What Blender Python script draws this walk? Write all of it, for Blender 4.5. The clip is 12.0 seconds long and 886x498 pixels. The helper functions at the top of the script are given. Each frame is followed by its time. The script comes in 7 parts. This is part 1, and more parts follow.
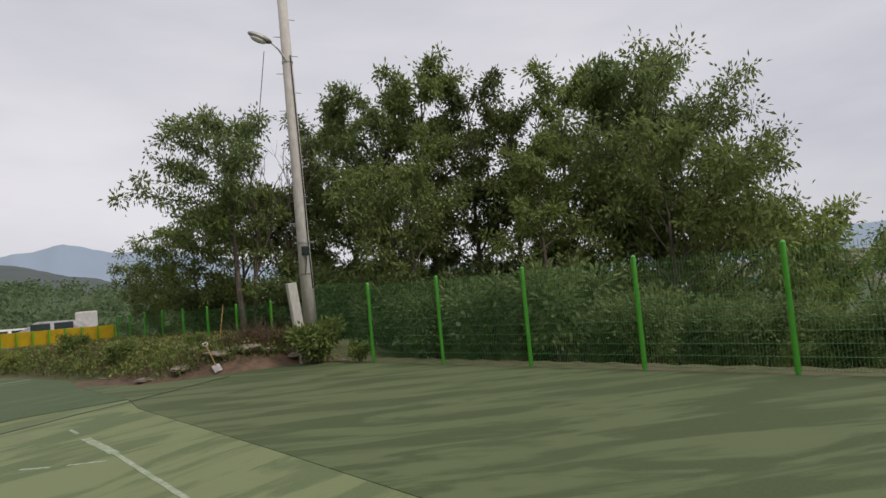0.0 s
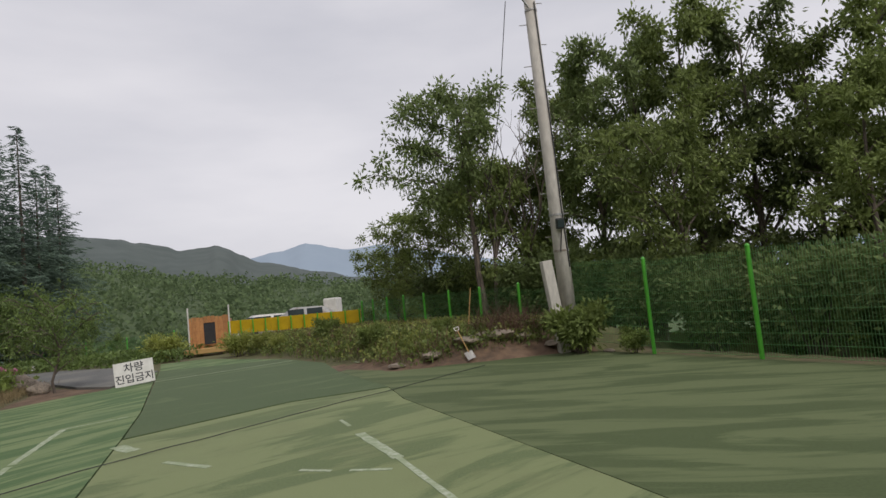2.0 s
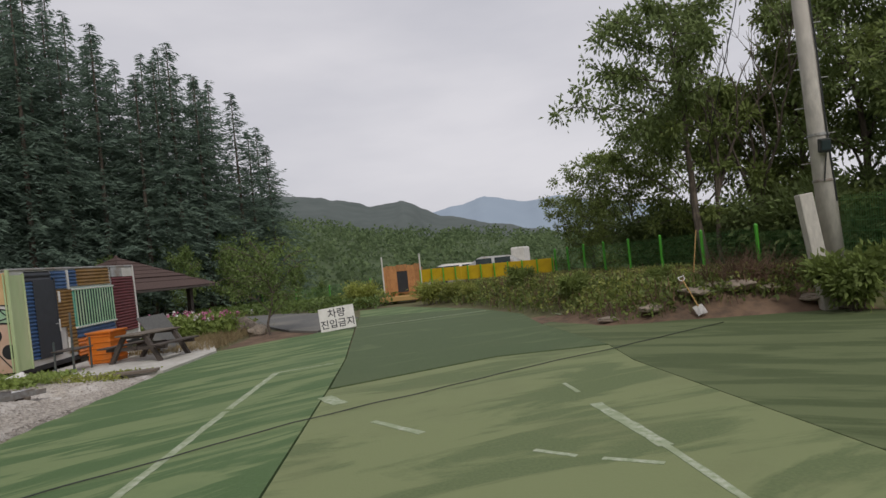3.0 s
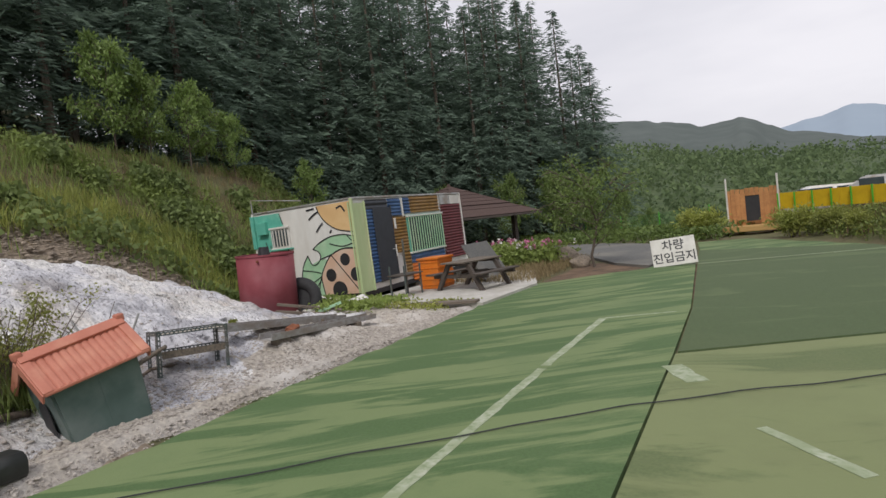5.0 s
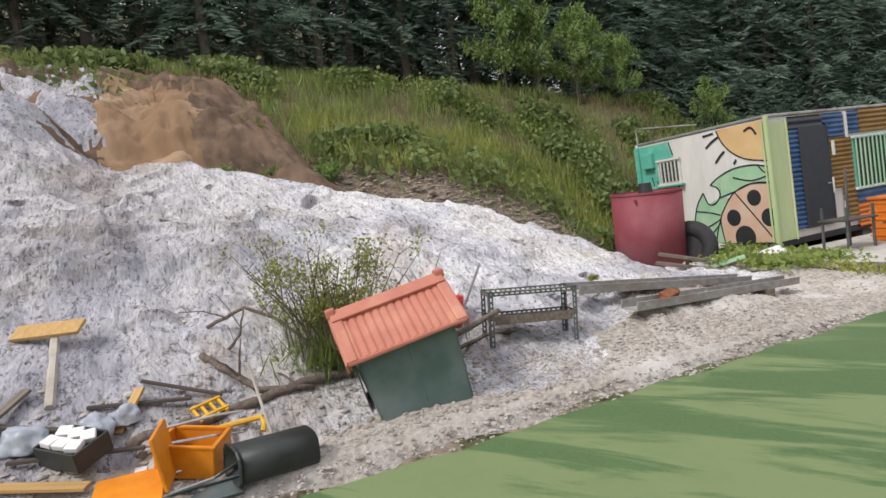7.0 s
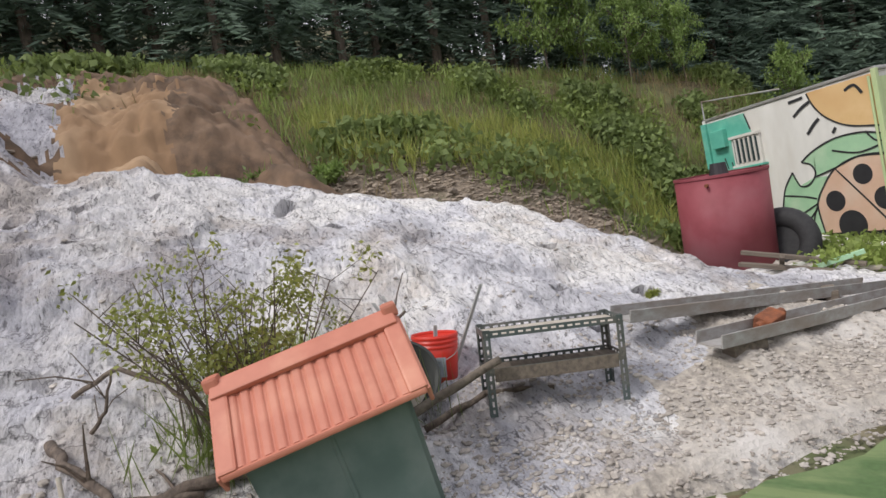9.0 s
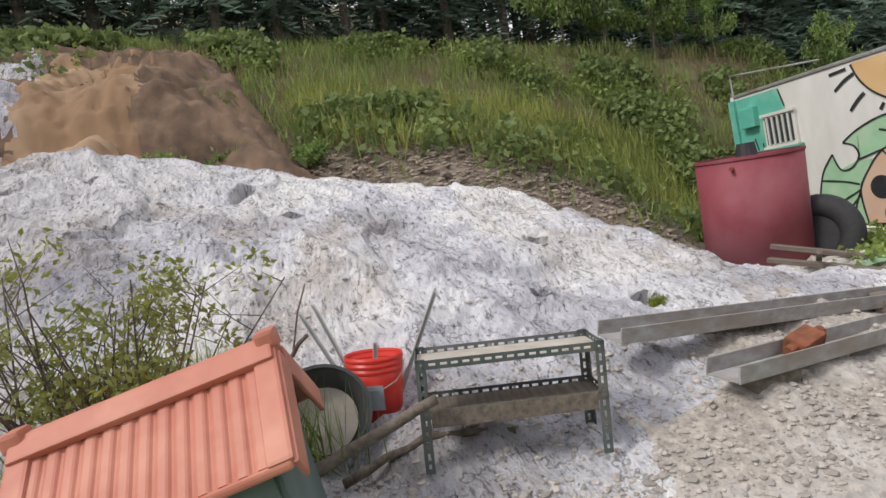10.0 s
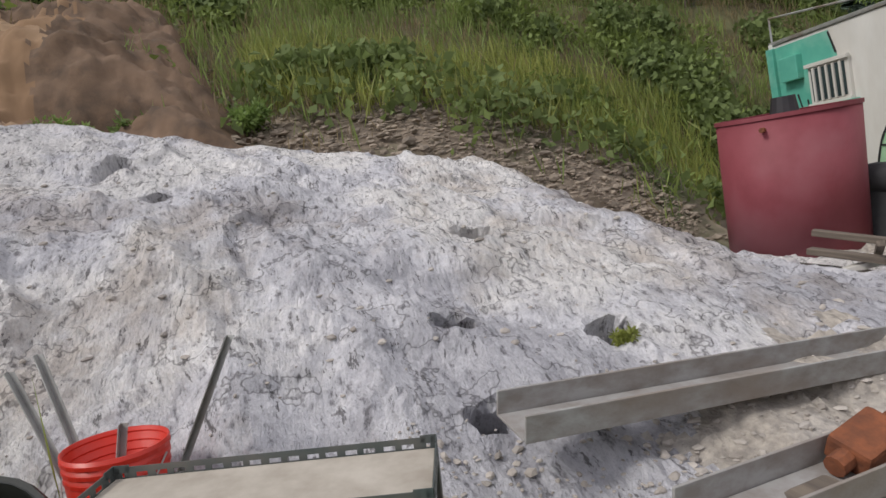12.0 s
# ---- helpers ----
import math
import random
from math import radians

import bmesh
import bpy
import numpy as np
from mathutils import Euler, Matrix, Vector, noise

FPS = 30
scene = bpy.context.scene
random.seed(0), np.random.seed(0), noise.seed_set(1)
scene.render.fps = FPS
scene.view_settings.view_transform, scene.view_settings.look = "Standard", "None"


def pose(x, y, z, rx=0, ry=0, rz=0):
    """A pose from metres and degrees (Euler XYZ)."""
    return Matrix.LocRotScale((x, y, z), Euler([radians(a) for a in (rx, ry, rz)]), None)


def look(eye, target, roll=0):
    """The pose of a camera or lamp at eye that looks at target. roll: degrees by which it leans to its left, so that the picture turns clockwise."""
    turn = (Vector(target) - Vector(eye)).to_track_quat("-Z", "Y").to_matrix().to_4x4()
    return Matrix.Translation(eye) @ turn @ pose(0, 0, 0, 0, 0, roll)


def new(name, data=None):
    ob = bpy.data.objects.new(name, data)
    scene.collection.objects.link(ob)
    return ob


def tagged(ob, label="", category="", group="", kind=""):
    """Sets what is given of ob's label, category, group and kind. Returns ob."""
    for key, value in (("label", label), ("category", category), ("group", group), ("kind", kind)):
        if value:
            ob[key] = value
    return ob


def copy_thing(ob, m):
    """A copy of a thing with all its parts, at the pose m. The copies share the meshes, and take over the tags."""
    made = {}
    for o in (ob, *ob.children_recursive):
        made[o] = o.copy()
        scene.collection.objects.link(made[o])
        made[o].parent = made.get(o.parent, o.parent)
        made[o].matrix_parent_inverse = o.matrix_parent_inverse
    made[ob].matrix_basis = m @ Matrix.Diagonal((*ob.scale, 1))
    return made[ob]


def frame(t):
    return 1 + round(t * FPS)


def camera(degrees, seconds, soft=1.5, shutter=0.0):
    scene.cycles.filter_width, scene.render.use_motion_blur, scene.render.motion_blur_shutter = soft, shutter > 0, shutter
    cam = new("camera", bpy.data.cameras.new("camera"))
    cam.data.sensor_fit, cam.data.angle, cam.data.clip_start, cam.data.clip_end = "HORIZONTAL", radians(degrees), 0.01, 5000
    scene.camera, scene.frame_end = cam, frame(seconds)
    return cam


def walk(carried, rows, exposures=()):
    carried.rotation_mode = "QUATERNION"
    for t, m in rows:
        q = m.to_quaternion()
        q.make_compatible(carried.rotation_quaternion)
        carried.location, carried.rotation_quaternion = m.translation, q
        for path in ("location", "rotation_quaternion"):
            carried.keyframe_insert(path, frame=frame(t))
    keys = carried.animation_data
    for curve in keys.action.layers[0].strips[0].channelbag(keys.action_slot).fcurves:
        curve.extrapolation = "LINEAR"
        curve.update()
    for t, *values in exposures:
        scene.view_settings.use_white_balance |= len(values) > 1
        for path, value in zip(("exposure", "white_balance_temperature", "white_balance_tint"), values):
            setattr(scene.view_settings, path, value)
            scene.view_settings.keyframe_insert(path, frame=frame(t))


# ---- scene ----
cam = camera(73.0, 12.0)
PATH = [
    (0, (-0.843, 0.452, 1.859), (-0.039, 2.28, 1.972), -5.2),
    (0.5, (-1.007, 0.829, 1.861), (-0.301, 2.692, 2.031), -6.3),
    (1, (-1.202, 1.538, 1.803), (-0.777, 3.487, 1.945), -6.8),
    (1.5, (-1.306, 2.5, 1.733), (-1.126, 4.485, 1.898), -6.4),
    (2, (-1.579, 3.089, 1.715), (-1.433, 5.079, 1.861), -5.8),
    (2.5, (-1.938, 4.014, 1.664), (-2.28, 5.979, 1.807), -5.4),
    (3, (-2.28, 4.659, 1.635), (-2.732, 6.607, 1.681), -5.9),
    (3.5, (-2.44, 5.16, 1.668), (-3.383, 6.923, 1.7), -6.6),
    (3.6, (-2.472, 5.232, 1.677), (-3.511, 6.941, 1.698), -5.9),
    (3.7, (-2.555, 5.288, 1.67), (-3.62, 6.981, 1.704), -6.0),
    (5.3, (-3.64, 6.762, 1.606), (-5.221, 7.98, 1.481), -5.8),
    (5.5, (-3.861, 6.897, 1.616), (-5.577, 7.92, 1.529), -5.3),
    (6, (-4.21, 7.294, 1.595), (-5.977, 8.226, 1.505), -5.9),
    (6.5, (-4.528, 7.615, 1.575), (-6.434, 8.214, 1.474), -8.1),
    (7, (-5.02, 7.786, 1.572), (-6.99, 8.099, 1.431), -7.0),
    (7.1, (-5.123, 7.798, 1.576), (-7.091, 8.119, 1.423), -5.7),
    (7.2, (-5.208, 7.823, 1.58), (-7.174, 8.154, 1.424), -8.2),
    (8.8, (-6.595, 8.5, 1.461), (-8.588, 8.647, 1.378), -11.0),
    (8.9, (-6.642, 8.553, 1.466), (-8.636, 8.669, 1.365), -10.4),
    (9, (-6.711, 8.594, 1.45), (-8.705, 8.708, 1.35), -10.0),
    (9.5, (-7.09, 8.792, 1.423), (-9.057, 9.12, 1.271), -8.0),
    (10, (-7.519, 9.082, 1.409), (-9.514, 9.106, 1.271), -9.8),
    (10.5, (-7.838, 9.255, 1.424), (-9.831, 9.381, 1.317), -7.4),
    (11, (-8.244, 9.501, 1.408), (-10.243, 9.489, 1.346), -9.4),
    (11.5, (-8.632, 9.677, 1.367), (-10.628, 9.708, 1.245), -7.7),
    (12, (-8.873, 9.875, 1.338), (-10.858, 9.774, 1.115), -10.2),
]
walk(cam, [(t, look(eye, target, roll)) for t, eye, target, roll in PATH], [(0.0, 0.0), (2.5, 0.0), (3.5, -0.25), (5.4, 0.45), (6.0, 0.7), (7.0, 0.68), (9.0, 0.6), (11.2, 0.44), (12.0, 0.28)])

# ---- light ----
def build_world():
    w = bpy.data.worlds.new("overcast")
    scene.world = w
    w.use_nodes = True
    nt = w.node_tree
    nt.nodes.clear()
    out = nt.nodes.new("ShaderNodeOutputWorld")
    bg = nt.nodes.new("ShaderNodeBackground")
    sky = nt.nodes.new("ShaderNodeTexSky")
    sky.sky_type = "NISHITA"
    sky.sun_disc = False
    sky.sun_elevation = radians(48)
    sky.sun_rotation = radians(200)
    sky.dust_density = 3.0
    co = nt.nodes.new("ShaderNodeTexCoord")
    mp = nt.nodes.new("ShaderNodeMapping")
    mp.inputs["Scale"].default_value = (1.0, 1.0, 3.5)
    nz = nt.nodes.new("ShaderNodeTexNoise")
    nz.inputs["Scale"].default_value = 1.6
    nz.inputs["Detail"].default_value = 5.0
    nz.inputs["Roughness"].default_value = 0.5
    cr = nt.nodes.new("ShaderNodeValToRGB")
    cr.color_ramp.elements[0].position = 0.3
    cr.color_ramp.elements[0].color = (5.7, 5.7, 6.3, 1)
    cr.color_ramp.elements[1].position = 0.7
    cr.color_ramp.elements[1].color = (8.0, 7.8, 8.2, 1)
    mix = nt.nodes.new("ShaderNodeMixRGB")
    mix.inputs[0].default_value = 0.93
    bg.inputs["Strength"].default_value = 0.1
    ln = nt.links.new
    ln(co.outputs["Generated"], mp.inputs[0])
    ln(mp.outputs[0], nz.inputs["Vector"])
    ln(nz.outputs["Fac"], cr.inputs[0])
    ln(sky.outputs[0], mix.inputs[1])
    ln(cr.outputs[0], mix.inputs[2])
    ln(mix.outputs[0], bg.inputs["Color"])
    ln(bg.outputs[0], out.inputs[0])


build_world()
sun_data = bpy.data.lights.new("sun", "SUN")
sun_data.energy = 1.5
sun_data.angle = radians(12)
sun_data.color = (1.0, 0.96, 0.9)
sun = new("sun", sun_data)
sun.matrix_world = look((0, 0, 0), (-0.35, 0.6, -0.8))

# ---- materials ----
def mat(name, col, col2=None, scale=8.0, rough=0.8, metal=0.0, bump=0.2, detail=6.0, col3=None, scale3=0.7, stretch=(1, 1, 1), rnd=0.0, lo=0.35, hi=0.65, coords="Object"):
    """A surface of two colours mixed by fine noise, a third by broad noise, with relief."""
    m = bpy.data.materials.new(name)
    m.use_nodes = True
    nt = m.node_tree
    b = nt.nodes["Principled BSDF"]
    ln = nt.links.new
    tc = nt.nodes.new("ShaderNodeTexCoord")
    mp = nt.nodes.new("ShaderNodeMapping")
    mp.inputs["Scale"].default_value = stretch
    ln(tc.outputs[coords], mp.inputs[0])
    n1 = nt.nodes.new("ShaderNodeTexNoise")
    n1.inputs["Scale"].default_value = scale
    n1.inputs["Detail"].default_value = detail
    n1.inputs["Roughness"].default_value = 0.6
    ln(mp.outputs[0], n1.inputs["Vector"])
    r1 = nt.nodes.new("ShaderNodeValToRGB")
    r1.color_ramp.elements[0].position = lo
    r1.color_ramp.elements[1].position = hi
    c2 = col2 or tuple(0.75 * c for c in col)
    r1.color_ramp.elements[0].color = (*c2, 1)
    r1.color_ramp.elements[1].color = (*col, 1)
    ln(n1.outputs["Fac"], r1.inputs[0])
    last = r1.outputs[0]
    if col3:
        n3 = nt.nodes.new("ShaderNodeTexNoise")
        n3.inputs["Scale"].default_value = scale3
        n3.inputs["Detail"].default_value = 5.0
        ln(mp.outputs[0], n3.inputs["Vector"])
        r3 = nt.nodes.new("ShaderNodeValToRGB")
        r3.color_ramp.elements[0].position = 0.48
        r3.color_ramp.elements[1].position = 0.66
        ln(n3.outputs["Fac"], r3.inputs[0])
        mx = nt.nodes.new("ShaderNodeMixRGB")
        ln(r3.outputs[0], mx.inputs[0])
        ln(last, mx.inputs[1])
        mx.inputs[2].default_value = (*col3, 1)
        last = mx.outputs[0]
    if rnd:
        oi = nt.nodes.new("ShaderNodeObjectInfo")
        ge = nt.nodes.new("ShaderNodeNewGeometry")
        ad = nt.nodes.new("ShaderNodeMath")
        ad.operation = "ADD"
        ln(oi.outputs["Random"], ad.inputs[0])
        ln(ge.outputs["Random Per Island"], ad.inputs[1])
        mr = nt.nodes.new("ShaderNodeMapRange")
        mr.inputs["From Max"].default_value = 2.0
        mr.inputs["To Min"].default_value = 1 - rnd
        mr.inputs["To Max"].default_value = 1 + rnd
        ln(ad.outputs[0], mr.inputs["Value"])
        hs = nt.nodes.new("ShaderNodeHueSaturation")
        ln(mr.outputs[0], hs.inputs["Value"])
        ln(last, hs.inputs["Color"])
        last = hs.outputs[0]
    ln(last, b.inputs["Base Color"])
    b.inputs["Roughness"].default_value = rough
    b.inputs["Metallic"].default_value = metal
    if bump:
        bp = nt.nodes.new("ShaderNodeBump")
        bp.inputs["Strength"].default_value = bump
        bp.inputs["Distance"].default_value = 0.02
        ln(n1.outputs["Fac"], bp.inputs["Height"])
        ln(bp.outputs[0], b.inputs["Normal"])
    return m


M = {}
M["grass"] = mat("grassy_earth", (0.14, 0.14, 0.06), (0.08, 0.075, 0.035), 3.0, 0.95, bump=0.6, col3=(0.14, 0.11, 0.065), scale3=0.6)
M["soil"] = mat("red_brown_soil", (0.165, 0.105, 0.066), (0.085, 0.058, 0.04), 5.0, 0.95, bump=1.0, col3=(0.2, 0.13, 0.085), scale3=1.1)
M["tan_clay"] = mat("fresh_tan_clay", (0.26, 0.16, 0.088), (0.19, 0.115, 0.064), 2.2, 0.95, bump=0.35, col3=(0.38, 0.26, 0.16), scale3=0.9, stretch=(1, 1, 0.4))
M["scree"] = mat("stony_scree", (0.31, 0.25, 0.19), (0.18, 0.145, 0.11), 7.0, 0.95, bump=1.0, col3=(0.1, 0.12, 0.05), scale3=0.7)
M["sand"] = mat("sandy_gravel", (0.4, 0.33, 0.25), (0.26, 0.22, 0.17), 18.0, 0.95, bump=0.8, col3=(0.16, 0.17, 0.07), scale3=0.9)
M["gravel"] = mat("pale_gravel", (0.5, 0.45, 0.39), (0.26, 0.235, 0.21), 22.0, 0.9, bump=1.0, col3=(0.56, 0.53, 0.5), scale3=1.1)
M["green"] = mat("bright_green_coating", (0.09, 0.42, 0.035), (0.075, 0.36, 0.03), 10.0, 0.4, bump=0.03)
M["wire"] = mat("green_wire", (0.13, 0.31, 0.11), (0.1, 0.25, 0.08), 10.0, 0.45, bump=0.0)
M["concrete"] = mat("weathered_concrete", (0.4, 0.38, 0.35), (0.28, 0.265, 0.24), 9.0, 0.9, bump=0.35, col3=(0.3, 0.29, 0.27), scale3=1.5)
M["pole"] = mat("pale_pole_concrete", (0.62, 0.58, 0.52), (0.47, 0.44, 0.4), 10.0, 0.9, bump=0.35, col3=(0.5, 0.46, 0.41), scale3=1.2, stretch=(1, 1, 0.35))
M["pad"] = mat("pale_concrete_pad", (0.56, 0.54, 0.5), (0.44, 0.42, 0.39), 6.0, 0.9, bump=0.3, col3=(0.4, 0.38, 0.33), scale3=0.9)
M["asphalt"] = mat("grey_asphalt", (0.16, 0.16, 0.155), (0.11, 0.11, 0.105), 30.0, 0.9, bump=0.5, col3=(0.2, 0.19, 0.17), scale3=0.5)
M["line_paint"] = mat("worn_line_paint", (0.46, 0.49, 0.38), (0.22, 0.28, 0.15), 14.0, 0.8, bump=0.2, col3=(0.26, 0.31, 0.18), scale3=3.5)
M["leaf"] = mat("broad_leaf", (0.26, 0.32, 0.09), (0.16, 0.21, 0.06), 0.8, 0.75, bump=0, rnd=0.5)
M["leaf_dark"] = mat("dark_leaf", (0.2, 0.255, 0.088), (0.13, 0.175, 0.06), 0.8, 0.75, bump=0, rnd=0.5)
M["leaf_light"] = mat("light_leaf", (0.24, 0.33, 0.095), (0.16, 0.24, 0.065), 0.8, 0.55, bump=0, rnd=0.5)
M["leaf_yellow"] = mat("yellow_green_leaf", (0.4, 0.42, 0.11), (0.26, 0.3, 0.075), 0.8, 0.55, bump=0, rnd=0.4)
M["weed"] = mat("weed_leaf", (0.26, 0.33, 0.09), (0.16, 0.215, 0.055), 0.5, 0.6, bump=0, rnd=0.5)
M["straw"] = mat("dry_straw", (0.3, 0.24, 0.13), (0.2, 0.15, 0.08), 2.0, 0.8, bump=0, rnd=0.4)
M["dead"] = mat("dead_brush", (0.2, 0.12, 0.075), (0.12, 0.075, 0.05), 2.0, 0.9, bump=0, rnd=0.4)
# Needle colour is lifted and blued to hold the haze over the wood.
M["needle"] = mat("conifer_needles", (0.17, 0.24, 0.175), (0.125, 0.18, 0.14), 0.5, 0.8, bump=0, rnd=0.25)
M["bark"] = mat("bark", (0.17, 0.135, 0.105), (0.08, 0.065, 0.055), 12.0, 0.95, bump=0.7, stretch=(1, 1, 0.3))
# Distance haze is painted into the base colours of these two ridges.
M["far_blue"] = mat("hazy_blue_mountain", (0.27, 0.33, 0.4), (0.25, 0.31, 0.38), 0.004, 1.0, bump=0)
M["mid_ridge"] = mat("hazy_wooded_ridge", (0.09, 0.108, 0.1), (0.066, 0.084, 0.078), 0.03, 1.0, bump=0, detail=8.0)
M["wood_far"] = mat("wooded_slope", (0.14, 0.19, 0.085), (0.085, 0.125, 0.06), 0.3, 1.0, bump=0, rnd=0.45)
M["black_plastic"] = mat("black_plastic", (0.024, 0.027, 0.026), (0.032, 0.036, 0.034), 15.0, 0.5, bump=0.08)
M["red_plastic"] = mat("red_plastic", (0.62, 0.03, 0.015), (0.52, 0.025, 0.012), 6.0, 0.4, bump=0.05)
M["orange_plastic"] = mat("orange_plastic", (0.75, 0.27, 0.012), (0.62, 0.2, 0.01), 7.0, 0.45, bump=0.06)
M["yellow_plastic"] = mat("yellow_plastic", (0.72, 0.42, 0.03), (0.58, 0.32, 0.02), 7.0, 0.45, bump=0.06)
M["terracotta"] = mat("terracotta_plastic", (0.5, 0.185, 0.125), (0.43, 0.15, 0.1), 5.0, 0.55, bump=0.1, col3=(0.56, 0.25, 0.17), scale3=3.0)
M["kennel_green"] = mat("grey_green_plastic", (0.11, 0.16, 0.15), (0.085, 0.13, 0.12), 4.0, 0.5, bump=0.1, col3=(0.16, 0.2, 0.19), scale3=2.0)
M["tank_red"] = mat("faded_red_paint", (0.26, 0.058, 0.074), (0.215, 0.042, 0.055), 3.0, 0.65, bump=0.12, col3=(0.27, 0.09, 0.105), scale3=1.3)
M["steel"] = mat("galvanised_steel", (0.5, 0.5, 0.49), (0.38, 0.38, 0.37), 12.0, 0.5, metal=0.6, bump=0.12, col3=(0.3, 0.24, 0.19), scale3=2.2)
M["beam_steel"] = mat("weathered_grey_steel", (0.4, 0.395, 0.39), (0.27, 0.245, 0.225), 9.0, 0.65, metal=0.1, bump=0.25, col3=(0.27, 0.225, 0.19), scale3=1.7, stretch=(1, 1, 2))
M["rust"] = mat("rusty_iron", (0.26, 0.085, 0.035), (0.14, 0.05, 0.025), 14.0, 0.85, bump=0.5)
M["angle"] = mat("grey_green_enamel", (0.1, 0.125, 0.125), (0.075, 0.095, 0.095), 9.0, 0.5, metal=0.2, bump=0.1, col3=(0.16, 0.15, 0.135), scale3=4.0)
M["shelf_top"] = mat("dusty_shelf_board", (0.5, 0.46, 0.4), (0.36, 0.32, 0.27), 7.0, 0.85, bump=0.2)
M["old_wood"] = mat("grey_old_wood", (0.2, 0.165, 0.13), (0.11, 0.09, 0.075), 8.0, 0.9, bump=0.5, stretch=(0.25, 4, 4))
M["dark_wood"] = mat("dark_old_wood", (0.1, 0.08, 0.066), (0.055, 0.045, 0.04), 8.0, 0.85, bump=0.5, stretch=(0.25, 4, 4))
M["fresh_wood"] = mat("fresh_pine_board", (0.52, 0.33, 0.13), (0.42, 0.25, 0.09), 6.0, 0.75, bump=0.25, stretch=(0.3, 5, 5))
M["log"] = mat("grey_brown_log", (0.19, 0.15, 0.12), (0.09, 0.07, 0.06), 10.0, 0.95, bump=0.8, stretch=(0.5, 3, 3))
M["white_paint"] = mat("dirty_white_paint", (0.74, 0.73, 0.7), (0.64, 0.63, 0.6), 3.0, 0.6, bump=0.08, col3=(0.6, 0.57, 0.52), scale3=1.2, stretch=(1, 1, 0.35))
M["teal"] = mat("teal_paint", (0.13, 0.47, 0.36), (0.1, 0.4, 0.31), 4.0, 0.6, bump=0.05, col3=(0.22, 0.5, 0.4), scale3=2)
M["cream"] = mat("cream_paint", (0.72, 0.5, 0.26), (0.65, 0.43, 0.2), 3.0, 0.6, bump=0.05, col3=(0.6, 0.36, 0.16), scale3=1.5)
M["mint"] = mat("mint_paint", (0.36, 0.58, 0.37), (0.3, 0.5, 0.32), 3.0, 0.6, bump=0.05, col3=(0.45, 0.6, 0.42), scale3=1.7)
M["lime"] = mat("pale_lime_paint", (0.5, 0.6, 0.33), (0.42, 0.52, 0.27), 2.0, 0.6, bump=0.05, col3=(0.56, 0.56, 0.36), scale3=1.2, stretch=(1, 1, 0.3))
M["pink"] = mat("pale_pink_paint", (0.66, 0.45, 0.34), (0.6, 0.4, 0.29), 3.0, 0.6, bump=0.05, col3=(0.64, 0.5, 0.4), scale3=1.6)
M["black_paint"] = mat("black_paint", (0.02, 0.02, 0.024), (0.03, 0.03, 0.034), 4.0, 0.6, bump=0.05)
M["blue"] = mat("blue_corrugated_paint", (0.022, 0.085, 0.22), (0.016, 0.058, 0.15), 5.0, 0.5, bump=0.05, col3=(0.05, 0.12, 0.26), scale3=2)
M["ochre"] = mat("ochre_corrugated_paint", (0.27, 0.145, 0.02), (0.18, 0.092, 0.016), 5.0, 0.55, bump=0.05, col3=(0.25, 0.14, 0.04), scale3=2)
M["crimson"] = mat("crimson_corrugated_paint", (0.15, 0.02, 0.026), (0.1, 0.013, 0.018), 5.0, 0.55, bump=0.05)
M["burnt_orange"] = mat("burnt_orange_paint", (0.72, 0.2, 0.015), (0.6, 0.15, 0.012), 5.0, 0.5, bump=0.05, col3=(0.5, 0.15, 0.03), scale3=2.5)
M["slate"] = mat("slate_door_paint", (0.03, 0.035, 0.045), (0.024, 0.028, 0.036), 6.0, 0.55, bump=0.05)
M["shingle"] = mat("brown_shingle", (0.088, 0.054, 0.046), (0.06, 0.038, 0.033), 12.0, 0.9, bump=0.4, rnd=0.2)
M["yellow_paint"] = mat("yellow_board_paint", (0.7, 0.46, 0.015), (0.6, 0.38, 0.012), 3.0, 0.6, bump=0.05)
M["orange_wood"] = mat("orange_stained_wood", (0.5, 0.24, 0.09), (0.36, 0.16, 0.06), 4.0, 0.7, bump=0.2, rnd=0.3)
M["sign_white"] = mat("weathered_white_board", (0.72, 0.7, 0.66), (0.6, 0.58, 0.54), 5.0, 0.7, bump=0.1)
M["bag"] = mat("pale_plastic_bag", (0.42, 0.45, 0.5), (0.28, 0.31, 0.36), 6.0, 0.35, bump=0.4)
M["rubber"] = mat("black_rubber", (0.018, 0.018, 0.02), (0.028, 0.028, 0.03), 20.0, 0.75, bump=0.15)
M["stone"] = mat("grey_brown_stone", (0.34, 0.28, 0.22), (0.2, 0.165, 0.13), 6.0, 0.9, bump=0.6, rnd=0.25)
M["pebble"] = mat("pale_pebble", (0.5, 0.46, 0.42), (0.36, 0.32, 0.285), 9.0, 0.9, bump=0.2, rnd=0.45)
M["petal_pink"] = mat("pink_petal", (0.55, 0.2, 0.32), (0.45, 0.14, 0.25), 5.0, 0.6, bump=0, rnd=0.3)
M["petal_white"] = mat("white_petal", (0.78, 0.76, 0.74), (0.7, 0.68, 0.66), 5.0, 0.6, bump=0)
M["glass"] = mat("dark_window_glass", (0.04, 0.06, 0.065), (0.03, 0.045, 0.05), 2.0, 0.12, bump=0)
M["chrome"] = mat("bare_steel_tube", (0.55, 0.55, 0.54), (0.42, 0.42, 0.41), 15.0, 0.3, metal=0.9, bump=0.03)
M["roof_blue"] = mat("blue_roof_sheet", (0.1, 0.3, 0.5), (0.08, 0.25, 0.42), 0.5, 0.6, bump=0)
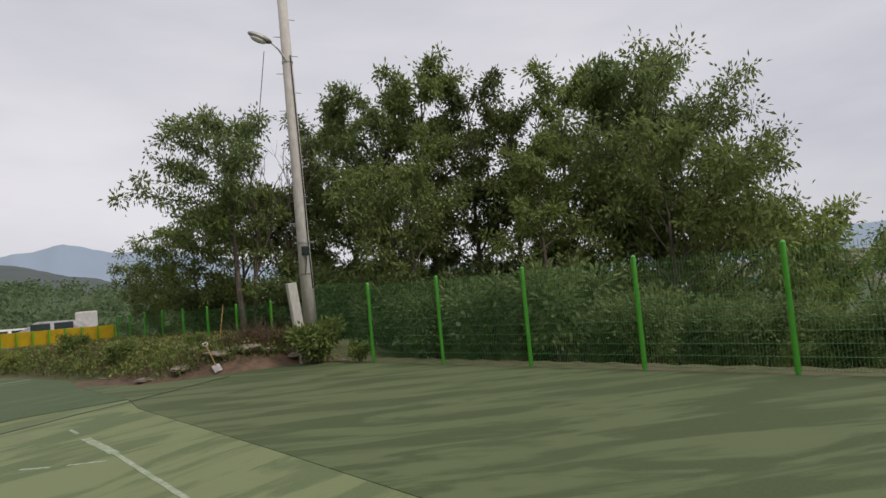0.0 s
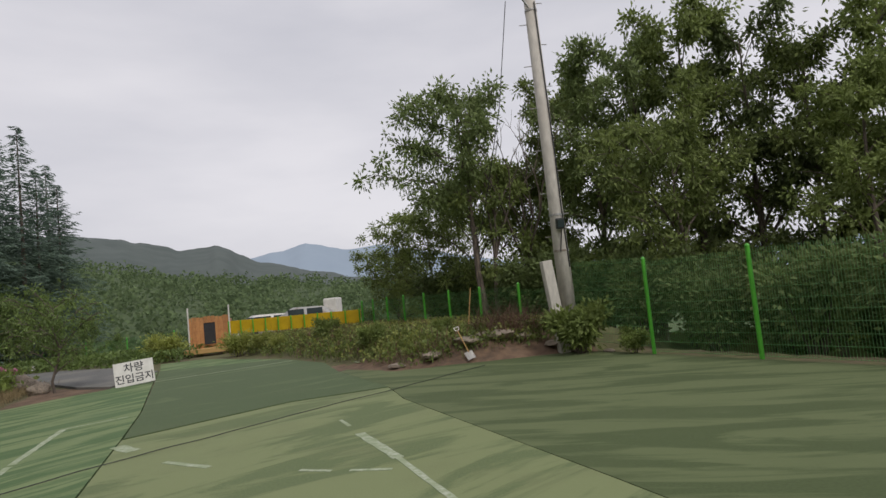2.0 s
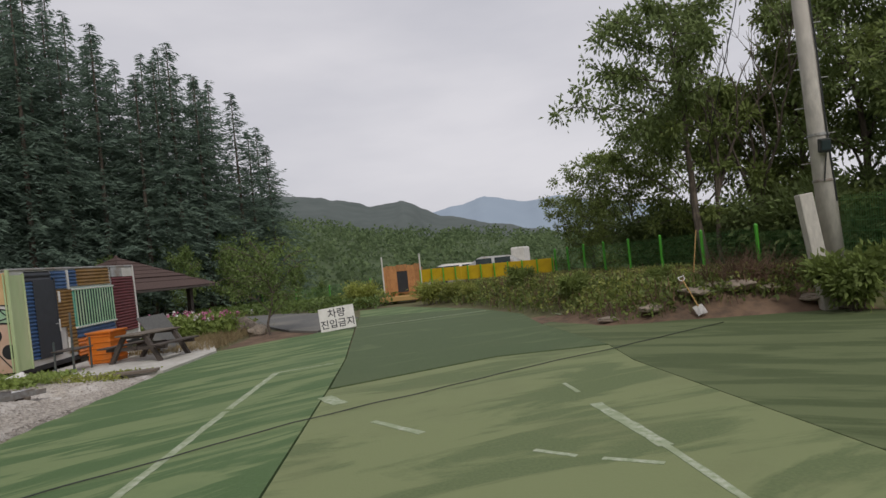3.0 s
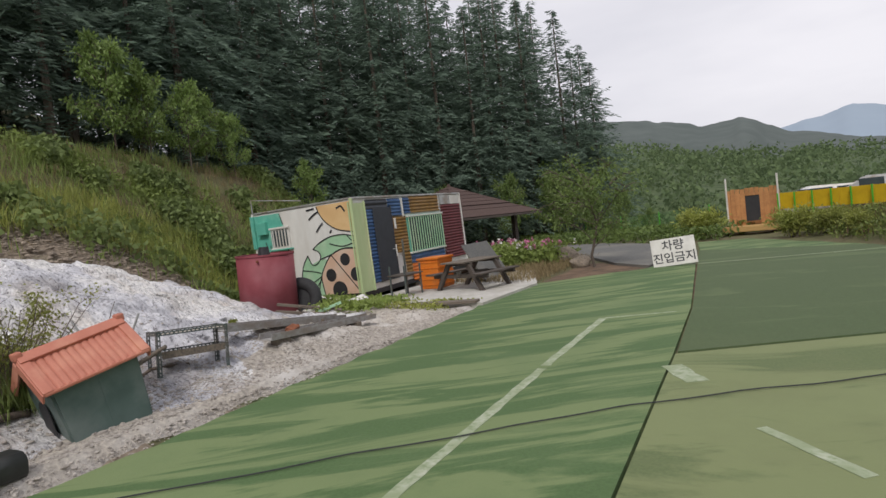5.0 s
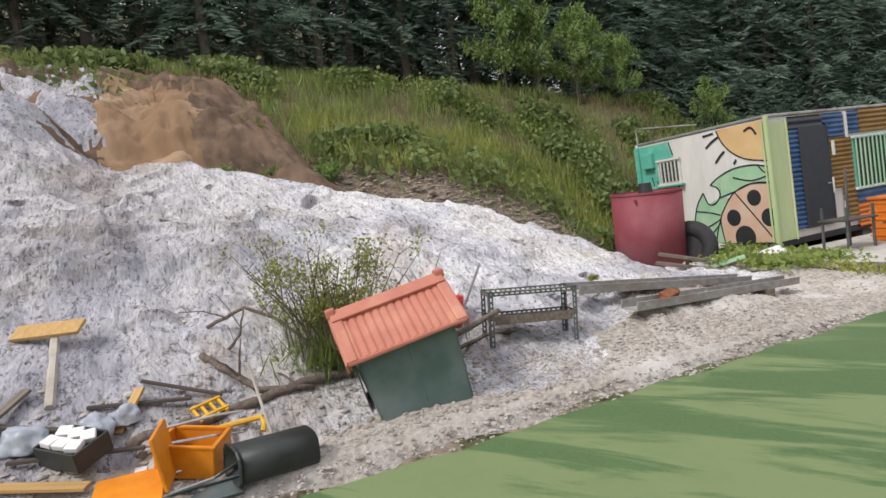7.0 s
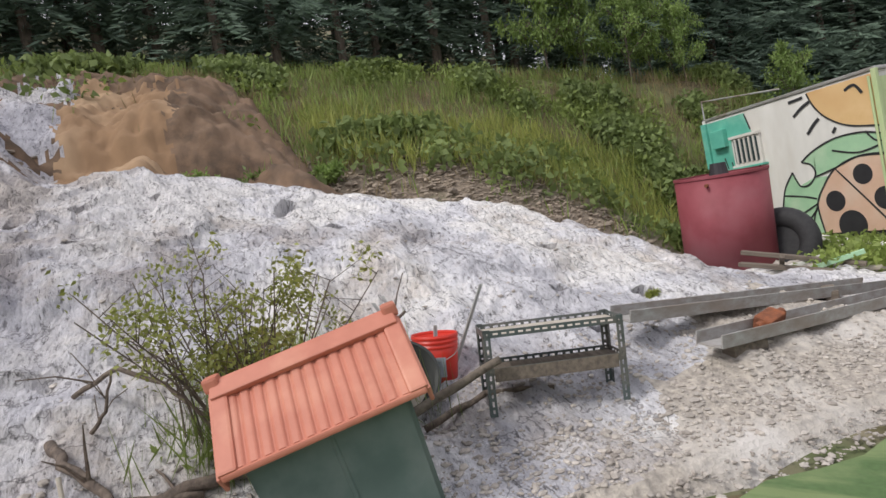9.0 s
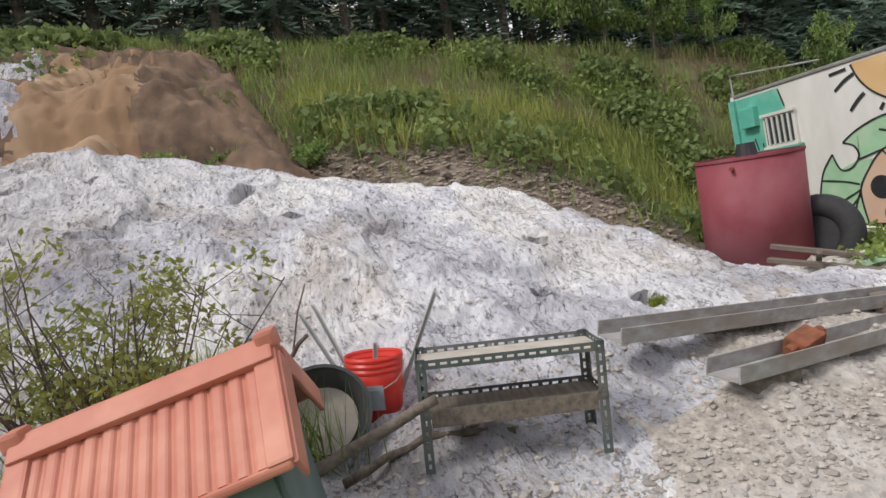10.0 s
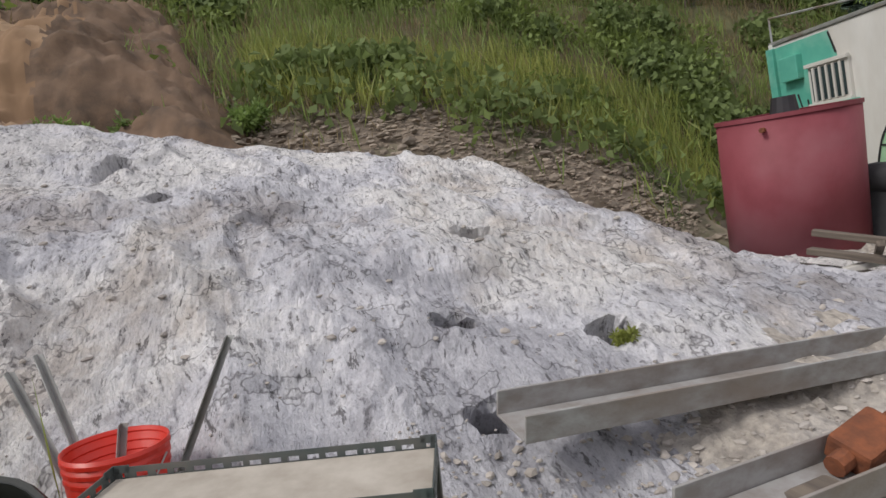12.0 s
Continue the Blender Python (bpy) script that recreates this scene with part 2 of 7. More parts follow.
M["town_wall"] = mat("pale_town_wall", (0.55, 0.52, 0.48), (0.46, 0.44, 0.41), 0.4, 0.8, bump=0)


def streaked(name, green, worn, dirt, wear, along=0.4, across=2.4, turn=31):
    """Painted asphalt, worn pale in streaks that run across the court."""
    m = mat(name, green, tuple(0.8 * c for c in green), 34.0, 0.85, bump=0.25)
    nt = m.node_tree
    ln = nt.links.new
    b = nt.nodes["Principled BSDF"]
    base = b.inputs["Base Color"].links[0].from_socket
    tc = nt.nodes.new("ShaderNodeTexCoord")
    sep = nt.nodes.new("ShaderNodeSeparateXYZ")
    com = nt.nodes.new("ShaderNodeCombineXYZ")
    c, s = math.cos(radians(turn)), math.sin(radians(turn))
    ln(tc.outputs["Object"], sep.inputs[0])
    for axis, (kx, ky) in enumerate(((c * along, s * along), (-s * across, c * across))):
        mx_ = nt.nodes.new("ShaderNodeMath")
        my_ = nt.nodes.new("ShaderNodeMath")
        mx_.operation, my_.operation = "MULTIPLY", "MULTIPLY_ADD"
        mx_.inputs[1].default_value, my_.inputs[1].default_value = kx, ky
        ln(sep.outputs[0], mx_.inputs[0])
        ln(sep.outputs[1], my_.inputs[0])
        ln(mx_.outputs[0], my_.inputs[2])
        ln(my_.outputs[0], com.inputs[axis])
    n1 = nt.nodes.new("ShaderNodeTexNoise")
    n1.inputs["Scale"].default_value = 1.0
    n1.inputs["Detail"].default_value = 7.0
    n1.inputs["Roughness"].default_value = 0.62
    n1.inputs["Distortion"].default_value = 0.7
    ln(com.outputs[0], n1.inputs["Vector"])
    r1 = nt.nodes.new("ShaderNodeValToRGB")
    r1.color_ramp.elements[0].position = 0.62 - wear * 0.25
    r1.color_ramp.elements[1].position = 0.69 - wear * 0.24
    ln(n1.outputs["Fac"], r1.inputs[0])
    m1 = nt.nodes.new("ShaderNodeMixRGB")
    m1.inputs[2].default_value = (*worn, 1)
    ln(r1.outputs[0], m1.inputs[0])
    ln(base, m1.inputs[1])
    n2 = nt.nodes.new("ShaderNodeTexNoise")
    n2.inputs["Scale"].default_value = 0.55
    n2.inputs["Detail"].default_value = 8.0
    n2.inputs["Roughness"].default_value = 0.7
    ln(tc.outputs["Object"], n2.inputs["Vector"])
    r2 = nt.nodes.new("ShaderNodeValToRGB")
    r2.color_ramp.elements[0].position = 0.5
    r2.color_ramp.elements[1].position = 0.72
    r2.color_ramp.elements[1].color = (0.7, 0.7, 0.7, 1)
    ln(n2.outputs["Fac"], r2.inputs[0])
    m2 = nt.nodes.new("ShaderNodeMixRGB")
    m2.inputs[2].default_value = (*dirt, 1)
    ln(r2.outputs[0], m2.inputs[0])
    ln(m1.outputs[0], m2.inputs[1])
    ln(m2.outputs[0], b.inputs["Base Color"])
    return m


def let_light_through(m, share):
    """Thin leaves pass some light."""
    nt = m.node_tree
    b = nt.nodes["Principled BSDF"]
    out = nt.nodes["Material Output"]
    tr = nt.nodes.new("ShaderNodeBsdfTranslucent")
    nt.links.new(b.inputs["Base Color"].links[0].from_socket, tr.inputs["Color"])
    mx = nt.nodes.new("ShaderNodeMixShader")
    mx.inputs[0].default_value = share
    nt.links.new(b.outputs[0], mx.inputs[1])
    nt.links.new(tr.outputs[0], mx.inputs[2])
    nt.links.new(mx.outputs[0], out.inputs["Surface"])


for key in ("leaf", "leaf_dark", "leaf_light", "leaf_yellow", "weed", "wood_far", "straw", "needle"):
    let_light_through(M[key], 0.4)

M["court_mid"] = streaked("court_green_streaked", (0.085, 0.15, 0.052), (0.168, 0.222, 0.094), (0.11, 0.168, 0.07), 0.6, 0.34, 2.1, 50)
M["court_pale"] = streaked("court_green_faded", (0.135, 0.175, 0.072), (0.195, 0.228, 0.102), (0.165, 0.185, 0.085), 0.78, 0.35, 1.3)
# Darkest base green of the four court surfaces.
M["court_right"] = streaked("court_green_dull", (0.076, 0.104, 0.036), (0.118, 0.146, 0.06), (0.088, 0.112, 0.044), 0.62, 0.35, 1.9, -18)
M["court_dark"] = streaked("court_green_dark", (0.082, 0.12, 0.048), (0.105, 0.145, 0.062), (0.092, 0.122, 0.052), 0.3, 0.4, 1.2)


def rock_material():
    """Whitish schist: fine streaks down the face, grey-lilac and tan patches, dark cracks."""
    m = bpy.data.materials.new("white_weathered_rock")
    m.use_nodes = True
    nt = m.node_tree
    ln = nt.links.new
    b = nt.nodes["Principled BSDF"]
    b.inputs["Roughness"].default_value = 0.85
    tc = nt.nodes.new("ShaderNodeTexCoord")
    warp = nt.nodes.new("ShaderNodeTexNoise")
    warp.inputs["Scale"].default_value = 0.9
    warp.inputs["Detail"].default_value = 3.0
    ln(tc.outputs["Object"], warp.inputs["Vector"])
    add = nt.nodes.new("ShaderNodeMixRGB")
    add.blend_type = "ADD"
    add.inputs[0].default_value = 0.35
    ln(tc.outputs["Object"], add.inputs[1])
    ln(warp.outputs["Color"], add.inputs[2])
    rot = nt.nodes.new("ShaderNodeMapping")
    rot.inputs["Rotation"].default_value = (0, 0, radians(-18))
    ln(add.outputs[0], rot.inputs[0])
    mp = nt.nodes.new("ShaderNodeMapping")
    mp.inputs["Scale"].default_value = (13.0, 27.0, 13.0)
    ln(rot.outputs[0], mp.inputs[0])

    def noise_ramp(vec, scale, detail, stops, rough=0.65):
        n = nt.nodes.new("ShaderNodeTexNoise")
        n.inputs["Scale"].default_value = scale
        n.inputs["Detail"].default_value = detail
        n.inputs["Roughness"].default_value = rough
        ln(vec, n.inputs["Vector"])
        r = nt.nodes.new("ShaderNodeValToRGB")
        while len(r.color_ramp.elements) < len(stops):
            r.color_ramp.elements.new(0.5)
        for el, (pos, col) in zip(r.color_ramp.elements, stops):
            el.position, el.color = pos, (*col, 1)
        ln(n.outputs["Fac"], r.inputs[0])
        return n.outputs["Fac"], r.outputs[0]

    def mixed(mode, fac, one, two):
        mx = nt.nodes.new("ShaderNodeMixRGB")
        mx.blend_type = mode
        for sock, val in zip(mx.inputs, (fac, one, two)):
            if isinstance(val, (float, int)):
                sock.default_value = val
            elif isinstance(val, tuple):
                sock.default_value = (*val, 1)
            else:
                ln(val, sock)
        return mx.outputs[0]

    def crack_lines(vec, scale, detail, width, dark):
        """Thin dark lines along the level curves of a noise."""
        return noise_ramp(vec, scale, detail, [(0.5 - width, (1, 1, 1)), (0.5 - width * 0.3, dark), (0.5 + width * 0.3, dark), (0.5 + width, (1, 1, 1))], 0.6)[1]

    obj = tc.outputs["Object"]
    flake_map = nt.nodes.new("ShaderNodeMapping")
    flake_map.inputs["Scale"].default_value = (5.0, 15.0, 5.0)
    ln(rot.outputs[0], flake_map.inputs[0])
    f1, streak = noise_ramp(mp.outputs[0], 1.0, 6.0, [(0.34, (0.34, 0.33, 0.335)), (0.4, (0.66, 0.65, 0.66)), (0.45, (0.86, 0.855, 0.86)), (0.6, (0.96, 0.95, 0.945))], 0.66)
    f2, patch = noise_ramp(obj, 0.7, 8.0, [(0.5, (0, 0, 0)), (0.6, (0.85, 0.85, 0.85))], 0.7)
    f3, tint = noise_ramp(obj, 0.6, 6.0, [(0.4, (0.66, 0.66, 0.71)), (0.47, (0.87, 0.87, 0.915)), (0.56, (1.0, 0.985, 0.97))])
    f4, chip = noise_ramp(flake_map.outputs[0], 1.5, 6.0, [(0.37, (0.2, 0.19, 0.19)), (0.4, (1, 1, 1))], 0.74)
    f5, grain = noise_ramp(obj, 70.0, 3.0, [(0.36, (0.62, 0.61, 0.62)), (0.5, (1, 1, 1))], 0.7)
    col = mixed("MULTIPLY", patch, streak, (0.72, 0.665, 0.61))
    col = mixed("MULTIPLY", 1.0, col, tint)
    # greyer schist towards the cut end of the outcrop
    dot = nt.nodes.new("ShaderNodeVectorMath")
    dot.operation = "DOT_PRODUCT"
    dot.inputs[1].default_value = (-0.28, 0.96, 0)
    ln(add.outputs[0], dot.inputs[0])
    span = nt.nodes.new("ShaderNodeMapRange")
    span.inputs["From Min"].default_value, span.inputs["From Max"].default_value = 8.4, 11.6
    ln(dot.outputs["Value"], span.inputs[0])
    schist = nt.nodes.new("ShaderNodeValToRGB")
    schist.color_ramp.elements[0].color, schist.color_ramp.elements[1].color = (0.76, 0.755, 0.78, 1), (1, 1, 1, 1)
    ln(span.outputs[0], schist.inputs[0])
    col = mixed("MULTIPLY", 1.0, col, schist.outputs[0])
    wob = mixed("ADD", 0.9, flake_map.outputs[0], noise_ramp(obj, 9.0, 3.0, [(0.3, (0, 0, 0)), (0.7, (1, 1, 1))])[1])
    flake = nt.nodes.new("ShaderNodeTexVoronoi")
    flake.inputs["Scale"].default_value = 1.0
    ln(wob, flake.inputs["Vector"])
    fr = nt.nodes.new("ShaderNodeValToRGB")
    fr.color_ramp.elements[0].position, fr.color_ramp.elements[1].position = 0.15, 0.6
    fr.color_ramp.elements[0].color = (0.66, 0.655, 0.67, 1)
    fr.color_ramp.elements[1].color = (1.0, 1.0, 1.0, 1)
    ln(flake.outputs["Color"], fr.inputs[0])
    col = mixed("MULTIPLY", 0.45, col, fr.outputs[0])
    col = mixed("MULTIPLY", 0.7, col, crack_lines(obj, 1.6, 5.0, 0.008, (0.2, 0.19, 0.19)))
    col = mixed("MULTIPLY", 0.85, col, chip)
    col = mixed("MULTIPLY", 0.35, col, grain)
    ln(col, b.inputs["Base Color"])
    fold_map = nt.nodes.new("ShaderNodeMapping")
    fold_map.inputs["Scale"].default_value = (3.0, 9.0, 4.0)
    ln(rot.outputs[0], fold_map.inputs[0])
    f6, fold = noise_ramp(fold_map.outputs[0], 1.0, 8.0, [(0.4, (0, 0, 0)), (0.62, (1, 1, 1))], 0.7)
    big = nt.nodes.new("ShaderNodeBump")
    big.inputs["Strength"].default_value = 0.8
    big.inputs["Distance"].default_value = 0.11
    ln(f6, big.inputs["Height"])
    hsum = nt.nodes.new("ShaderNodeMath")
    hsum.operation = "ADD"
    fsep = nt.nodes.new("ShaderNodeRGBToBW")
    ln(flake.outputs["Color"], fsep.inputs[0])
    ln(f1, hsum.inputs[0])
    ln(fsep.outputs[0], hsum.inputs[1])
    bp = nt.nodes.new("ShaderNodeBump")
    bp.inputs["Strength"].default_value = 0.9
    bp.inputs["Distance"].default_value = 0.03
    ln(hsum.outputs[0], bp.inputs["Height"])
    ln(big.outputs[0], bp.inputs["Normal"])
    ln(bp.outputs[0], b.inputs["Normal"])
    return m


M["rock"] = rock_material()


def part(name, bm, material, parent=None, label="", smooth=False):
    me = bpy.data.meshes.new(name)
    bm.to_mesh(me)
    bm.free()
    me.materials.append(material)
    if smooth:
        me.shade_smooth()
    ob = new(name, me)
    ob.parent = parent
    if label:
        ob["label"] = label
    return ob


def empty(name, m, label="", category="", group="", kind=""):
    ob = new(name)
    ob.matrix_world = m
    ob.empty_display_size = 0.2
    return tagged(ob, label, category, group, kind)


def add_box(bm, size, m=Matrix(), bevel=0.0):
    g = bmesh.ops.create_cube(bm, size=1.0, matrix=m @ Matrix.Diagonal((*size, 1)))
    if bevel:
        es = list({e for v in g["verts"] for e in v.link_edges})
        bmesh.ops.bevel(bm, geom=es, offset=bevel, segments=2, affect="EDGES", profile=0.6)
    return bm


def box(size, m=Matrix(), bevel=0.0):
    return add_box(bmesh.new(), size, m, bevel)


def add_tube(bm, pts, r0, r1=None, n=8, cap=True):
    """A tube along points, tapering from r0 to r1."""
    r1 = r0 if r1 is None else r1
    pts = [Vector(p) for p in pts]
    rings = []
    for i, p in enumerate(pts):
        d = (pts[min(i + 1, len(pts) - 1)] - pts[max(i - 1, 0)]).normalized()
        a = d.orthogonal().normalized() if i == 0 else (side - d * side.dot(d)).normalized()
        side = a
        b = d.cross(a)
        r = r0 + (r1 - r0) * i / max(1, len(pts) - 1)
        rings.append([bm.verts.new(p + r * (math.cos(k * 2 * math.pi / n) * a + math.sin(k * 2 * math.pi / n) * b)) for k in range(n)])
    for ra, rb in zip(rings, rings[1:]):
        for k in range(n):
            bm.faces.new((ra[k], ra[(k + 1) % n], rb[(k + 1) % n], rb[k]))
    if cap:
        bm.faces.new(rings[0][::-1])
        bm.faces.new(rings[-1])
    return bm


def tube(pts, r0, r1=None, n=8):
    return add_tube(bmesh.new(), pts, r0, r1, n)


def smooth(a, b, x):
    t = min(1.0, max(0.0, (x - a) / (b - a)))
    return t * t * (3 - 2 * t)


# ---- the lie of the land ----
# s runs out from the court's worn edge, u along it.
EDGE = Vector((-8.45, 7.2))
ALONG = Vector((-0.28, 0.96))
OUT = Vector((-0.96, -0.28))
FENCE_A, FENCE_B, FENCE_C, FENCE_D = (7.9, 6.25), (2.75, 17.6), (-3.4, 28.7), (-11.0, 32.0)


def su(x, y):
    d = Vector((x, y)) - EDGE
    return d.dot(OUT), d.dot(ALONG)


def xy(s, u):
    p = EDGE + OUT * s + ALONG * u
    return p.x, p.y


def right_of(x, y, a, b):
    """Distance to the right of the line from a to b."""
    dx, dy = b[0] - a[0], b[1] - a[1]
    return ((x - a[0]) * dy - (y - a[1]) * dx) / math.hypot(dx, dy)


def rock_height(s, u):
    top = max(0.0, 2.5 - (0.25 if u > 0 else 0.1) * u) * (1 - smooth(4.4, 6.6, u)) + 0.14 * (1 - smooth(7, 9, u))
    top += 1.0 * (1 - smooth(-2.0, -0.7, u)) * smooth(3.4, 6, s) + 0.05 * smooth(3.3, 5.3, s) * smooth(-0.9, 0.1, u) * (1 - smooth(2.2, 4.0, u))
    z = top * float(np.interp(s, (0, 0.5, 0.95, 2.2, 3, 5, 6, 8), (0, 0.07, 0.165, 0.385, 0.56, 0.86, 0.93, 1.0)))
    z -= 0.2 * math.exp(-(((s - 1.7) / 0.6) ** 2) - ((u - 1.8) / 0.9) ** 2)
    return z - 0.2 * (1 - smooth(0.6, 2.2, u)) * smooth(0.2, 0.8, s) * (1 - smooth(1.5, 3.2, s))


def bank_height(s, u):
    top = max(0.2, 5.5 - 0.085 * u - 0.4 * max(0.0, u - 20))
    start = min(7.3, max(2.9 * (1 - smooth(4.5, 5.5, u)), 0.1 + (u - 1.5) * 0.95)) + 5.5 * smooth(15, 20, u)
    end = 12 + 5.5 * smooth(15, 20, u)
    scar = -0.75 * smooth(-6.0, -3.0, u) * (1 - smooth(0.6, 2.6, u)) * smooth(6.0, 7.2, s) * (1 - smooth(9.0, 12.0, s))
    return top * min(1.0, max(0.0, (s - start) / (end - start))) + min(16.0, 0.42 * max(0.0, s - end - 2.0)) * (1 - smooth(16, 36, u)) - scar


def land(x, y):
    s, u = su(x, y)
    z = 0.0
    if s > 0:
        z = max(rock_height(s, u), bank_height(s, u)) - 0.03
    d1 = right_of(x, y, FENCE_A, FENCE_B)
    d2 = right_of(x, y, FENCE_B, FENCE_C)
    d3 = right_of(x, y, FENCE_C, FENCE_D)
    out = min(max(d1, 0), 60) if y < 17.6 else max(0.0, d2 if y < 28 else max(d2, d3))
    if y > 17.0 and s < 0:
        edge_in = (-1.9, 17.6), (-5.9, 24.3)
        d = right_of(x, y, *edge_in)
        z += 0.55 * smooth(0.0, 1.8, d) * smooth(17.2, 18.4, y) * (1 - smooth(26, 34, y) * 0.4)
    z -= 0.4 * max(0.0, out - 1.0)
    if y > 34:
        z -= 0.05 * (y - 34) * (1 - smooth(0, 6, s))
    return max(z, -14.0)


def axis_steps(lo, hi, fine_lo, fine_hi, step):
    out = list(np.arange(fine_lo, fine_hi + step / 2, step))
    low, high, d, v = [], [], step, fine_lo
    while v > lo:
        d *= 1.25
        v -= d
        low.append(v)
    d, v = step, out[-1]
    while v < hi:
        d *= 1.25
        v += d
        high.append(v)
    return low[::-1] + out + high


def on_rock(s, u):
    return 0.2 < s < 6.3 - 0.35 * max(0.0, u - 3) and -7 < u < 8.4


def build_ground():
    xs, ys = axis_steps(-3000, 3000, -30, 14, 0.35), axis_steps(-3000, 3000, -6, 46, 0.35)
    verts = []
    for y in ys:
        for x in xs:
            s, u = su(x, y)
            far = smooth(80, 260, math.hypot(x, y))
            z = land(x, y) * (1 - far) - 12.0 * far - 0.05
            if 0.2 < s < 6.3 and -7 < u < 8.6:
                z -= 0.16 * smooth(0.2, 0.6, s) * (1 - smooth(5.6, 6.3, s))
            if s > 0.3 and far < 1:
                z += (0.05 + 0.12 * smooth(5, 8, s)) * noise.fractal((x * 0.7, y * 0.7, 0), 1.0, 2.0, 3)
            verts.append((x, y, z))
    w = len(xs)
    faces = [(j * w + i, j * w + i + 1, (j + 1) * w + i + 1, (j + 1) * w + i) for j in range(len(ys) - 1) for i in range(w - 1)]
    me = bpy.data.meshes.new("ground")
    me.from_pydata(verts, [], faces)
    for m in ("grass", "soil", "scree", "sand"):
        me.materials.append(M[m])
    pick = []
    for f in faces:
        x, y = (verts[f[0]][0] + verts[f[2]][0]) / 2, (verts[f[0]][1] + verts[f[2]][1]) / 2
        s, u = su(x, y)
        wob = 0.7 * noise.noise((x * 0.6, y * 0.6, 5))
        k = 0
        if 5.2 < s < 10.2 + wob and -3.5 < u + wob < 2.6 - 0.3 * (s - 6):
            k = 1
        elif 0 < s < 8.0 + wob * 1.8 and -8 < u < 8.8 + wob:
            k = 2
        elif 0 <= s < 4.2 and 8 < u + wob < 11.5:
            k = 3
        elif right_of(x, y, (-3.4, 19.5), (1.5, 18.2)) > -0.9 + wob and y > 16.5 and s < 0 and x < 3:
            k = 1
        pick.append(k)
    me.polygons.foreach_set("material_index", pick)
    me.shade_smooth()
    return tagged(new("ground", me), "grassy earth with scree and bare red soil", "ground", kind="structure")


build_ground()


def sheet_mesh(outline, z, thick):
    bm = bmesh.new()
    top = [bm.verts.new((x, y, z)) for x, y in outline]
    low = [bm.verts.new((x, y, z - thick)) for x, y in outline]
    f = bm.faces.new(top)
    f.normal_update()
    if f.normal.z < 0:
        f.normal_flip()
    bm.faces.new(low)
    k = len(top)
    for i in range(k):
        bm.faces.new((top[i], top[(i + 1) % k], low[(i + 1) % k], low[i]))
    bmesh.ops.triangulate(bm, faces=[f])
    bmesh.ops.recalc_face_normals(bm, faces=bm.faces[:])
    return bm


def ragged(a, b, step, amount, seed):
    """Points from a to b along a worn, uneven edge."""
    n = max(2, int(math.hypot(b[0] - a[0], b[1] - a[1]) / step))
    nx, ny = -(b[1] - a[1]), b[0] - a[0]
    ln = math.hypot(nx, ny)
    return [(a[0] + (b[0] - a[0]) * i / n + nx / ln * amount * noise.noise((i * step * 2.1, seed, 0)),
             a[1] + (b[1] - a[1]) * i / n + ny / ln * amount * noise.noise((i * step * 2.1, seed, 0))) for i in range(n)]


SEAM = [(0.14, -8.0), (-4.87, 8.81), (-6.02, 12.62), (-6.88, 15.35), (-10.25, 24.7)]
LEFT = ragged(xy(0, -14), xy(0, 2.2), 0.25, 0.16, 1) + ragged(xy(0, 2.2), (-11.6, 17.9), 0.25, 0.14, 2) + ragged((-11.6, 17.9), (-9.95, 20.6), 0.3, 0.2, 3) + [(-9.95, 20.6), (-10.28, 24.7)] + [(x - 0.012, y) for x, y in SEAM[::-1][1:]]
tagged(part("court", sheet_mesh(LEFT, 0.0, 0.09), M["court_mid"]), "green painted court slab with pale worn streaks", "court", kind="structure")
DARK = [(-6.0, 12.66), (-3.87, 14.5), (-2.05, 15.0), (-3.4, 18.6), (-4.1, 21.3), (-5.9, 24.3), (-10.23, 24.72), (-6.86, 15.35)]
BAND = [(-10.21, 24.75), (-5.9, 24.34)] + ragged((-5.9, 24.34), (-10.0, 28.7), 0.4, 0.25, 6) + [(-10.0, 28.7), (-11.6, 28.3)]
tagged(part("court", sheet_mesh(DARK, 0.012, 0.09), M["court_dark"]), "dark green resurfaced patch of court", "court", kind="structure")
tagged(part("court", sheet_mesh(BAND, 0.0, 0.09), M["court_mid"]), "green court strip by the grass bank", "court", kind="structure")
PALE = [(SEAM[0][0] + 0.015, SEAM[0][1]), (-4.855, 8.81), (-6.0, 12.6), (-3.86, 14.47), (-2.03, 14.97), (-1.75, 13.48), (-0.84, 10.85), (0.04, 8.31), (5.4, -8)]
tagged(part("court", sheet_mesh(PALE, 0.0, 0.09), M["court_pale"]), "pale faded green court slab with worn paint", "court", kind="structure")
RIGHT = [(5.415, -8), (0.055, 8.31), (-0.825, 10.85), (-1.735, 13.48), (-2.02, 14.99), (-3.36, 18.6)] + ragged((-3.2, 18.9), (-1.9, 17.4), 0.3, 0.2, 8) + ragged((-1.9, 17.4), (0.3, 17.5), 0.3, 0.25, 4) + ragged((0.3, 17.5), (2.4, 17.5), 0.3, 0.2, 5) + ragged((2.9, 16.9), (7.75, 6.45), 0.3, 0.14, 7) + [(7.75, 6.45), (14, -7), (14, -8)]
tagged(part("court", sheet_mesh(RIGHT, 0.0, 0.09), M["court_right"]), "dull dark green court slab by the fence", "court", kind="structure")


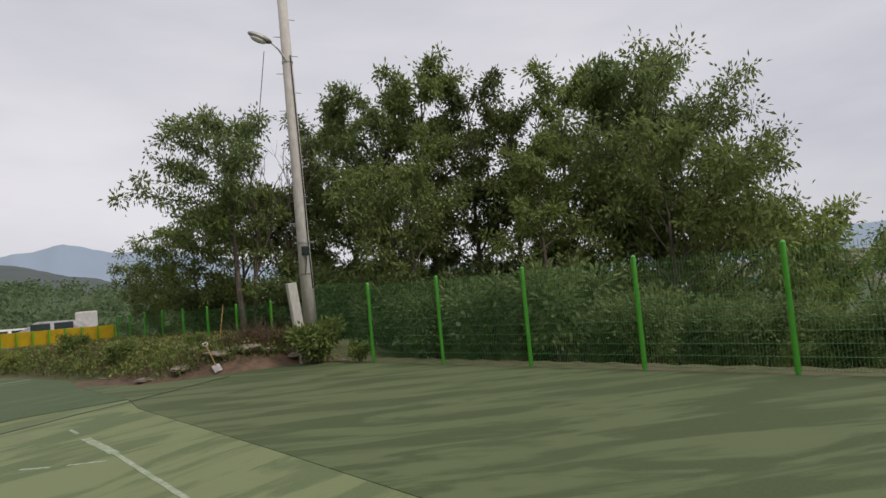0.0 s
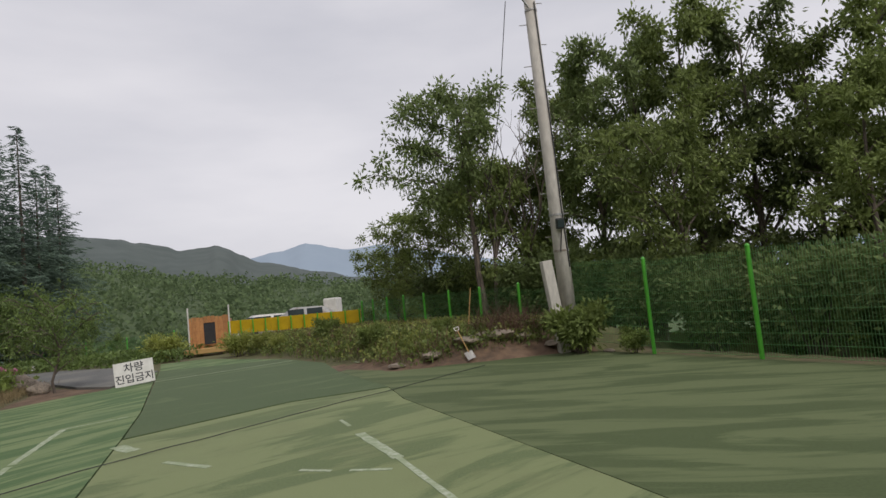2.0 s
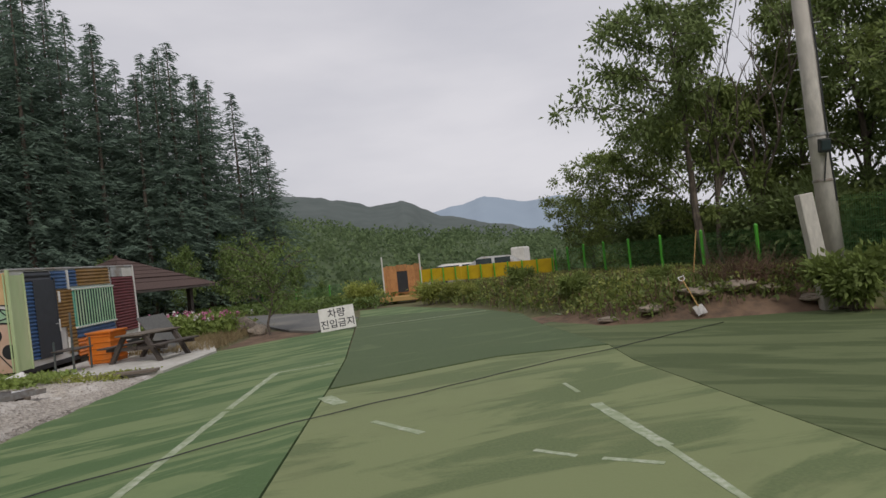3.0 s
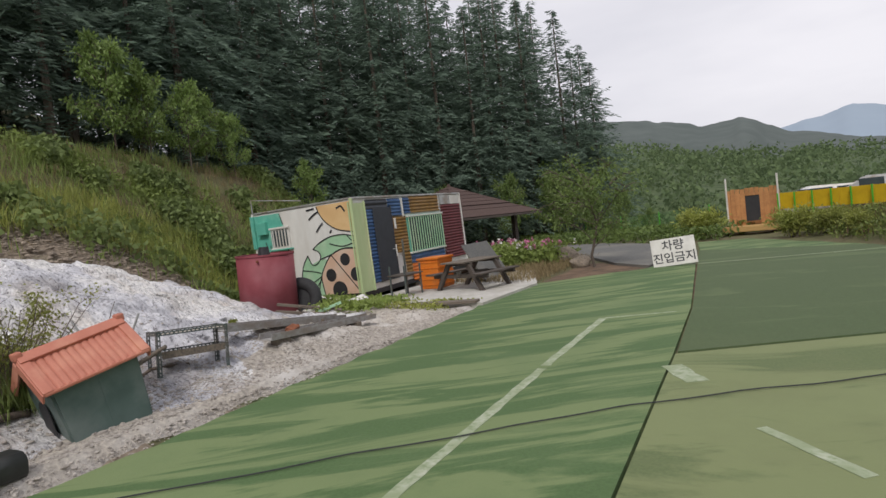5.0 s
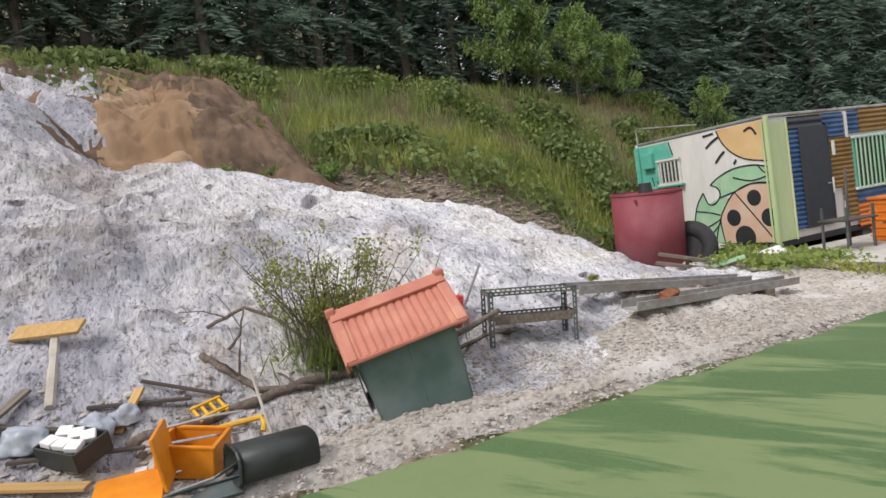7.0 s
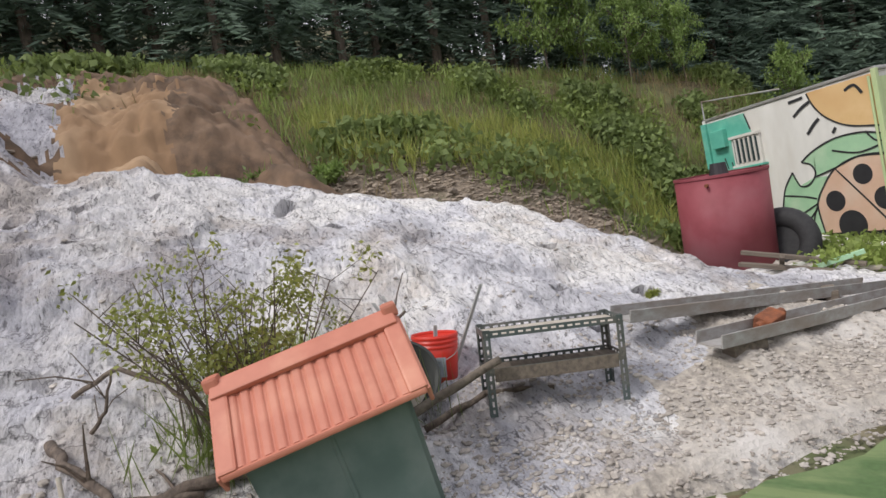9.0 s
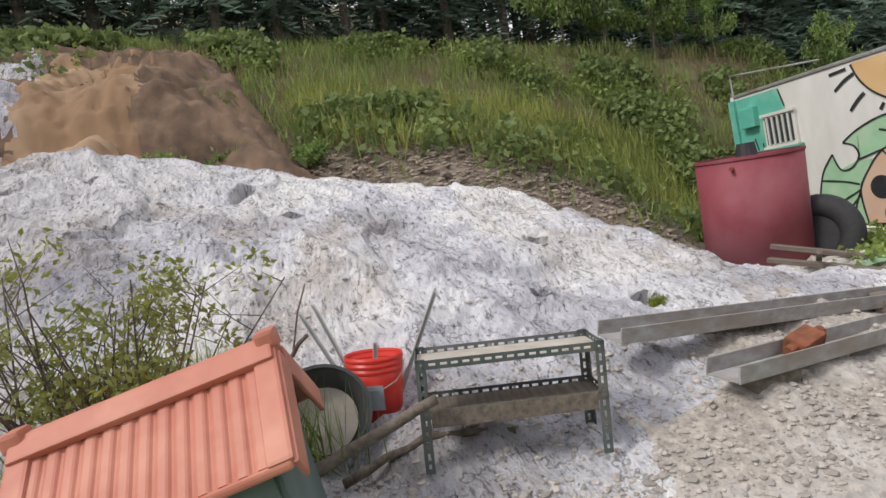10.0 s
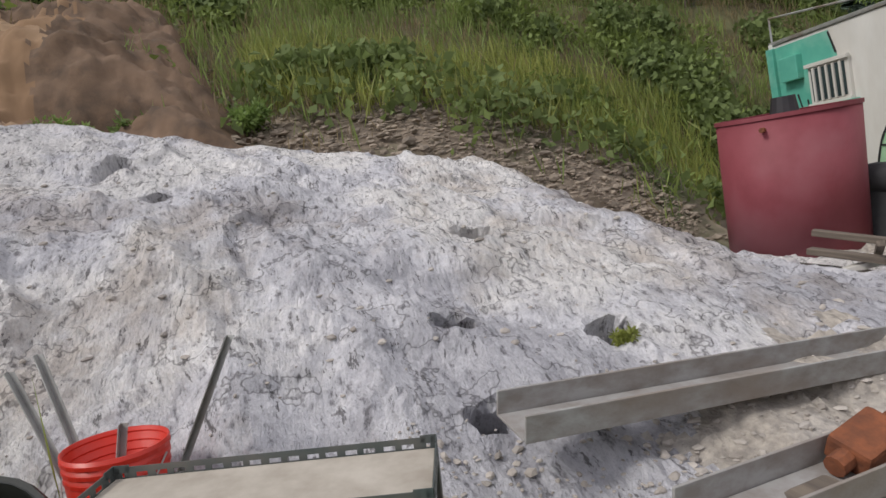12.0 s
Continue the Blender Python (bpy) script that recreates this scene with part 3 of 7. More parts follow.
def stripe(name, a, b, w, label, z=0.004):
    d = Vector((b[0] - a[0], b[1] - a[1])).normalized()
    s = Vector((-d.y, d.x)) * w / 2
    n = max(2, int(math.hypot(b[0] - a[0], b[1] - a[1]) / 0.12))
    up, dn = [], []
    for i in range(n + 1):
        p = Vector(a) + (Vector(b) - Vector(a)) * i / n
        j = 1 + 0.3 * noise.noise((p.x * 5, p.y * 5, 1))
        k = 1 + 0.3 * noise.noise((p.x * 5, p.y * 5, 9))
        up.append(tuple(p + s * j))
        dn.append(tuple(p - s * k))
    return tagged(part(name, sheet_mesh(up + dn[::-1], z, 0.003), M["line_paint"]), label, "court marking", kind="structure")


STRIPES = [((-2.0, -5.5), (-5.0, 4.7), 0.1), ((-5.02, 4.76), (-7.0, 11.6), 0.1), ((-7.04, 11.72), (-7.76, 14.3), 0.1), ((-7.74, 14.32), (-6.95, 14.95), 0.04),
           ((-2.68, 12.21), (-2.5, 11.7), 0.06), ((-2.32, 11.15), (-1.8, 9.72), 0.13), ((-1.8, 9.72), (0.9, 1.2), 0.07),
           ((-5.85, 12.15), (-5.45, 11.7), 0.2), ((-4.68, 10.81), (-3.99, 10.31), 0.09), ((-2.85, 9.7), (-2.5, 9.53), 0.06), ((-2.3, 9.46), (-1.86, 9.32), 0.06)]
for a, b, w in STRIPES:
    stripe("court_line", a, b, w, "worn white painted court line")
stripe("court_line", (-9.2, 20.9), (-5.4, 23.2), 0.05, "thin faded white court line", 0.016)
stripe("court_line", (-3.75, 22.0), (-2.95, 20.1), 0.16, "worn white painted court line", 0.03)
SLAB = [(-11.35, 17.85), (-10.75, 15.15), (-13.9, 14.5), (-14.5, 15.6), (-15.9, 20.8), (-13.2, 20.4)]
tagged(part("pavement", sheet_mesh(SLAB, 0.05, 0.16), M["pad"]), "pale concrete pad in front of the container", "pavement", kind="structure")
ROAD = [(-10.1, 21.0), (-10.3, 24.8), (-13.4, 28.6), (-16.5, 30.5), (-19.5, 31.0), (-19.5, 28.5), (-16.0, 26.8), (-11.5, 21.9)]
tagged(part("road", sheet_mesh(ROAD, 0.02, 0.1), M["asphalt"]), "grey asphalt lane behind the sign", "road", kind="structure")

DENTS = ((-11.38, 9.76, 0.16, 0.065), (-12.2, 9.89, 0.16, 0.055), (-10.89, 9.84, 0.12, 0.05), (-11.36, 10.38, 0.14, 0.07), (-12.71, 7.92, 0.13, 0.05), (-13.16, 7.43, 0.2, 0.07), (-12.9, 6.2, 0.12, 0.06), (-11.6, 6.0, 0.1, 0.05), (-12.2, 5.2, 0.12, 0.05), (-12.6, 5.6, 0.1, 0.05), (-11.9, 4.5, 0.1, 0.05))


def rock_surface(x, y):
    s, u = su(x, y)
    edge = smooth(0.15, 1.0, s) * (1 - 0.45 * smooth(4.6, 5.8, s))
    z = land(x, y) + 0.03 + 0.06 * smooth(4.4, 5.6, s)
    # long folds that run down the face, broken ledges, fine crumbs
    q = (u + 0.35 * s) * 1.0
    z += edge * 0.09 * noise.fractal((x * 0.75, y * 0.75, 3), 0.9, 2.0, 5)
    # broken steps across the face
    k = noise.noise((x * 0.9, y * 0.9, 21)) * 0.5 + s * 1.15 + 0.25 * noise.noise((x * 3, y * 3, 5))
    z += edge * 0.05 * (smooth(0.0, 0.16, k % 1.0) - (k % 1.0)) * smooth(1.2, 2.2, s)
    z += edge * 0.16 * (0.35 - abs(noise.noise((q * 2.0, s * 0.6, 2)))) + edge * 0.016 * noise.noise((q * 10, s * 2, 7))
    # ledges along the face towards the cut end
    k = s * 2.3 + 0.8 * noise.noise((x * 1.1, y * 1.1, 31)) + 0.3 * noise.noise((x * 4, y * 4, 15))
    z += edge * 0.1 * (smooth(0.0, 0.14, k % 1.0) - (k % 1.0)) * (1 - smooth(-0.6, 1.6, u + 0.5 * noise.noise((x, y, 3)))) * smooth(1.4, 2.2, s)
    ledge = noise.noise((x * 1.6, y * 1.6, 11))
    z += edge * 0.07 * smooth(0.1, 0.22, ledge) * smooth(1.2, 2.5, s)
    z += edge * (0.006 + 0.01 * smooth(1.0, 2.0, s)) * noise.fractal((x * 9, y * 9, 4), 0.8, 2.0, 3)
    # loose flakes, longer down the face
    d, pts = noise.voronoi((q * 10.0, s * 2.4, 0))
    h = noise.cell((pts[0].x * 31, pts[0].y * 31, 2))
    z += edge * 0.011 * (h + 0.8 * (pts[0].y - s * 2.4)) * smooth(0.4, 1.0, s)
    for dx, dy, r, deep in DENTS:
        k = (((x - dx) * ALONG.x + (y - dy) * ALONG.y) / (r * 0.62)) ** 2 + (((x - dx) * OUT.x + (y - dy) * OUT.y) / (r * 0.42)) ** 2
        if k < 4:
            z -= deep * 5.0 * math.exp(-k * k * k * k)
    return z


def build_rock():
    step = 0.032
    us, ss = np.arange(-7, 8.45, step), np.arange(0.12, 6.4, step)
    verts = []
    for u in us:
        for s in ss:
            x, y = xy(s, u)
            z = rock_surface(x, y)
            # the holes are undercut into the slope
            for dx, dy, r, deep in DENTS:
                k = (((x - dx) * ALONG.x + (y - dy) * ALONG.y) / (r * 0.62)) ** 2 + (((x - dx) * OUT.x + (y - dy) * OUT.y) / (r * 0.42)) ** 2
                if k < 3:
                    x, y = x + OUT.x * 0.2 * math.exp(-k ** 4), y + OUT.y * 0.2 * math.exp(-k ** 4)
            lim = 6.1 - 0.35 * max(0.0, u - 3) + 0.25 * noise.noise((x, y, 8))
            z -= 0.5 * smooth(lim - 0.15, lim + 0.5, s) + 0.12 * (1 - smooth(0.1, 0.3, s))
            verts.append((x, y, z))
    w = len(ss)
    faces = [(j * w + i, (j + 1) * w + i, (j + 1) * w + i + 1, j * w + i + 1) for j in range(len(us) - 1) for i in range(w - 1)]
    me = bpy.data.meshes.new("rock_outcrop")
    me.from_pydata(verts, [], faces)
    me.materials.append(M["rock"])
    me.materials.append(M["gravel"])
    pick = []
    for f in faces:
        x, y, z = verts[f[0]]
        s, u = su(x, y)
        w1 = 0.35 * noise.noise((x * 1.3, y * 1.3, 2)) + 0.25 * noise.noise((x * 5, y * 5, 2))
        bare = ((s - 0.8) / 0.5) ** 2 + ((u - 2.2) / 0.75) ** 2 < 1 + 1.6 * w1 or ((s - 1.15) / 0.25) ** 2 + ((u - 3.3) / 0.45) ** 2 < 1 + 1.6 * w1
        pick.append(1 if not bare and (s < 0.75 + w1 + 0.9 * smooth(2.6, 4.6, u) or u > 7.0 + w1) else 0)
    me.polygons.foreach_set("material_index", pick)
    me.shade_flat()
    return tagged(new("rock_outcrop", me), "whitish weathered rock outcrop sloping down to gravel", "rock", kind="structure")


build_rock()


def build_clay():
    """The broken red-brown cut above the rock, with a dark crust along its brow."""
    step = 0.045
    us, ss = np.arange(-4.2, 2.9, step), np.arange(5.3, 9.9, step)
    verts = []
    for u in us:
        for s in ss:
            x, y = xy(s, u)
            hem = smooth(5.3, 5.9, s) * (1 - smooth(9.3, 9.9, s)) * smooth(-4.2, -3.6, u) * (1 - smooth(2.3 - 0.25 * (s - 5.5), 2.9 - 0.25 * (s - 5.5), u))
            rough = 0.3 * noise.fractal((x * 0.8, y * 0.8, 4), 0.7, 2.0, 6) + 0.1 * abs(noise.noise((u * 3.2, s * 0.9, 8)))
            k = s * 1.7 + 0.9 * noise.noise((x * 0.7, y * 0.7, 6))
            rough += 0.16 * (smooth(0.0, 0.2, k % 1.0) - k % 1.0)
            verts.append((x, y, land(x, y) - 0.12 + hem * (0.2 + rough)))
    w = len(ss)
    faces = [(j * w + i, (j + 1) * w + i, (j + 1) * w + i + 1, j * w + i + 1) for j in range(len(us) - 1) for i in range(w - 1)]
    me = bpy.data.meshes.new("clay_bank")
    me.from_pydata(verts, [], faces)
    for m in ("soil", "tan_clay", "rock"):
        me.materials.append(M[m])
    pick = []
    for f in faces:
        x, y, z = verts[f[0]]
        s, u = su(x, y)
        w1 = 0.5 * noise.noise((x * 0.9, y * 0.9, 12)) + 0.3 * noise.noise((x * 3, y * 3, 12)) + 0.2 * noise.noise((x * 11, y * 11, 12))
        k = 0
        if -0.95 + w1 * 0.5 < u < 0.45 + w1 and s < 9.0 + w1:
            k = 1
        elif u <= -0.95 + w1 * 0.5 and (s + w1) % 1.3 > 0.4:
            k = 2
        pick.append(k)
    me.polygons.foreach_set("material_index", pick)
    me.shade_smooth()
    return tagged(new("clay_bank", me), "broken red-brown clay bank above the white rock", "earth bank", kind="structure")


build_clay()


def rest(x, y):
    """The height on which a thing stands."""
    s, u = su(x, y)
    return rock_surface(x, y) if 0.3 < s < 5.6 and -7 < u < 8 else land(x, y)


# ---- far country ----
def ridge(name, label, dist, peaks, depth, material, base=-14.0, rough=1.0):
    """A mountain ridge seen from the court: peaks are (bearing to the left of +y, angle up)."""
    verts, faces = [], []
    az = np.arange(peaks[0][0], peaks[-1][0], 0.35)
    rows = 7
    for a in az:
        h = float(np.interp(a, [p[0] for p in peaks], [p[1] for p in peaks]))
        h += rough * 0.25 * noise.fractal((a * 0.35, dist, 0), 1.0, 2.0, 5)
        for r in range(rows):
            t = r / (rows - 1)
            d = dist - depth * (1 - t)
            wav = 1 + 0.15 * noise.noise((a * 0.4, t * 3, dist)) * math.sin(t * math.pi)
            z = base + (1.7 + dist * math.tan(radians(h)) - base) * (t ** 0.8) * wav
            verts.append((-d * math.sin(radians(a)) - 1.7, d * math.cos(radians(a)) + 3, z))
    for j in range(len(az) - 1):
        for i in range(rows - 1):
            faces.append((j * rows + i, j * rows + i + 1, (j + 1) * rows + i + 1, (j + 1) * rows + i))
    me = bpy.data.meshes.new(name)
    me.from_pydata(verts, [], faces)
    me.materials.append(material)
    me.shade_smooth()
    return tagged(new(name, me), label, "mountain", kind="structure")


# The range's pale blue is air haze put into its colour.
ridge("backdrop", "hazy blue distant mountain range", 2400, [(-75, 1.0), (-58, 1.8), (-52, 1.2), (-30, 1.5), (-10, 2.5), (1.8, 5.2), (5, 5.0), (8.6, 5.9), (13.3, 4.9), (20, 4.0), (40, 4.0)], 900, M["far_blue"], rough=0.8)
ridge("backdrop", "grey-green wooded ridge in the distance", 900, [(-40, -1), (0, 1.0), (3.2, 2.2), (8.4, 3.3), (13.3, 4.8), (16.5, 6.2), (19.8, 6.1), (24.1, 7.2), (27, 7.6), (45, 8.5), (70, 9)], 450, M["mid_ridge"], rough=1.2)
ridge("backdrop", "wooded green hillside beyond the fence", 300, [(-75, -3), (-20, -1.0), (-3, 0.5), (3, 1.2), (10, 2.2), (18, 2.8), (26, 4.6), (36, 6), (60, 7)], 240, M["wood_far"], base=-4.0, rough=1.0)


# ---- plants ----
def cards(name, centers, lengths, widths, material, parent=None, label="", up=0.0, dirs=None, seed=0, fold=0.25):
    """Many small leaves as folded blades, one mesh. dirs: the way in which each blade points, or none for any way."""
    rng = np.random.default_rng(seed)
    c = np.asarray(centers, float)
    n = len(c)
    a = rng.normal(size=(n, 3)) if dirs is None else np.asarray(dirs, float) + 0.001
    a[:, 2] += up
    a /= np.linalg.norm(a, axis=1, keepdims=True)
    r = rng.normal(size=(n, 3))
    b = np.cross(a, r)
    b /= np.linalg.norm(b, axis=1, keepdims=True) + 1e-9
    k = np.cross(a, b)
    ln_ = np.asarray(lengths, float).reshape(-1, 1) * np.ones((n, 1))
    wd = np.asarray(widths, float).reshape(-1, 1) * np.ones((n, 1))
    v = np.empty((n, 4, 3))
    v[:, 0] = c - a * ln_ * 0.5
    v[:, 1] = c + b * wd * 0.5 + k * wd * fold - a * ln_ * 0.08
    v[:, 2] = c + a * ln_ * 0.5
    v[:, 3] = c - b * wd * 0.5 + k * wd * fold - a * ln_ * 0.08
    me = bpy.data.meshes.new(name)
    me.vertices.add(4 * n)
    me.vertices.foreach_set("co", v.ravel())
    me.loops.add(4 * n)
    me.loops.foreach_set("vertex_index", np.arange(4 * n))
    me.polygons.add(n)
    me.polygons.foreach_set("loop_start", np.arange(0, 4 * n, 4))
    me.update(calc_edges=True)
    me.materials.append(material)
    ob = new(name, me)
    ob.parent = parent
    if label:
        ob["label"] = label
    return ob


def broadleaf(name, label, height, spread, radius, base, limbs, leaf, material, seed, lean=0.0, per=70, sag=0.0, group=""):
    """A tree: tapered trunk, crooked limbs, twigs, and leaves in uneven clumps at the twigs' ends."""
    rng = random.Random(seed)
    tree = empty(name, Matrix(), label, "tree", group)
    wood = bmesh.new()
    trunk = []
    x = y = 0.0
    for i in range(9):
        t = i / 8
        trunk.append(Vector((x, y, height * 0.93 * t - 0.3 * (i == 0))))
        x += rng.uniform(-0.12, 0.12) + lean * 0.12 * height / 8
        y += rng.uniform(-0.12, 0.12)
    add_tube(wood, trunk, radius, radius * 0.12, 8)
    tips = []
    for i in range(limbs):
        t = base + (1 - base) * (i + rng.random()) / limbs
        k = min(7.999, t * 8)
        p = trunk[int(k)].lerp(trunk[int(k) + 1], k % 1)
        reach = spread * (0.5 + 0.6 * math.sin(math.pi * min(1, (t - base) / (1 - base) * 0.75 + 0.2))) * rng.uniform(0.55, 1.25)
        az = i * 2.4 + rng.uniform(-0.7, 0.7)
        rise = rng.uniform(0.35, 1.5)
        pts = [p]
        for j in range(1, 6):
            q = j / 5
            az += rng.uniform(-0.3, 0.3)
            pts.append(pts[-1] + Vector((math.cos(az) + lean * 0.5, math.sin(az), rise * (1 - 0.6 * q) - sag * q + rng.uniform(-0.2, 0.3))) * reach / 5)
        add_tube(wood, pts, radius * 0.42 * (1.15 - t), 0.012, 5)
        for j in range(2, 6):
            tips.append((pts[j], rng.uniform(0.26, 0.46)))
            for _ in range(2):
                a2 = az + rng.uniform(-1.6, 1.6)
                q1 = pts[j] + Vector((math.cos(a2), math.sin(a2), rng.uniform(-0.35, 0.75))) * reach * rng.uniform(0.16, 0.4)
                add_tube(wood, [pts[j], pts[j].lerp(q1, 0.5) + Vector((0, 0, 0.06)), q1], 0.022, 0.006, 4, cap=False)
                tips.append((q1, rng.uniform(0.26, 0.44)))
    part("trunk", wood, M["bark"], tree)
    gen = np.random.default_rng(seed)
    cs = []
    for p, r in tips:
        k = int(per * rng.uniform(0.5, 1.3))
        d = gen.normal(size=(k, 3)) * (r, r, r * 0.8) * 0.66 * (spread / 2.6) ** 0.5
        cs.append(np.array(p) + d)
    c = np.concatenate(cs)
    cards("crown", c, gen.uniform(0.7, 1.3, len(c)) * leaf, gen.uniform(0.35, 0.55, len(c)) * leaf, material, tree, up=-0.4, seed=seed)
    return tree


def conifer(label, height, spread, seed, group="", clear=0.1):
    rng = np.random.default_rng(seed)
    tree = empty("conifer_tree", Matrix(), label, "tree", group)
    part("trunk", tube([(0, 0, -0.5), (0.05, 0, height * 0.5), (0, 0, height)], 0.16, 0.02, 8), M["bark"], tree)
    c, d, ln_, wd = [], [], [], []
    levels = int(height * 3.2)
    for i in range(levels):
        t = (i + rng.random()) / levels
        reach = spread * (1 - t) ** 0.85 * rng.uniform(0.65, 1.15) + 0.12
        for b in range(6):
            az = rng.uniform(0, 2 * math.pi)
            r_b = reach * rng.uniform(0.5, 1.15)
            tilt = rng.uniform(-0.6, 0.7)
            z = height * (clear + (1 - clear) * t) + rng.uniform(-0.35, 0.35)
            n = max(3, int(r_b * 7.0))
            ca, sa = math.cos(az), math.sin(az)
            for j in range(n):
                q = (j + 1) / n
                rad = r_b * q
                zz = z + tilt * rad - 0.12 * rad * rad
                for side in (-1, 1):
                    off = 0.16 * (1.1 - q) + 0.05
                    c.append((ca * rad - sa * off * side, sa * rad + ca * off * side, zz - rng.uniform(0, 0.14)))
                    d.append((ca * 0.7 - sa * side * 0.7, sa * 0.7 + ca * side * 0.7, -0.25 + rng.uniform(-0.3, 0.3)))
                    ln_.append(rng.uniform(0.26, 0.44))
                    wd.append(rng.uniform(0.045, 0.08))
    cards("crown", c, ln_, wd, M["needle"], tree, dirs=d, seed=seed)
    return tree


def bush(name, label, height, width, leaf, material, seed, stems=9, per=90, category="shrub", group=""):
    rng = random.Random(seed)
    ob = empty(name, Matrix(), label, category, group)
    wood = bmesh.new()
    tips = []
    for i in range(stems):
        a = i * 2.4 + rng.uniform(-0.4, 0.4)
        out = width / 2 * rng.uniform(0.3, 1.0)
        top = Vector((math.cos(a) * out, math.sin(a) * out, height * rng.uniform(0.55, 1.0)))
        mid = top * 0.5 + Vector((rng.uniform(-0.08, 0.08), rng.uniform(-0.08, 0.08), 0.05)) * height
        add_tube(wood, [(math.cos(a) * 0.05, math.sin(a) * 0.05, -0.1), mid, top], 0.014 * height, 0.004, 5, cap=False)
        for k in (0.45, 0.7, 0.9, 1.0):
            tips.append(Vector(mid).lerp(top, k) if k > 0.5 else Vector(mid))
    part("stem", wood, M["bark"], ob)
    gen = np.random.default_rng(seed)
    c = np.concatenate([np.array(p) + gen.normal(size=(per, 3)) * width * 0.11 for p in tips])
    cards("foliage", c, gen.uniform(0.7, 1.3, len(c)) * leaf, gen.uniform(0.35, 0.6, len(c)) * leaf, material, ob, seed=seed)
    return ob


def place(ob, x, y, z, turn=0.0, scale=1.0, squash=1.0):
    ob.matrix_basis = pose(x, y, z, 0, 0, turn) @ Matrix.Diagonal((scale, scale, scale * squash, 1))
    return ob


def bearing(az, d):
    return -0.63 - d * math.sin(radians(az)), 0.29 + d * math.cos(radians(az))


# Trees beyond the fence: bearing to the left, distance, angle up to the top.
kinds = {}
ROW = [(-4.6, 23, 17.6, "a", 0), (2.2, 32, 3.4, "b", 40), (-0.8, 29, 6.4, "b", 0), (-4.5, 26.5, 8.8, "b", 130), (-8.5, 24.5, 10.5, "b", 200), (-11.5, 25, 17.3, "c", 90), (-14.8, 23.5, 18.6, "d", 10), (-18.4, 23, 20.0, "d", 160), (-22.0, 22.5, 21.8, "c", 30),
       (-26.4, 22.5, 20.0, "d", 250), (-30.6, 22, 17.0, "c", 300), (-35.0, 21.5, 20.0, "c", 75), (-39.2, 21.5, 19.4, "d", 200), (-42.0, 21, 20.8, "e", -40), (-45.0, 22.5, 15.8, "e", -20), (-53.0, 23, 3.2, "b", 20), (-58, 24, 0.2, "b", 110), (-47.5, 21.5, 5.0, "b", 310),
       (-20, 20, 10.5, "b", 10), (-32.5, 19, 13.5, "c", 0), (-43.5, 18.5, 10.0, "b", 80)]
SPEC = {"a": (8.5, 2.5, 0.17, 0.42, 16, 0.2, "leaf_dark", 0.2, -0.55), "b": (6.5, 2.5, 0.16, 0.1, 18, 0.2, "leaf", 0.1, 0.0), "c": (10.5, 2.0, 0.19, 0.14, 24, 0.19, "leaf", 0.15, 0.0),
        "d": (10.0, 1.9, 0.18, 0.12, 24, 0.19, "leaf_dark", 0.1, 0.0), "e": (10.0, 2.5, 0.18, 0.25, 22, 0.18, "leaf_dark", 0.2, 0.4)}
for az, d, el, kind, turn in ROW:
    x, y = bearing(az, d)
    z = land(x, y)
    tall = 1.85 + d * math.tan(radians(el)) - z
    h, sp, r, bs, lb, lf, mt, sag, lean = SPEC[kind]
    if kind not in kinds:
        kinds[kind] = broadleaf("tree", "tall leafy broadleaf tree beyond the green fence", h, sp, r, bs, lb, lf, M[mt], ord(kind), lean=lean, sag=sag, group="trees beyond the fence", per=58)
        ob = kinds[kind]
    else:
        ob = copy_thing(kinds[kind], Matrix())
    k = tall / (h + 0.55)
    wide = 0.8 * max(0.8, k ** 0.6)
    ob.matrix_basis = pose(x, y, z, 0, 0, turn) @ Matrix.Diagonal((wide, wide, k, 1))


def bare_tree(x, y, z, height, seed):
    rng = random.Random(seed)
    tree = empty("bare_tree", pose(x, y, z), "leafless dead tree with thin forked twigs", "tree")
    bm = bmesh.new()

    def grow(p, d, length, r, depth):
        q = p + d * length
        add_tube(bm, [p, p.lerp(q, 0.5) + Vector((rng.uniform(-1, 1), rng.uniform(-1, 1), 0)) * length * 0.06, q], r, r * 0.6, 5, cap=False)
        if depth:
            for _ in range(2 + (rng.random() < 0.4)):
                e = (d + Vector((rng.uniform(-0.55, 0.55), rng.uniform(-0.55, 0.55), rng.uniform(-0.1, 0.35)))).normalized()
                grow(q, e, length * rng.uniform(0.55, 0.8), r * 0.6, depth - 1)

    grow(Vector((0, 0, -0.3)), Vector((0, 0, 1)), height * 0.42, 0.09, 5)
    part("trunk", bm, M["bark"], tree)


for az, d, el, sd in ((-5.6, 23, 19.5, 3), (-8.4, 23.5, 18.0, 8)):
    bx, by = bearing(az, d)
    bare_tree(bx, by, land(bx, by), (1.85 + d * math.tan(radians(el)) - land(bx, by)) * 0.66, sd)

# Undergrowth along the outside of the fence.
under = None
for i in range(26):
    t = i / 25
    off = 1.5 + 1.7 * ((i * 7) % 3) / 2
    x = 10.2 + (2.9 - 10.2) * t + off * 0.9
    y = 2.0 + (18.2 - 2.0) * t + off * 0.42
    if under is None:
        under = bush("shrub", "dense green shrub behind the mesh fence", 2.4, 2.2, 0.17, M["leaf_dark"], 31, 12, 70, group="shrubs behind the fence")
        ob = under
    else:
        ob = copy_thing(under, Matrix())
    place(ob, x, y, land(x, y) - 0.1, i * 77, (0.7 + 0.3 * ((i * 5) % 4) / 3) * (0.6 + 0.4 * smooth(0.25, 0.6, t)), 1.0)
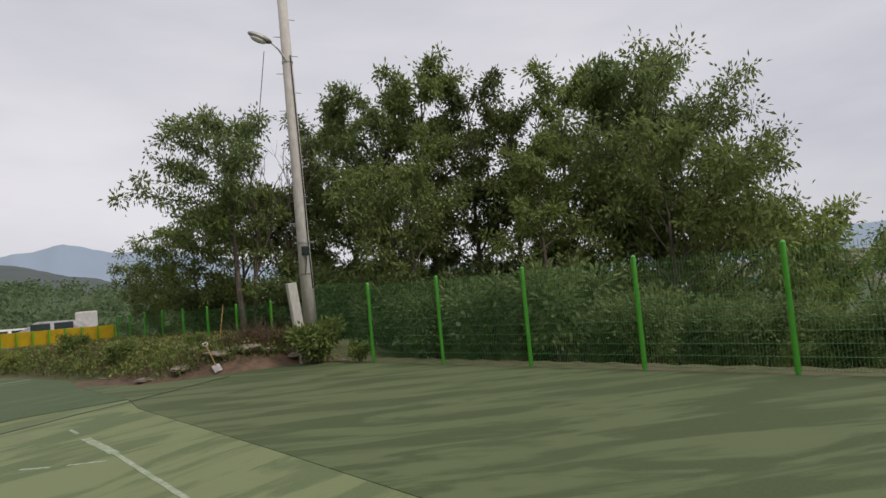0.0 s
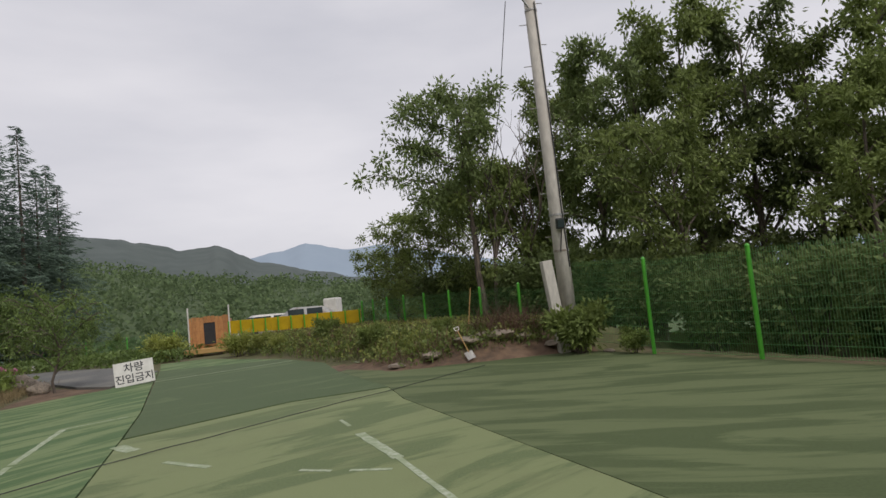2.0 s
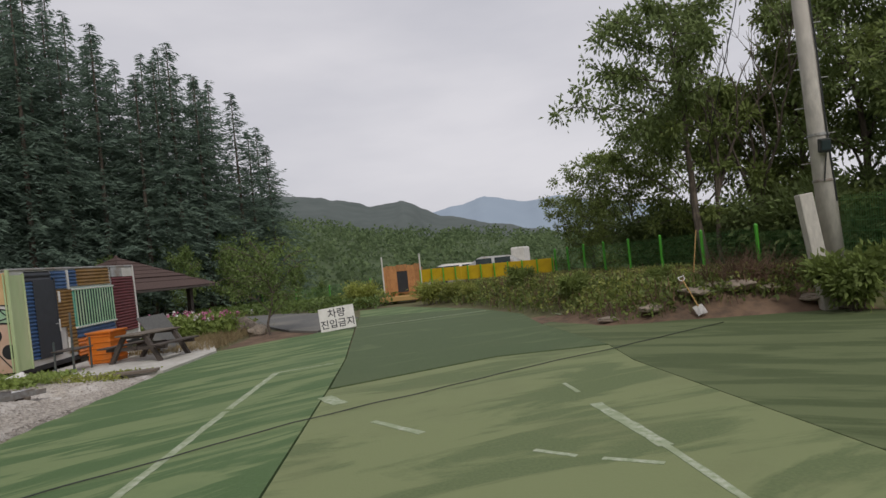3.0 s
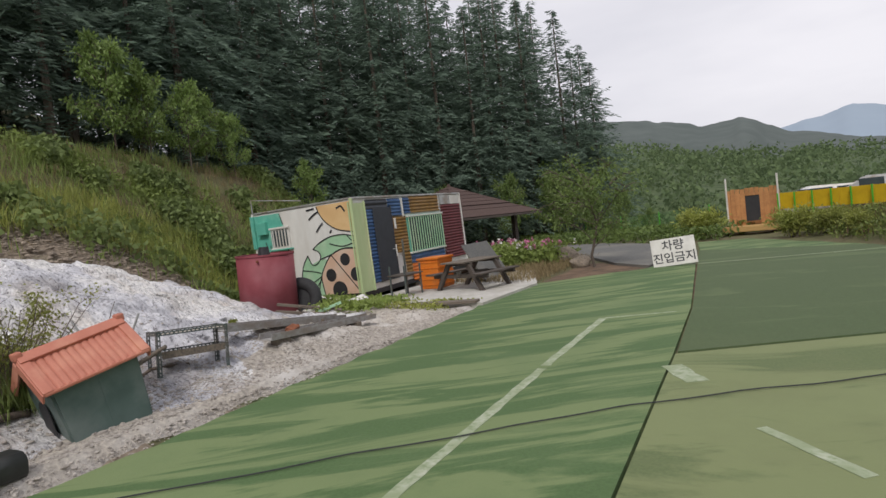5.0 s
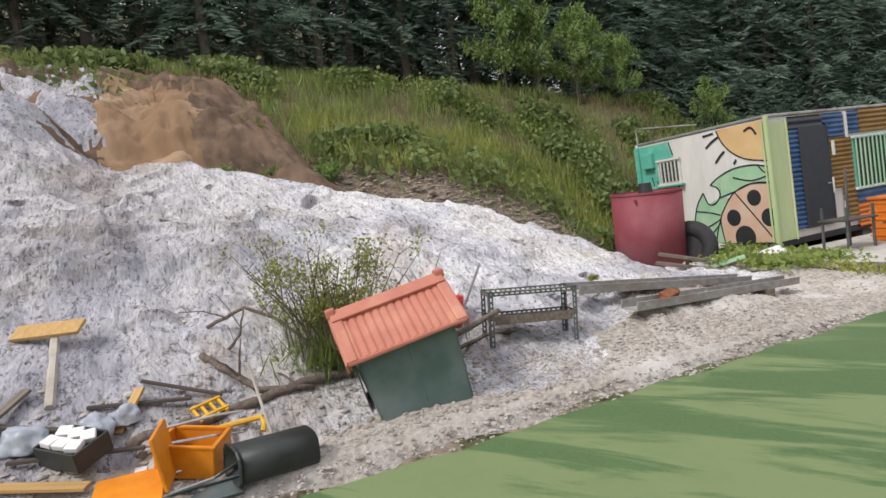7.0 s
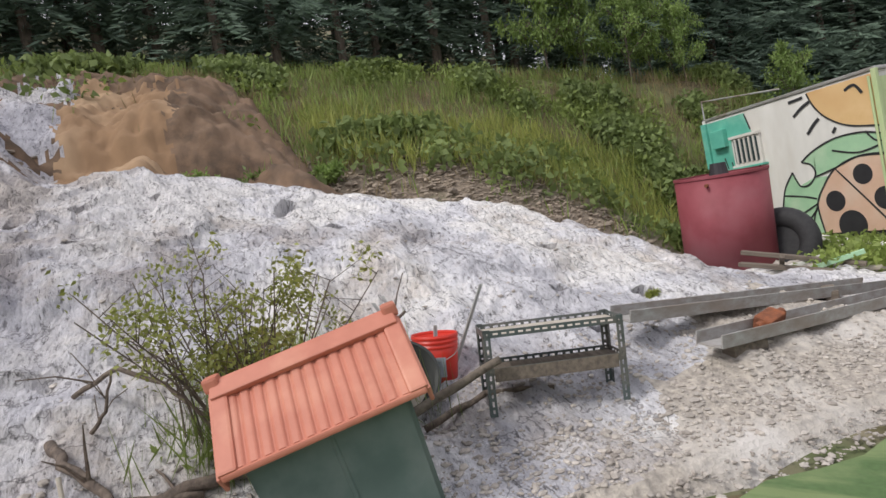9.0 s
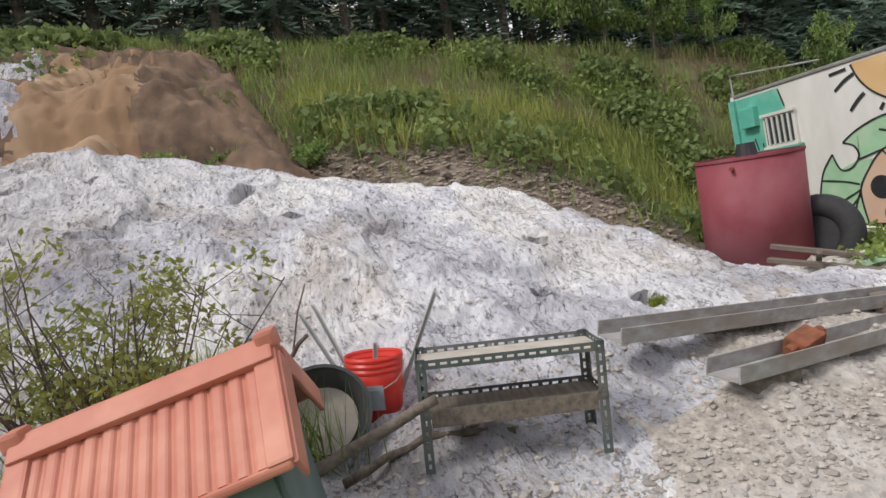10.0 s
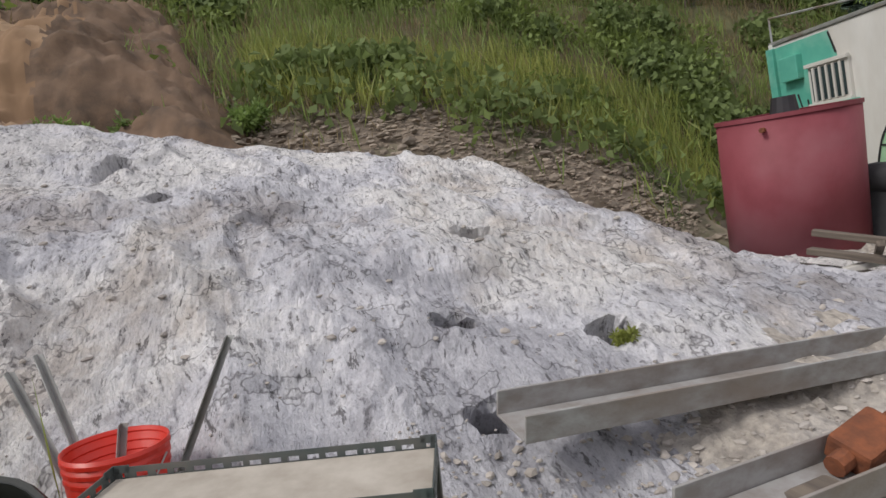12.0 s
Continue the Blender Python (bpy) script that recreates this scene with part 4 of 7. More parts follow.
for i in range(12):
    t = i / 11
    x, y = 3.6 + (-1.5 - 3.6) * t + 1.3 + 0.8 * (i % 2), 18.6 + (27.5 - 18.6) * t + 0.8 * (i % 3)
    place(copy_thing(under, Matrix()), x, y, land(x, y) - 0.1, i * 61, 0.95 + 0.3 * (i % 3) / 2)

# The dark conifer wood on the slope.
firs = [conifer("dark conifer in the dense hillside wood", 13.5, 3.7, 41, "conifers of the hillside wood"), conifer("dark conifer in the dense hillside wood", 14.5, 3.4, 42, "conifers of the hillside wood", 0.27), conifer("dark conifer in the dense hillside wood", 12.5, 3.9, 43, "conifers of the hillside wood")]
rng = random.Random(11)
count = 0
for row, (extra, step) in enumerate(((0, 1.6), (2.6, 1.9), (6.0, 2.4), (11.5, 3.2))):
    u = -20.0 + row * 0.7
    while u < 37.5 - row * 0.6:
        front = float(np.interp(u, (-20, 20, 25, 30, 36, 40), (15.6, 15.6, 12.5, 7.8, 4.2, 3.5)))
        s = front + extra + rng.uniform(-0.7, 0.7)
        x, y = xy(s, u)
        k = rng.uniform(0.82, 1.12) * (1.0 if u < 18 else 1.1 if u < 31 else 0.92)
        if row == 0 and 22 < u < 37 and rng.random() < 0.3:
            k *= 1.18
        kw = k
        az = math.degrees(math.atan2(-0.63 - x, y - 0.29))
        if u > 16 and az < 58:
            # the wood's outline falls towards the valley
            el = float(np.interp(az, (22, 26, 27.7, 29.3, 31.8, 33.5, 36, 39, 41, 44.5, 48, 55, 60), (5, 8, 11.2, 13.6, 16, 18.3, 17.2, 17.6, 20.2, 23.3, 22, 23.4, 24.5))) * rng.uniform(0.85, 1.02)
            k = max(0.3, (1.85 + math.hypot(x + 0.63, y - 0.29) * math.tan(radians(el)) - land(x, y)) / (13.5, 14.5, 12.5)[count % 3])
            kw = max(0.75, k ** 0.6)
        m = pose(x, y, land(x, y) - 0.2, 0, 0, rng.uniform(0, 360)) @ Matrix.Diagonal((kw, kw, k, 1))
        if count < 3:
            firs[count].matrix_basis = m
        else:
            copy_thing(firs[count % 3], m)
        count += 1
        u += step * rng.uniform(0.8, 1.25) * (1.0 if u < 14 else 0.62)

# Young broadleaf growth at the top of the bank and round the lane.
young = broadleaf("sapling", "young light green broadleaf sapling at the wood's edge", 3.2, 1.0, 0.045, 0.12, 16, 0.15, M["leaf_light"], 61, per=22, group="saplings at the wood's edge")
SAPS = [(12.4, 9.9, 1.2), (12.3, 11.0, 1.0), (12.0, 12.3, 0.9), (12.2, 13.2, 0.85), (11.8, 14.0, 0.75), (10.5, 16.5, 0.9), (9.5, 25.5, 1.1), (6.5, 27.5, 1.2), (4.6, 29.5, 1.2), (3.3, 31.5, 1.15), (1.8, 32.5, 0.95), (0.6, 33.5, 0.8), (5.6, 32.0, 1.4), (2.6, 29.0, 0.8), (-1.0, 35.0, 0.8), (8.4, 29.5, 1.3)]
for i, (s, u, k) in enumerate(SAPS):
    x, y = xy(s, u)
    ob = young if i == 0 else copy_thing(young, Matrix())
    ob.matrix_basis = pose(x, y, land(x, y) - 0.05, 0, 0, i * 83) @ Matrix.Diagonal((k * 0.6, k * 0.6, k * 0.95, 1))
small_tree = broadleaf("small_tree", "small green fruit tree by the court's far edge", 3.2, 1.25, 0.05, 0.2, 15, 0.13, M["leaf_light"], 67, per=17)
place(small_tree, -11.95, 21.6, -0.03, 20, 0.85)


def far_woods():
    gen = np.random.default_rng(5)
    cs, ln_ = [], []
    peaks = [(-75, -3), (-20, -1.0), (-3, 0.5), (3, 1.2), (10, 2.2), (18, 2.8), (26, 4.6), (36, 6), (60, 7)]
    for i in range(1150):
        az = gen.uniform(-22, 46)
        t = gen.random() ** 1.25
        d = 300 - 240 * (1 - t)
        h = float(np.interp(az, [p[0] for p in peaks], [p[1] for p in peaks]))
        z = -4 + (1.7 + 300 * math.tan(radians(h)) + 4) * t ** 0.8
        r = gen.uniform(1.6, 3.4) * (0.7 + 0.8 * t)
        k = 46
        dirs = gen.normal(size=(k, 3))
        dirs /= np.linalg.norm(dirs, axis=1, keepdims=True)
        p = dirs * r * gen.uniform(0.6, 1.0, (k, 1)) * (1, 1, 0.75 + 0.5 * gen.random())
        cs.append(p + (-d * math.sin(radians(az)) - 1.7, d * math.cos(radians(az)) + 3, z + r * 0.4))
        ln_.append(np.full(k, r * 0.34))
    c, ln_ = np.concatenate(cs), np.concatenate(ln_)
    tagged(cards("woodland", c, ln_, ln_ * 0.7, M["wood_far"], seed=6), "green mixed woodland on the far slopes", "woodland", kind="stuff")


far_woods()


def scatter(name, label, count, where, height, leaf, material, seed, up=0.3, dirs_up=False, narrow=0.5):
    """Low growth: where(gen) gives a place or none."""
    gen = np.random.default_rng(seed)
    c, ln_ = [], []
    while len(c) < count:
        p = where(gen)
        if p is None:
            continue
        x, y, dense = p
        for _ in range(dense):
            q = gen.normal(size=3) * (0.12, 0.12, 0)
            c.append((x + q[0], y + q[1], rest(x, y) + gen.random() ** 0.8 * height))
            ln_.append(leaf * gen.uniform(0.6, 1.4))
    ln_ = np.array(ln_)
    return tagged(cards(name, c, ln_, ln_ * narrow, material, up=up, dirs=None if not dirs_up else gen.normal(size=(len(c), 3)) * 0.35 + (0, 0, 1), seed=seed), label, "undergrowth", kind="stuff")


def bank_patch(lo, hi, s_rng=(5.6, 13.2), u_rng=(-12, 22), off=0.0):
    def where(gen):
        s, u = gen.uniform(*s_rng), gen.uniform(*u_rng)
        x, y = xy(s, u)
        v = noise.noise((x * 0.45 + off, y * 0.45, 1)) + 0.5 * noise.noise((x * 1.3, y * 1.3, 4 + off))
        if not lo < v < hi or (on_rock(s, u) and s < 6.0):
            return None
        if 5.4 < s < 9.8 and -3.2 < u < 2.4 - 0.3 * (s - 6) and gen.random() > 0.06:
            return None
        if s < 7.2 + 0.8 * v and u < 8.5 and gen.random() > 0.12:
            return None
        if -14.65 - 3.8 < x < -14.0 and 14.2 < y < 21.5:
            return None
        return x, y, 7
    return where


scatter("weeds", "low leafy weeds and creepers on the bank", 26000, bank_patch(0.2, 2.0), 0.4, 0.13, M["weed"], 71)
scatter("weeds", "dark green creeper patches on the bank", 26000, bank_patch(0.3, 2.0, (6.6, 13.2), (-8, 18), 9.0), 0.5, 0.15, M["leaf_dark"], 72, narrow=0.7)
scatter("grass", "tall grass blades on the bank", 30000, bank_patch(-0.25, 0.5, off=4.0), 0.3, 0.36, M["weed"], 73, dirs_up=True, narrow=0.05)
scatter("grass", "bright tall grass along the foot of the bank", 8000, bank_patch(-0.4, 0.35, (7.0, 9.4), (2.5, 9.5), 2.0), 0.32, 0.4, M["leaf_yellow"], 87, dirs_up=True, narrow=0.04)
scatter("grass", "dry straw-coloured grass on the bank", 26000, bank_patch(-2, 0.16), 0.2, 0.24, M["straw"], 74, dirs_up=True, narrow=0.06)


def near_bank(gen):
    x, y = gen.uniform(-11.5, 3.0), gen.uniform(17.3, 31.0)
    d = right_of(x, y, (-1.9, 17.9), (-5.9, 24.6))
    if d < 0.1 or right_of(x, y, FENCE_B, FENCE_C) > 0.6 or right_of(x, y, FENCE_C, FENCE_D) > 0.6:
        return None
    if d < 0.5 and gen.random() > 0.5:
        return None
    if x > -2.2 and y < 17.7 + 0.05 * x:
        return None
    return x, y, 7


scatter("weeds", "weeds covering the bank beside the court", 19000, near_bank, 0.3, 0.11, M["weed"], 75)
scatter("weeds", "yellow-green weeds on the bank beside the court", 8000, near_bank, 0.36, 0.1, M["leaf_yellow"], 85)
scatter("grass", "long grass on the bank beside the court", 12000, near_bank, 0.18, 0.26, M["weed"], 76, dirs_up=True, narrow=0.05)
scatter("grass", "dry brown grass on the bank beside the court", 5000, near_bank, 0.3, 0.3, M["dead"], 77, dirs_up=True, narrow=0.06)


def verge(x0, x1, y0, y1, keep):
    def where(gen):
        x, y = gen.uniform(x0, x1), gen.uniform(y0, y1)
        return (x, y, 5) if keep(x, y) else None
    return where


def off_pad(x, y):
    s, u = su(x, y)
    return s > 0.25 and (u > 11.4 or (s > 2.2 and u < 9.6)) and not (-18.6 < x < -14.2 and 14.6 < y < 21.6) and not (u < 18.4 and s < 3.8 and u > 9.6)


scatter("weeds", "weeds by the container and the tank", 5200, verge(-16.5, -11.8, 12.6, 15.2, lambda x, y: noise.noise((x * 1.4, y * 1.4, 2)) > 0.0 and su(x, y)[0] > 1.7 and su(x, y)[1] > 6.9 and not (x < -13.2 and y < 13.6)), 0.22, 0.1, M["weed"], 78)
scatter("weeds", "yellowing weeds along the front of the concrete pad", 1700, verge(-13.6, -10.9, 13.6, 15.4, lambda x, y: 0.5 < su(x, y)[0] < 3.4 and 7.6 < su(x, y)[1] < 9.0 and noise.noise((x * 1.8, y * 1.8, 7)) > 0.05), 0.12, 0.07, M["leaf_yellow"], 86)
scatter("weeds", "weeds beside the lane and far edge of the court", 15000, verge(-26, -9.9, 18.2, 27.0, lambda x, y: off_pad(x, y) and right_of(x, y, (-11.5, 21.7), (-16.0, 26.6)) < 0), 0.3, 0.12, M["weed"], 79)
scatter("grass", "dry grass verge beside the court", 6000, verge(-14.5, -9.9, 18.0, 24.0, lambda x, y: su(x, y)[0] > 0.15 and right_of(x, y, (-11.5, 21.7), (-16.0, 26.6)) < 0.2), 0.16, 0.2, M["straw"], 80, dirs_up=True, narrow=0.07)
scatter("weeds", "weeds on the far side of the lane", 16000, verge(-30, -11, 28.5, 42, lambda x, y: right_of(x, y, (-13.4, 29.0), (-20, 31.6)) > 0), 0.5, 0.2, M["leaf_light"], 81)
# ---- fences and pole ----
def wire_panel(width, height, step=0.05):
    bm = bmesh.new()
    n = int(width / step)
    for i in range(1, n):
        x = i * width / n
        add_tube(bm, [(x, 0, 0.04), (x, 0, height)], 0.0034, n=3, cap=False)
    z = 0.06
    while z < height:
        for dy in (-0.006, 0.006):
            add_tube(bm, [(0, dy, z), (width, dy, z)], 0.0034, n=3, cap=False)
        z += 0.2
    return bm


def mesh_fence(points, height, label, radius=0.035, sink=0.3):
    fence = empty("mesh_fence", Matrix(), label, "fence")
    shared = {}
    for i, (x, y) in enumerate(points):
        z = land(x, y)
        if "post" not in shared:
            post = part("post", tube([(0, 0, -sink), (0, 0, height + 0.06)], radius, n=12), M["green"], fence)
            cap = part("cap", tube([(0, 0, height + 0.06), (0, 0, height + 0.085), (0, 0, height + 0.1)], radius * 1.12, radius * 0.4, n=12), M["green"], post)
            shared["post"], shared["cap"] = post.data, cap.data
        else:
            post = new("post", shared["post"])
            post.parent = fence
            cap = new("cap", shared["cap"])
            cap.parent = post
        post.location = (x, y, z)
        if i + 1 < len(points):
            x2, y2 = points[i + 1]
            z2 = land(x2, y2)
            w = math.hypot(x2 - x, y2 - y)
            key = round(w, 2)
            if key not in shared:
                p = tagged(part("wire_panel", wire_panel(w, height), M["wire"], fence), kind="stuff")
                shared[key] = p.data
            else:
                p = tagged(new("wire_panel", shared[key]), kind="stuff")
                p.parent = fence
            shear = Matrix.Identity(4)
            shear[2][0] = (z2 - z) / w
            p.matrix_local = Matrix.Translation((x, y, z)) @ Matrix.Rotation(math.atan2(y2 - y, x2 - x), 4, "Z") @ shear
    return fence


fa, fb = Vector((3.55, 15.5)), Vector((7.62, 6.78))
step_v = (fb - fa) / 4
mesh_fence([tuple(fa + step_v * i) for i in (-1, 0, 1, 2, 3, 4, 5, 6, 7)], 1.95, "bright green welded mesh fence along the court", 0.042)
lb, le = Vector((2.62, 17.95)), Vector((-3.36, 28.7))
mesh_fence([tuple(lb + (le - lb) * i) for i in (0, 0.165, 0.315, 0.455, 0.585, 0.705, 0.815, 0.915, 1)], 1.15, "green mesh fence running along the weedy bank", 0.042)
mesh_fence([(-13.3, 34.5), (-16.3, 36.0), (-19.0, 37.2), (-21.8, 38.2)], 1.3, "low green mesh fence beyond the lane", 0.03)


def board_fence():
    fence = empty("board_fence", Matrix(), "low yellow painted board fence with green posts", "fence")
    a, b = Vector((-3.45, 28.8, 0.78)), Vector((-9.7, 31.7, 0.82))
    n = 6
    for i in range(n):
        p, q = a.lerp(b, i / n), a.lerp(b, (i + 1) / n)
        d = (q - p)
        bm = box((d.length - 0.012, 0.03, 0.6), bevel=0.006)
        ob = part("board", bm, M["yellow_paint"], fence)
        ob.matrix_local = Matrix.Translation((p + q) / 2 + Vector((0, 0, 0.3))) @ Matrix.Rotation(math.atan2(d.y, d.x), 4, "Z")
    for i in range(11):
        p = a.lerp(b, i / 10) + Vector((-0.05, -0.1, 0))
        part("post", tube([(p.x, p.y, land(p.x, p.y) - 0.3), (p.x, p.y, 1.42)], 0.03, n=8), M["green"], fence)


board_fence()


def utility_pole(x, y):
    z0 = land(x, y)
    pole = empty("utility_pole", pose(x, y, z0, 0, -0.6, 0), "weathered grey concrete utility pole with a street lamp", "utility pole")
    part("shaft", tube([(0, 0, -0.5), (0, 0, 4), (0, 0, 12.5)], 0.205, 0.13, 24), M["pole"], pole, smooth=True)
    for i in range(14):
        z = 2.6 + i * 0.55
        s = 1 if i % 2 else -1
        part("step_bolt", tube([(0.1 * s, 0.05, z), (0.33 * s, 0.07, z)], 0.011, n=6), M["steel"], pole)
    cab = bmesh.new()
    add_tube(cab, [(0.13, -0.15, 1.8), (0.1, -0.17, 3.2), (0.11, -0.16, 4.5), (0.07, -0.16, 8.6)], 0.016, n=6)
    add_tube(cab, [(-0.06, -0.2, 2.2), (0.02, -0.21, 2.7), (0.13, -0.16, 2.95)], 0.012, n=6)
    part("cable", cab, M["black_plastic"], pole)
    for z in (2.2, 3.1, 8.4):
        part("band", tube([(0, 0, z), (0, 0, z + 0.05)], 0.212 - 0.006 * z, n=20), M["steel"], pole)
    arm = part("lamp_arm", tube([(-0.05, -0.1, 8.45), (-0.25, -0.15, 8.75), (-0.45, -0.18, 8.92)], 0.03, 0.022, 8), M["steel"], pole)
    head = bmesh.new()
    bmesh.ops.create_uvsphere(head, u_segments=14, v_segments=9, radius=1.0, matrix=pose(-0.75, -0.2, 9.04, 0, 22, 0) @ Matrix.Diagonal((0.36, 0.14, 0.1, 1)))
    part("lamp_head", head, M["steel"], arm, smooth=True)
    lens = bmesh.new()
    bmesh.ops.create_uvsphere(lens, u_segments=12, v_segments=7, radius=1.0, matrix=pose(-0.8, -0.2, 8.98, 0, 22, 0) @ Matrix.Diagonal((0.24, 0.11, 0.09, 1)))
    part("lamp_glass", lens, M["petal_white"], arm, smooth=True)
    flood = part("floodlight", box((0.2, 0.14, 0.26), pose(-0.02, -0.3, 2.88, 12, 0, 0), 0.02), M["black_plastic"], pole, "black floodlight")
    part("lamp_face", box((0.15, 0.012, 0.18), pose(-0.02, -0.378, 2.87, 12, 0, 0), 0.004), M["glass"], flood)
    part("bracket", tube([(0, -0.18, 2.72), (0, -0.28, 2.72), (0, -0.28, 2.8)], 0.014, n=6), M["steel"], pole)


utility_pole(2.45, 17.75)
stub = empty("concrete_post", pose(2.14, 17.42, land(2.14, 17.42), 0, -6, 10), "short leaning concrete post beside the utility pole", "post")
part("body", box((0.26, 0.2, 2.3), pose(0, 0, 1.05), 0.02), M["pole"], stub)
wire = empty("overhead_wire", Matrix(), "thin black wire hanging down from the lamp arm", "wire")
part("strand", tube([(1.7, 17.6, 8.9), (1.45, 18.6, 6.5), (1.1, 20.6, 4.2), (0.9, 22.2, 3.0)], 0.011, n=5), M["black_plastic"], wire)
def curve_points(pts, n=8):
    return [(a[0] + (b[0] - a[0]) * k / n, a[1] + (b[1] - a[1]) * k / n) for a, b in zip(pts, pts[1:]) for k in range(n)] + [pts[-1]]


cable = empty("ground_cable", Matrix(), "thin black cable lying across the green court", "cable")
CABLE = [(x + 0.07 * noise.noise((y * 1.7, 0, 0)), y + 0.07 * noise.noise((x * 1.9, 5, 0))) for x, y in curve_points([(-8.75, 6.3), (-8.23, 7.12), (-7.53, 8.14), (-6.72, 9.35), (-6.2, 10.1), (-5.62, 10.89), (-4.45, 12.09), (-3.37, 13.22), (-2.2, 14.3), (-1.2, 15.3), (0.1, 16.6)])]
part("strand", tube([(x, y, 0.016 if not (-3.2 > x > -0.9) else 0.03) for x, y in CABLE], 0.006, n=6), M["black_plastic"], cable)


# ---- things by the bank beside the court ----
def boulder(x, y, r, seed, label, squash=0.65, group=""):
    gen = random.Random(seed)
    bm = bmesh.new()
    bmesh.ops.create_icosphere(bm, subdivisions=3, radius=1.0)
    for v in bm.verts:
        k = 1 + 0.28 * noise.noise(v.co * 1.3 + Vector((seed, 0, 0))) + 0.1 * noise.noise(v.co * 4 + Vector((0, seed, 0)))
        v.co *= k
    ob = part("boulder", bm, M["stone"])
    ob.matrix_world = pose(x, y, rest(x, y) + r * squash * 0.35, 0, 0, seed * 50) @ Matrix.Diagonal((r, r * gen.uniform(0.65, 0.95), r * squash, 1))
    return tagged(ob, label, "rock", group)


for i, (x, y, r) in enumerate([(-1.0, 17.95, 0.42), (-0.1, 18.1, 0.5), (0.75, 18.2, 0.55), (1.35, 18.05, 0.32), (2.0, 17.7, 0.38), (2.5, 17.35, 0.3), (-1.9, 18.1, 0.3), (0.3, 18.35, 0.35), (3.0, 16.75, 0.22)]):
    boulder(x, y, r * 0.75, i + 1, "brown-grey stone at the foot of the weedy bank", 0.28, "stones along the bank")
boulder(-13.6, 22.9, 0.5, 21, "pale rounded boulder beside the flower bed", 0.75)
boulder(-12.6, 21.9, 0.32, 22, "grey stone in the dry grass verge", 0.6)
boulder(-12.9, 22.4, 0.26, 23, "grey stone in the dry grass verge", 0.6)


def brush_pile(x, y, z, seed):
    gen = random.Random(seed)
    ob = empty("brush_pile", pose(x, y, z), "heap of dry reddish-brown brushwood on the bank", "brushwood")
    bm = bmesh.new()
    for _ in range(170):
        a, r = gen.uniform(0, 6.3), gen.uniform(0, 0.75)
        p = Vector((math.cos(a) * r, math.sin(a) * r * 0.7, 0))
        d = Vector((gen.uniform(-0.7, 0.7), gen.uniform(-0.7, 0.7), gen.uniform(0.3, 1.0))).normalized() * gen.uniform(0.4, 0.95)
        add_tube(bm, [p, p + d * 0.5 + Vector((0, 0, 0.08)), p + d], 0.008, 0.003, 3, cap=False)
    part("brushwood", bm, M["dead"], ob)


brush_pile(0.75, 18.5, rest(0.75, 18.5) + 0.02, 3)
brush_pile(1.3, 18.4, rest(1.3, 18.4) + 0.02, 5)
shrub = bush("shrub", "bushy dark green sapling at the foot of the pole", 1.1, 1.3, 0.16, M["leaf"], 91, 10, 60)
place(shrub, 2.4, 16.9, 0.0, 0, 0.95)
for i, (x, y, k) in enumerate([(-0.6, 19.4, 0.4), (-2.6, 20.6, 0.6), (3.35, 16.0, 0.45), (-4.4, 24.8, 0.6)]):
    place(copy_thing(shrub, Matrix()), x, y, land(x, y), 70 * i, k)
for i, (x, y, k) in enumerate([(-8.6, 28.6, 0.75), (-7.4, 28.0, 0.6), (-6.5, 26.6, 0.5), (-12.2, 30.4, 0.9)]):
    if i == 0:
        yellow_bush = bush("shrub", "yellow-green low shrub near the playhouse", 1.1, 1.6, 0.14, M["leaf_yellow"], 95, 10, 60, group="yellow-green shrubs")
        ob = yellow_bush
    else:
        ob = copy_thing(yellow_bush, Matrix())
    place(ob, x, y, land(x, y) - 0.05, 60 * i, k)
reed = empty("bamboo_stake", pose(0.0, 18.9, 0.5, 0, 8, 0), "thin yellow stake standing in the brush", "stake")
part("cane", tube([(0, 0, -0.4), (0.02, 0, 1.3)], 0.018, 0.012, 6), M["fresh_wood"], reed)


def shovel(x, y, z):
    ob = empty("shovel", pose(x, y, z, -28, -16, 10) @ Matrix.Scale(0.85, 4), "white snow shovel leaning on the bank", "shovel")
    part("handle", tube([(0, 0, 0.2), (0, 0, 0.92)], 0.016, n=8), M["fresh_wood"], ob)
    part("grip", tube([(-0.07, 0, 1.03), (-0.06, 0, 0.95), (0, 0, 0.91), (0.06, 0, 0.95), (0.07, 0, 1.03), (-0.07, 0, 1.03)], 0.012, n=6), M["petal_white"], ob)
    bm = bmesh.new()
    rows = []
    for i in range(6):
        t = i / 5
        rows.append([bm.verts.new((u * 0.12, -0.05 + 0.05 * (abs(u)) + 0.06 * (1 - t) ** 2, 0.24 - 0.26 * t)) for u in (-1, -0.8, -0.3, 0.3, 0.8, 1)])
    for r0, r1 in zip(rows, rows[1:]):
        for i in range(5):
            bm.faces.new((r0[i], r0[i + 1], r1[i + 1], r1[i]))
    r = bmesh.ops.solidify(bm, geom=bm.faces[:], thickness=0.006)
    part("blade", bm, M["petal_white"], ob)


shovel(-0.1, 17.45, 0.1)


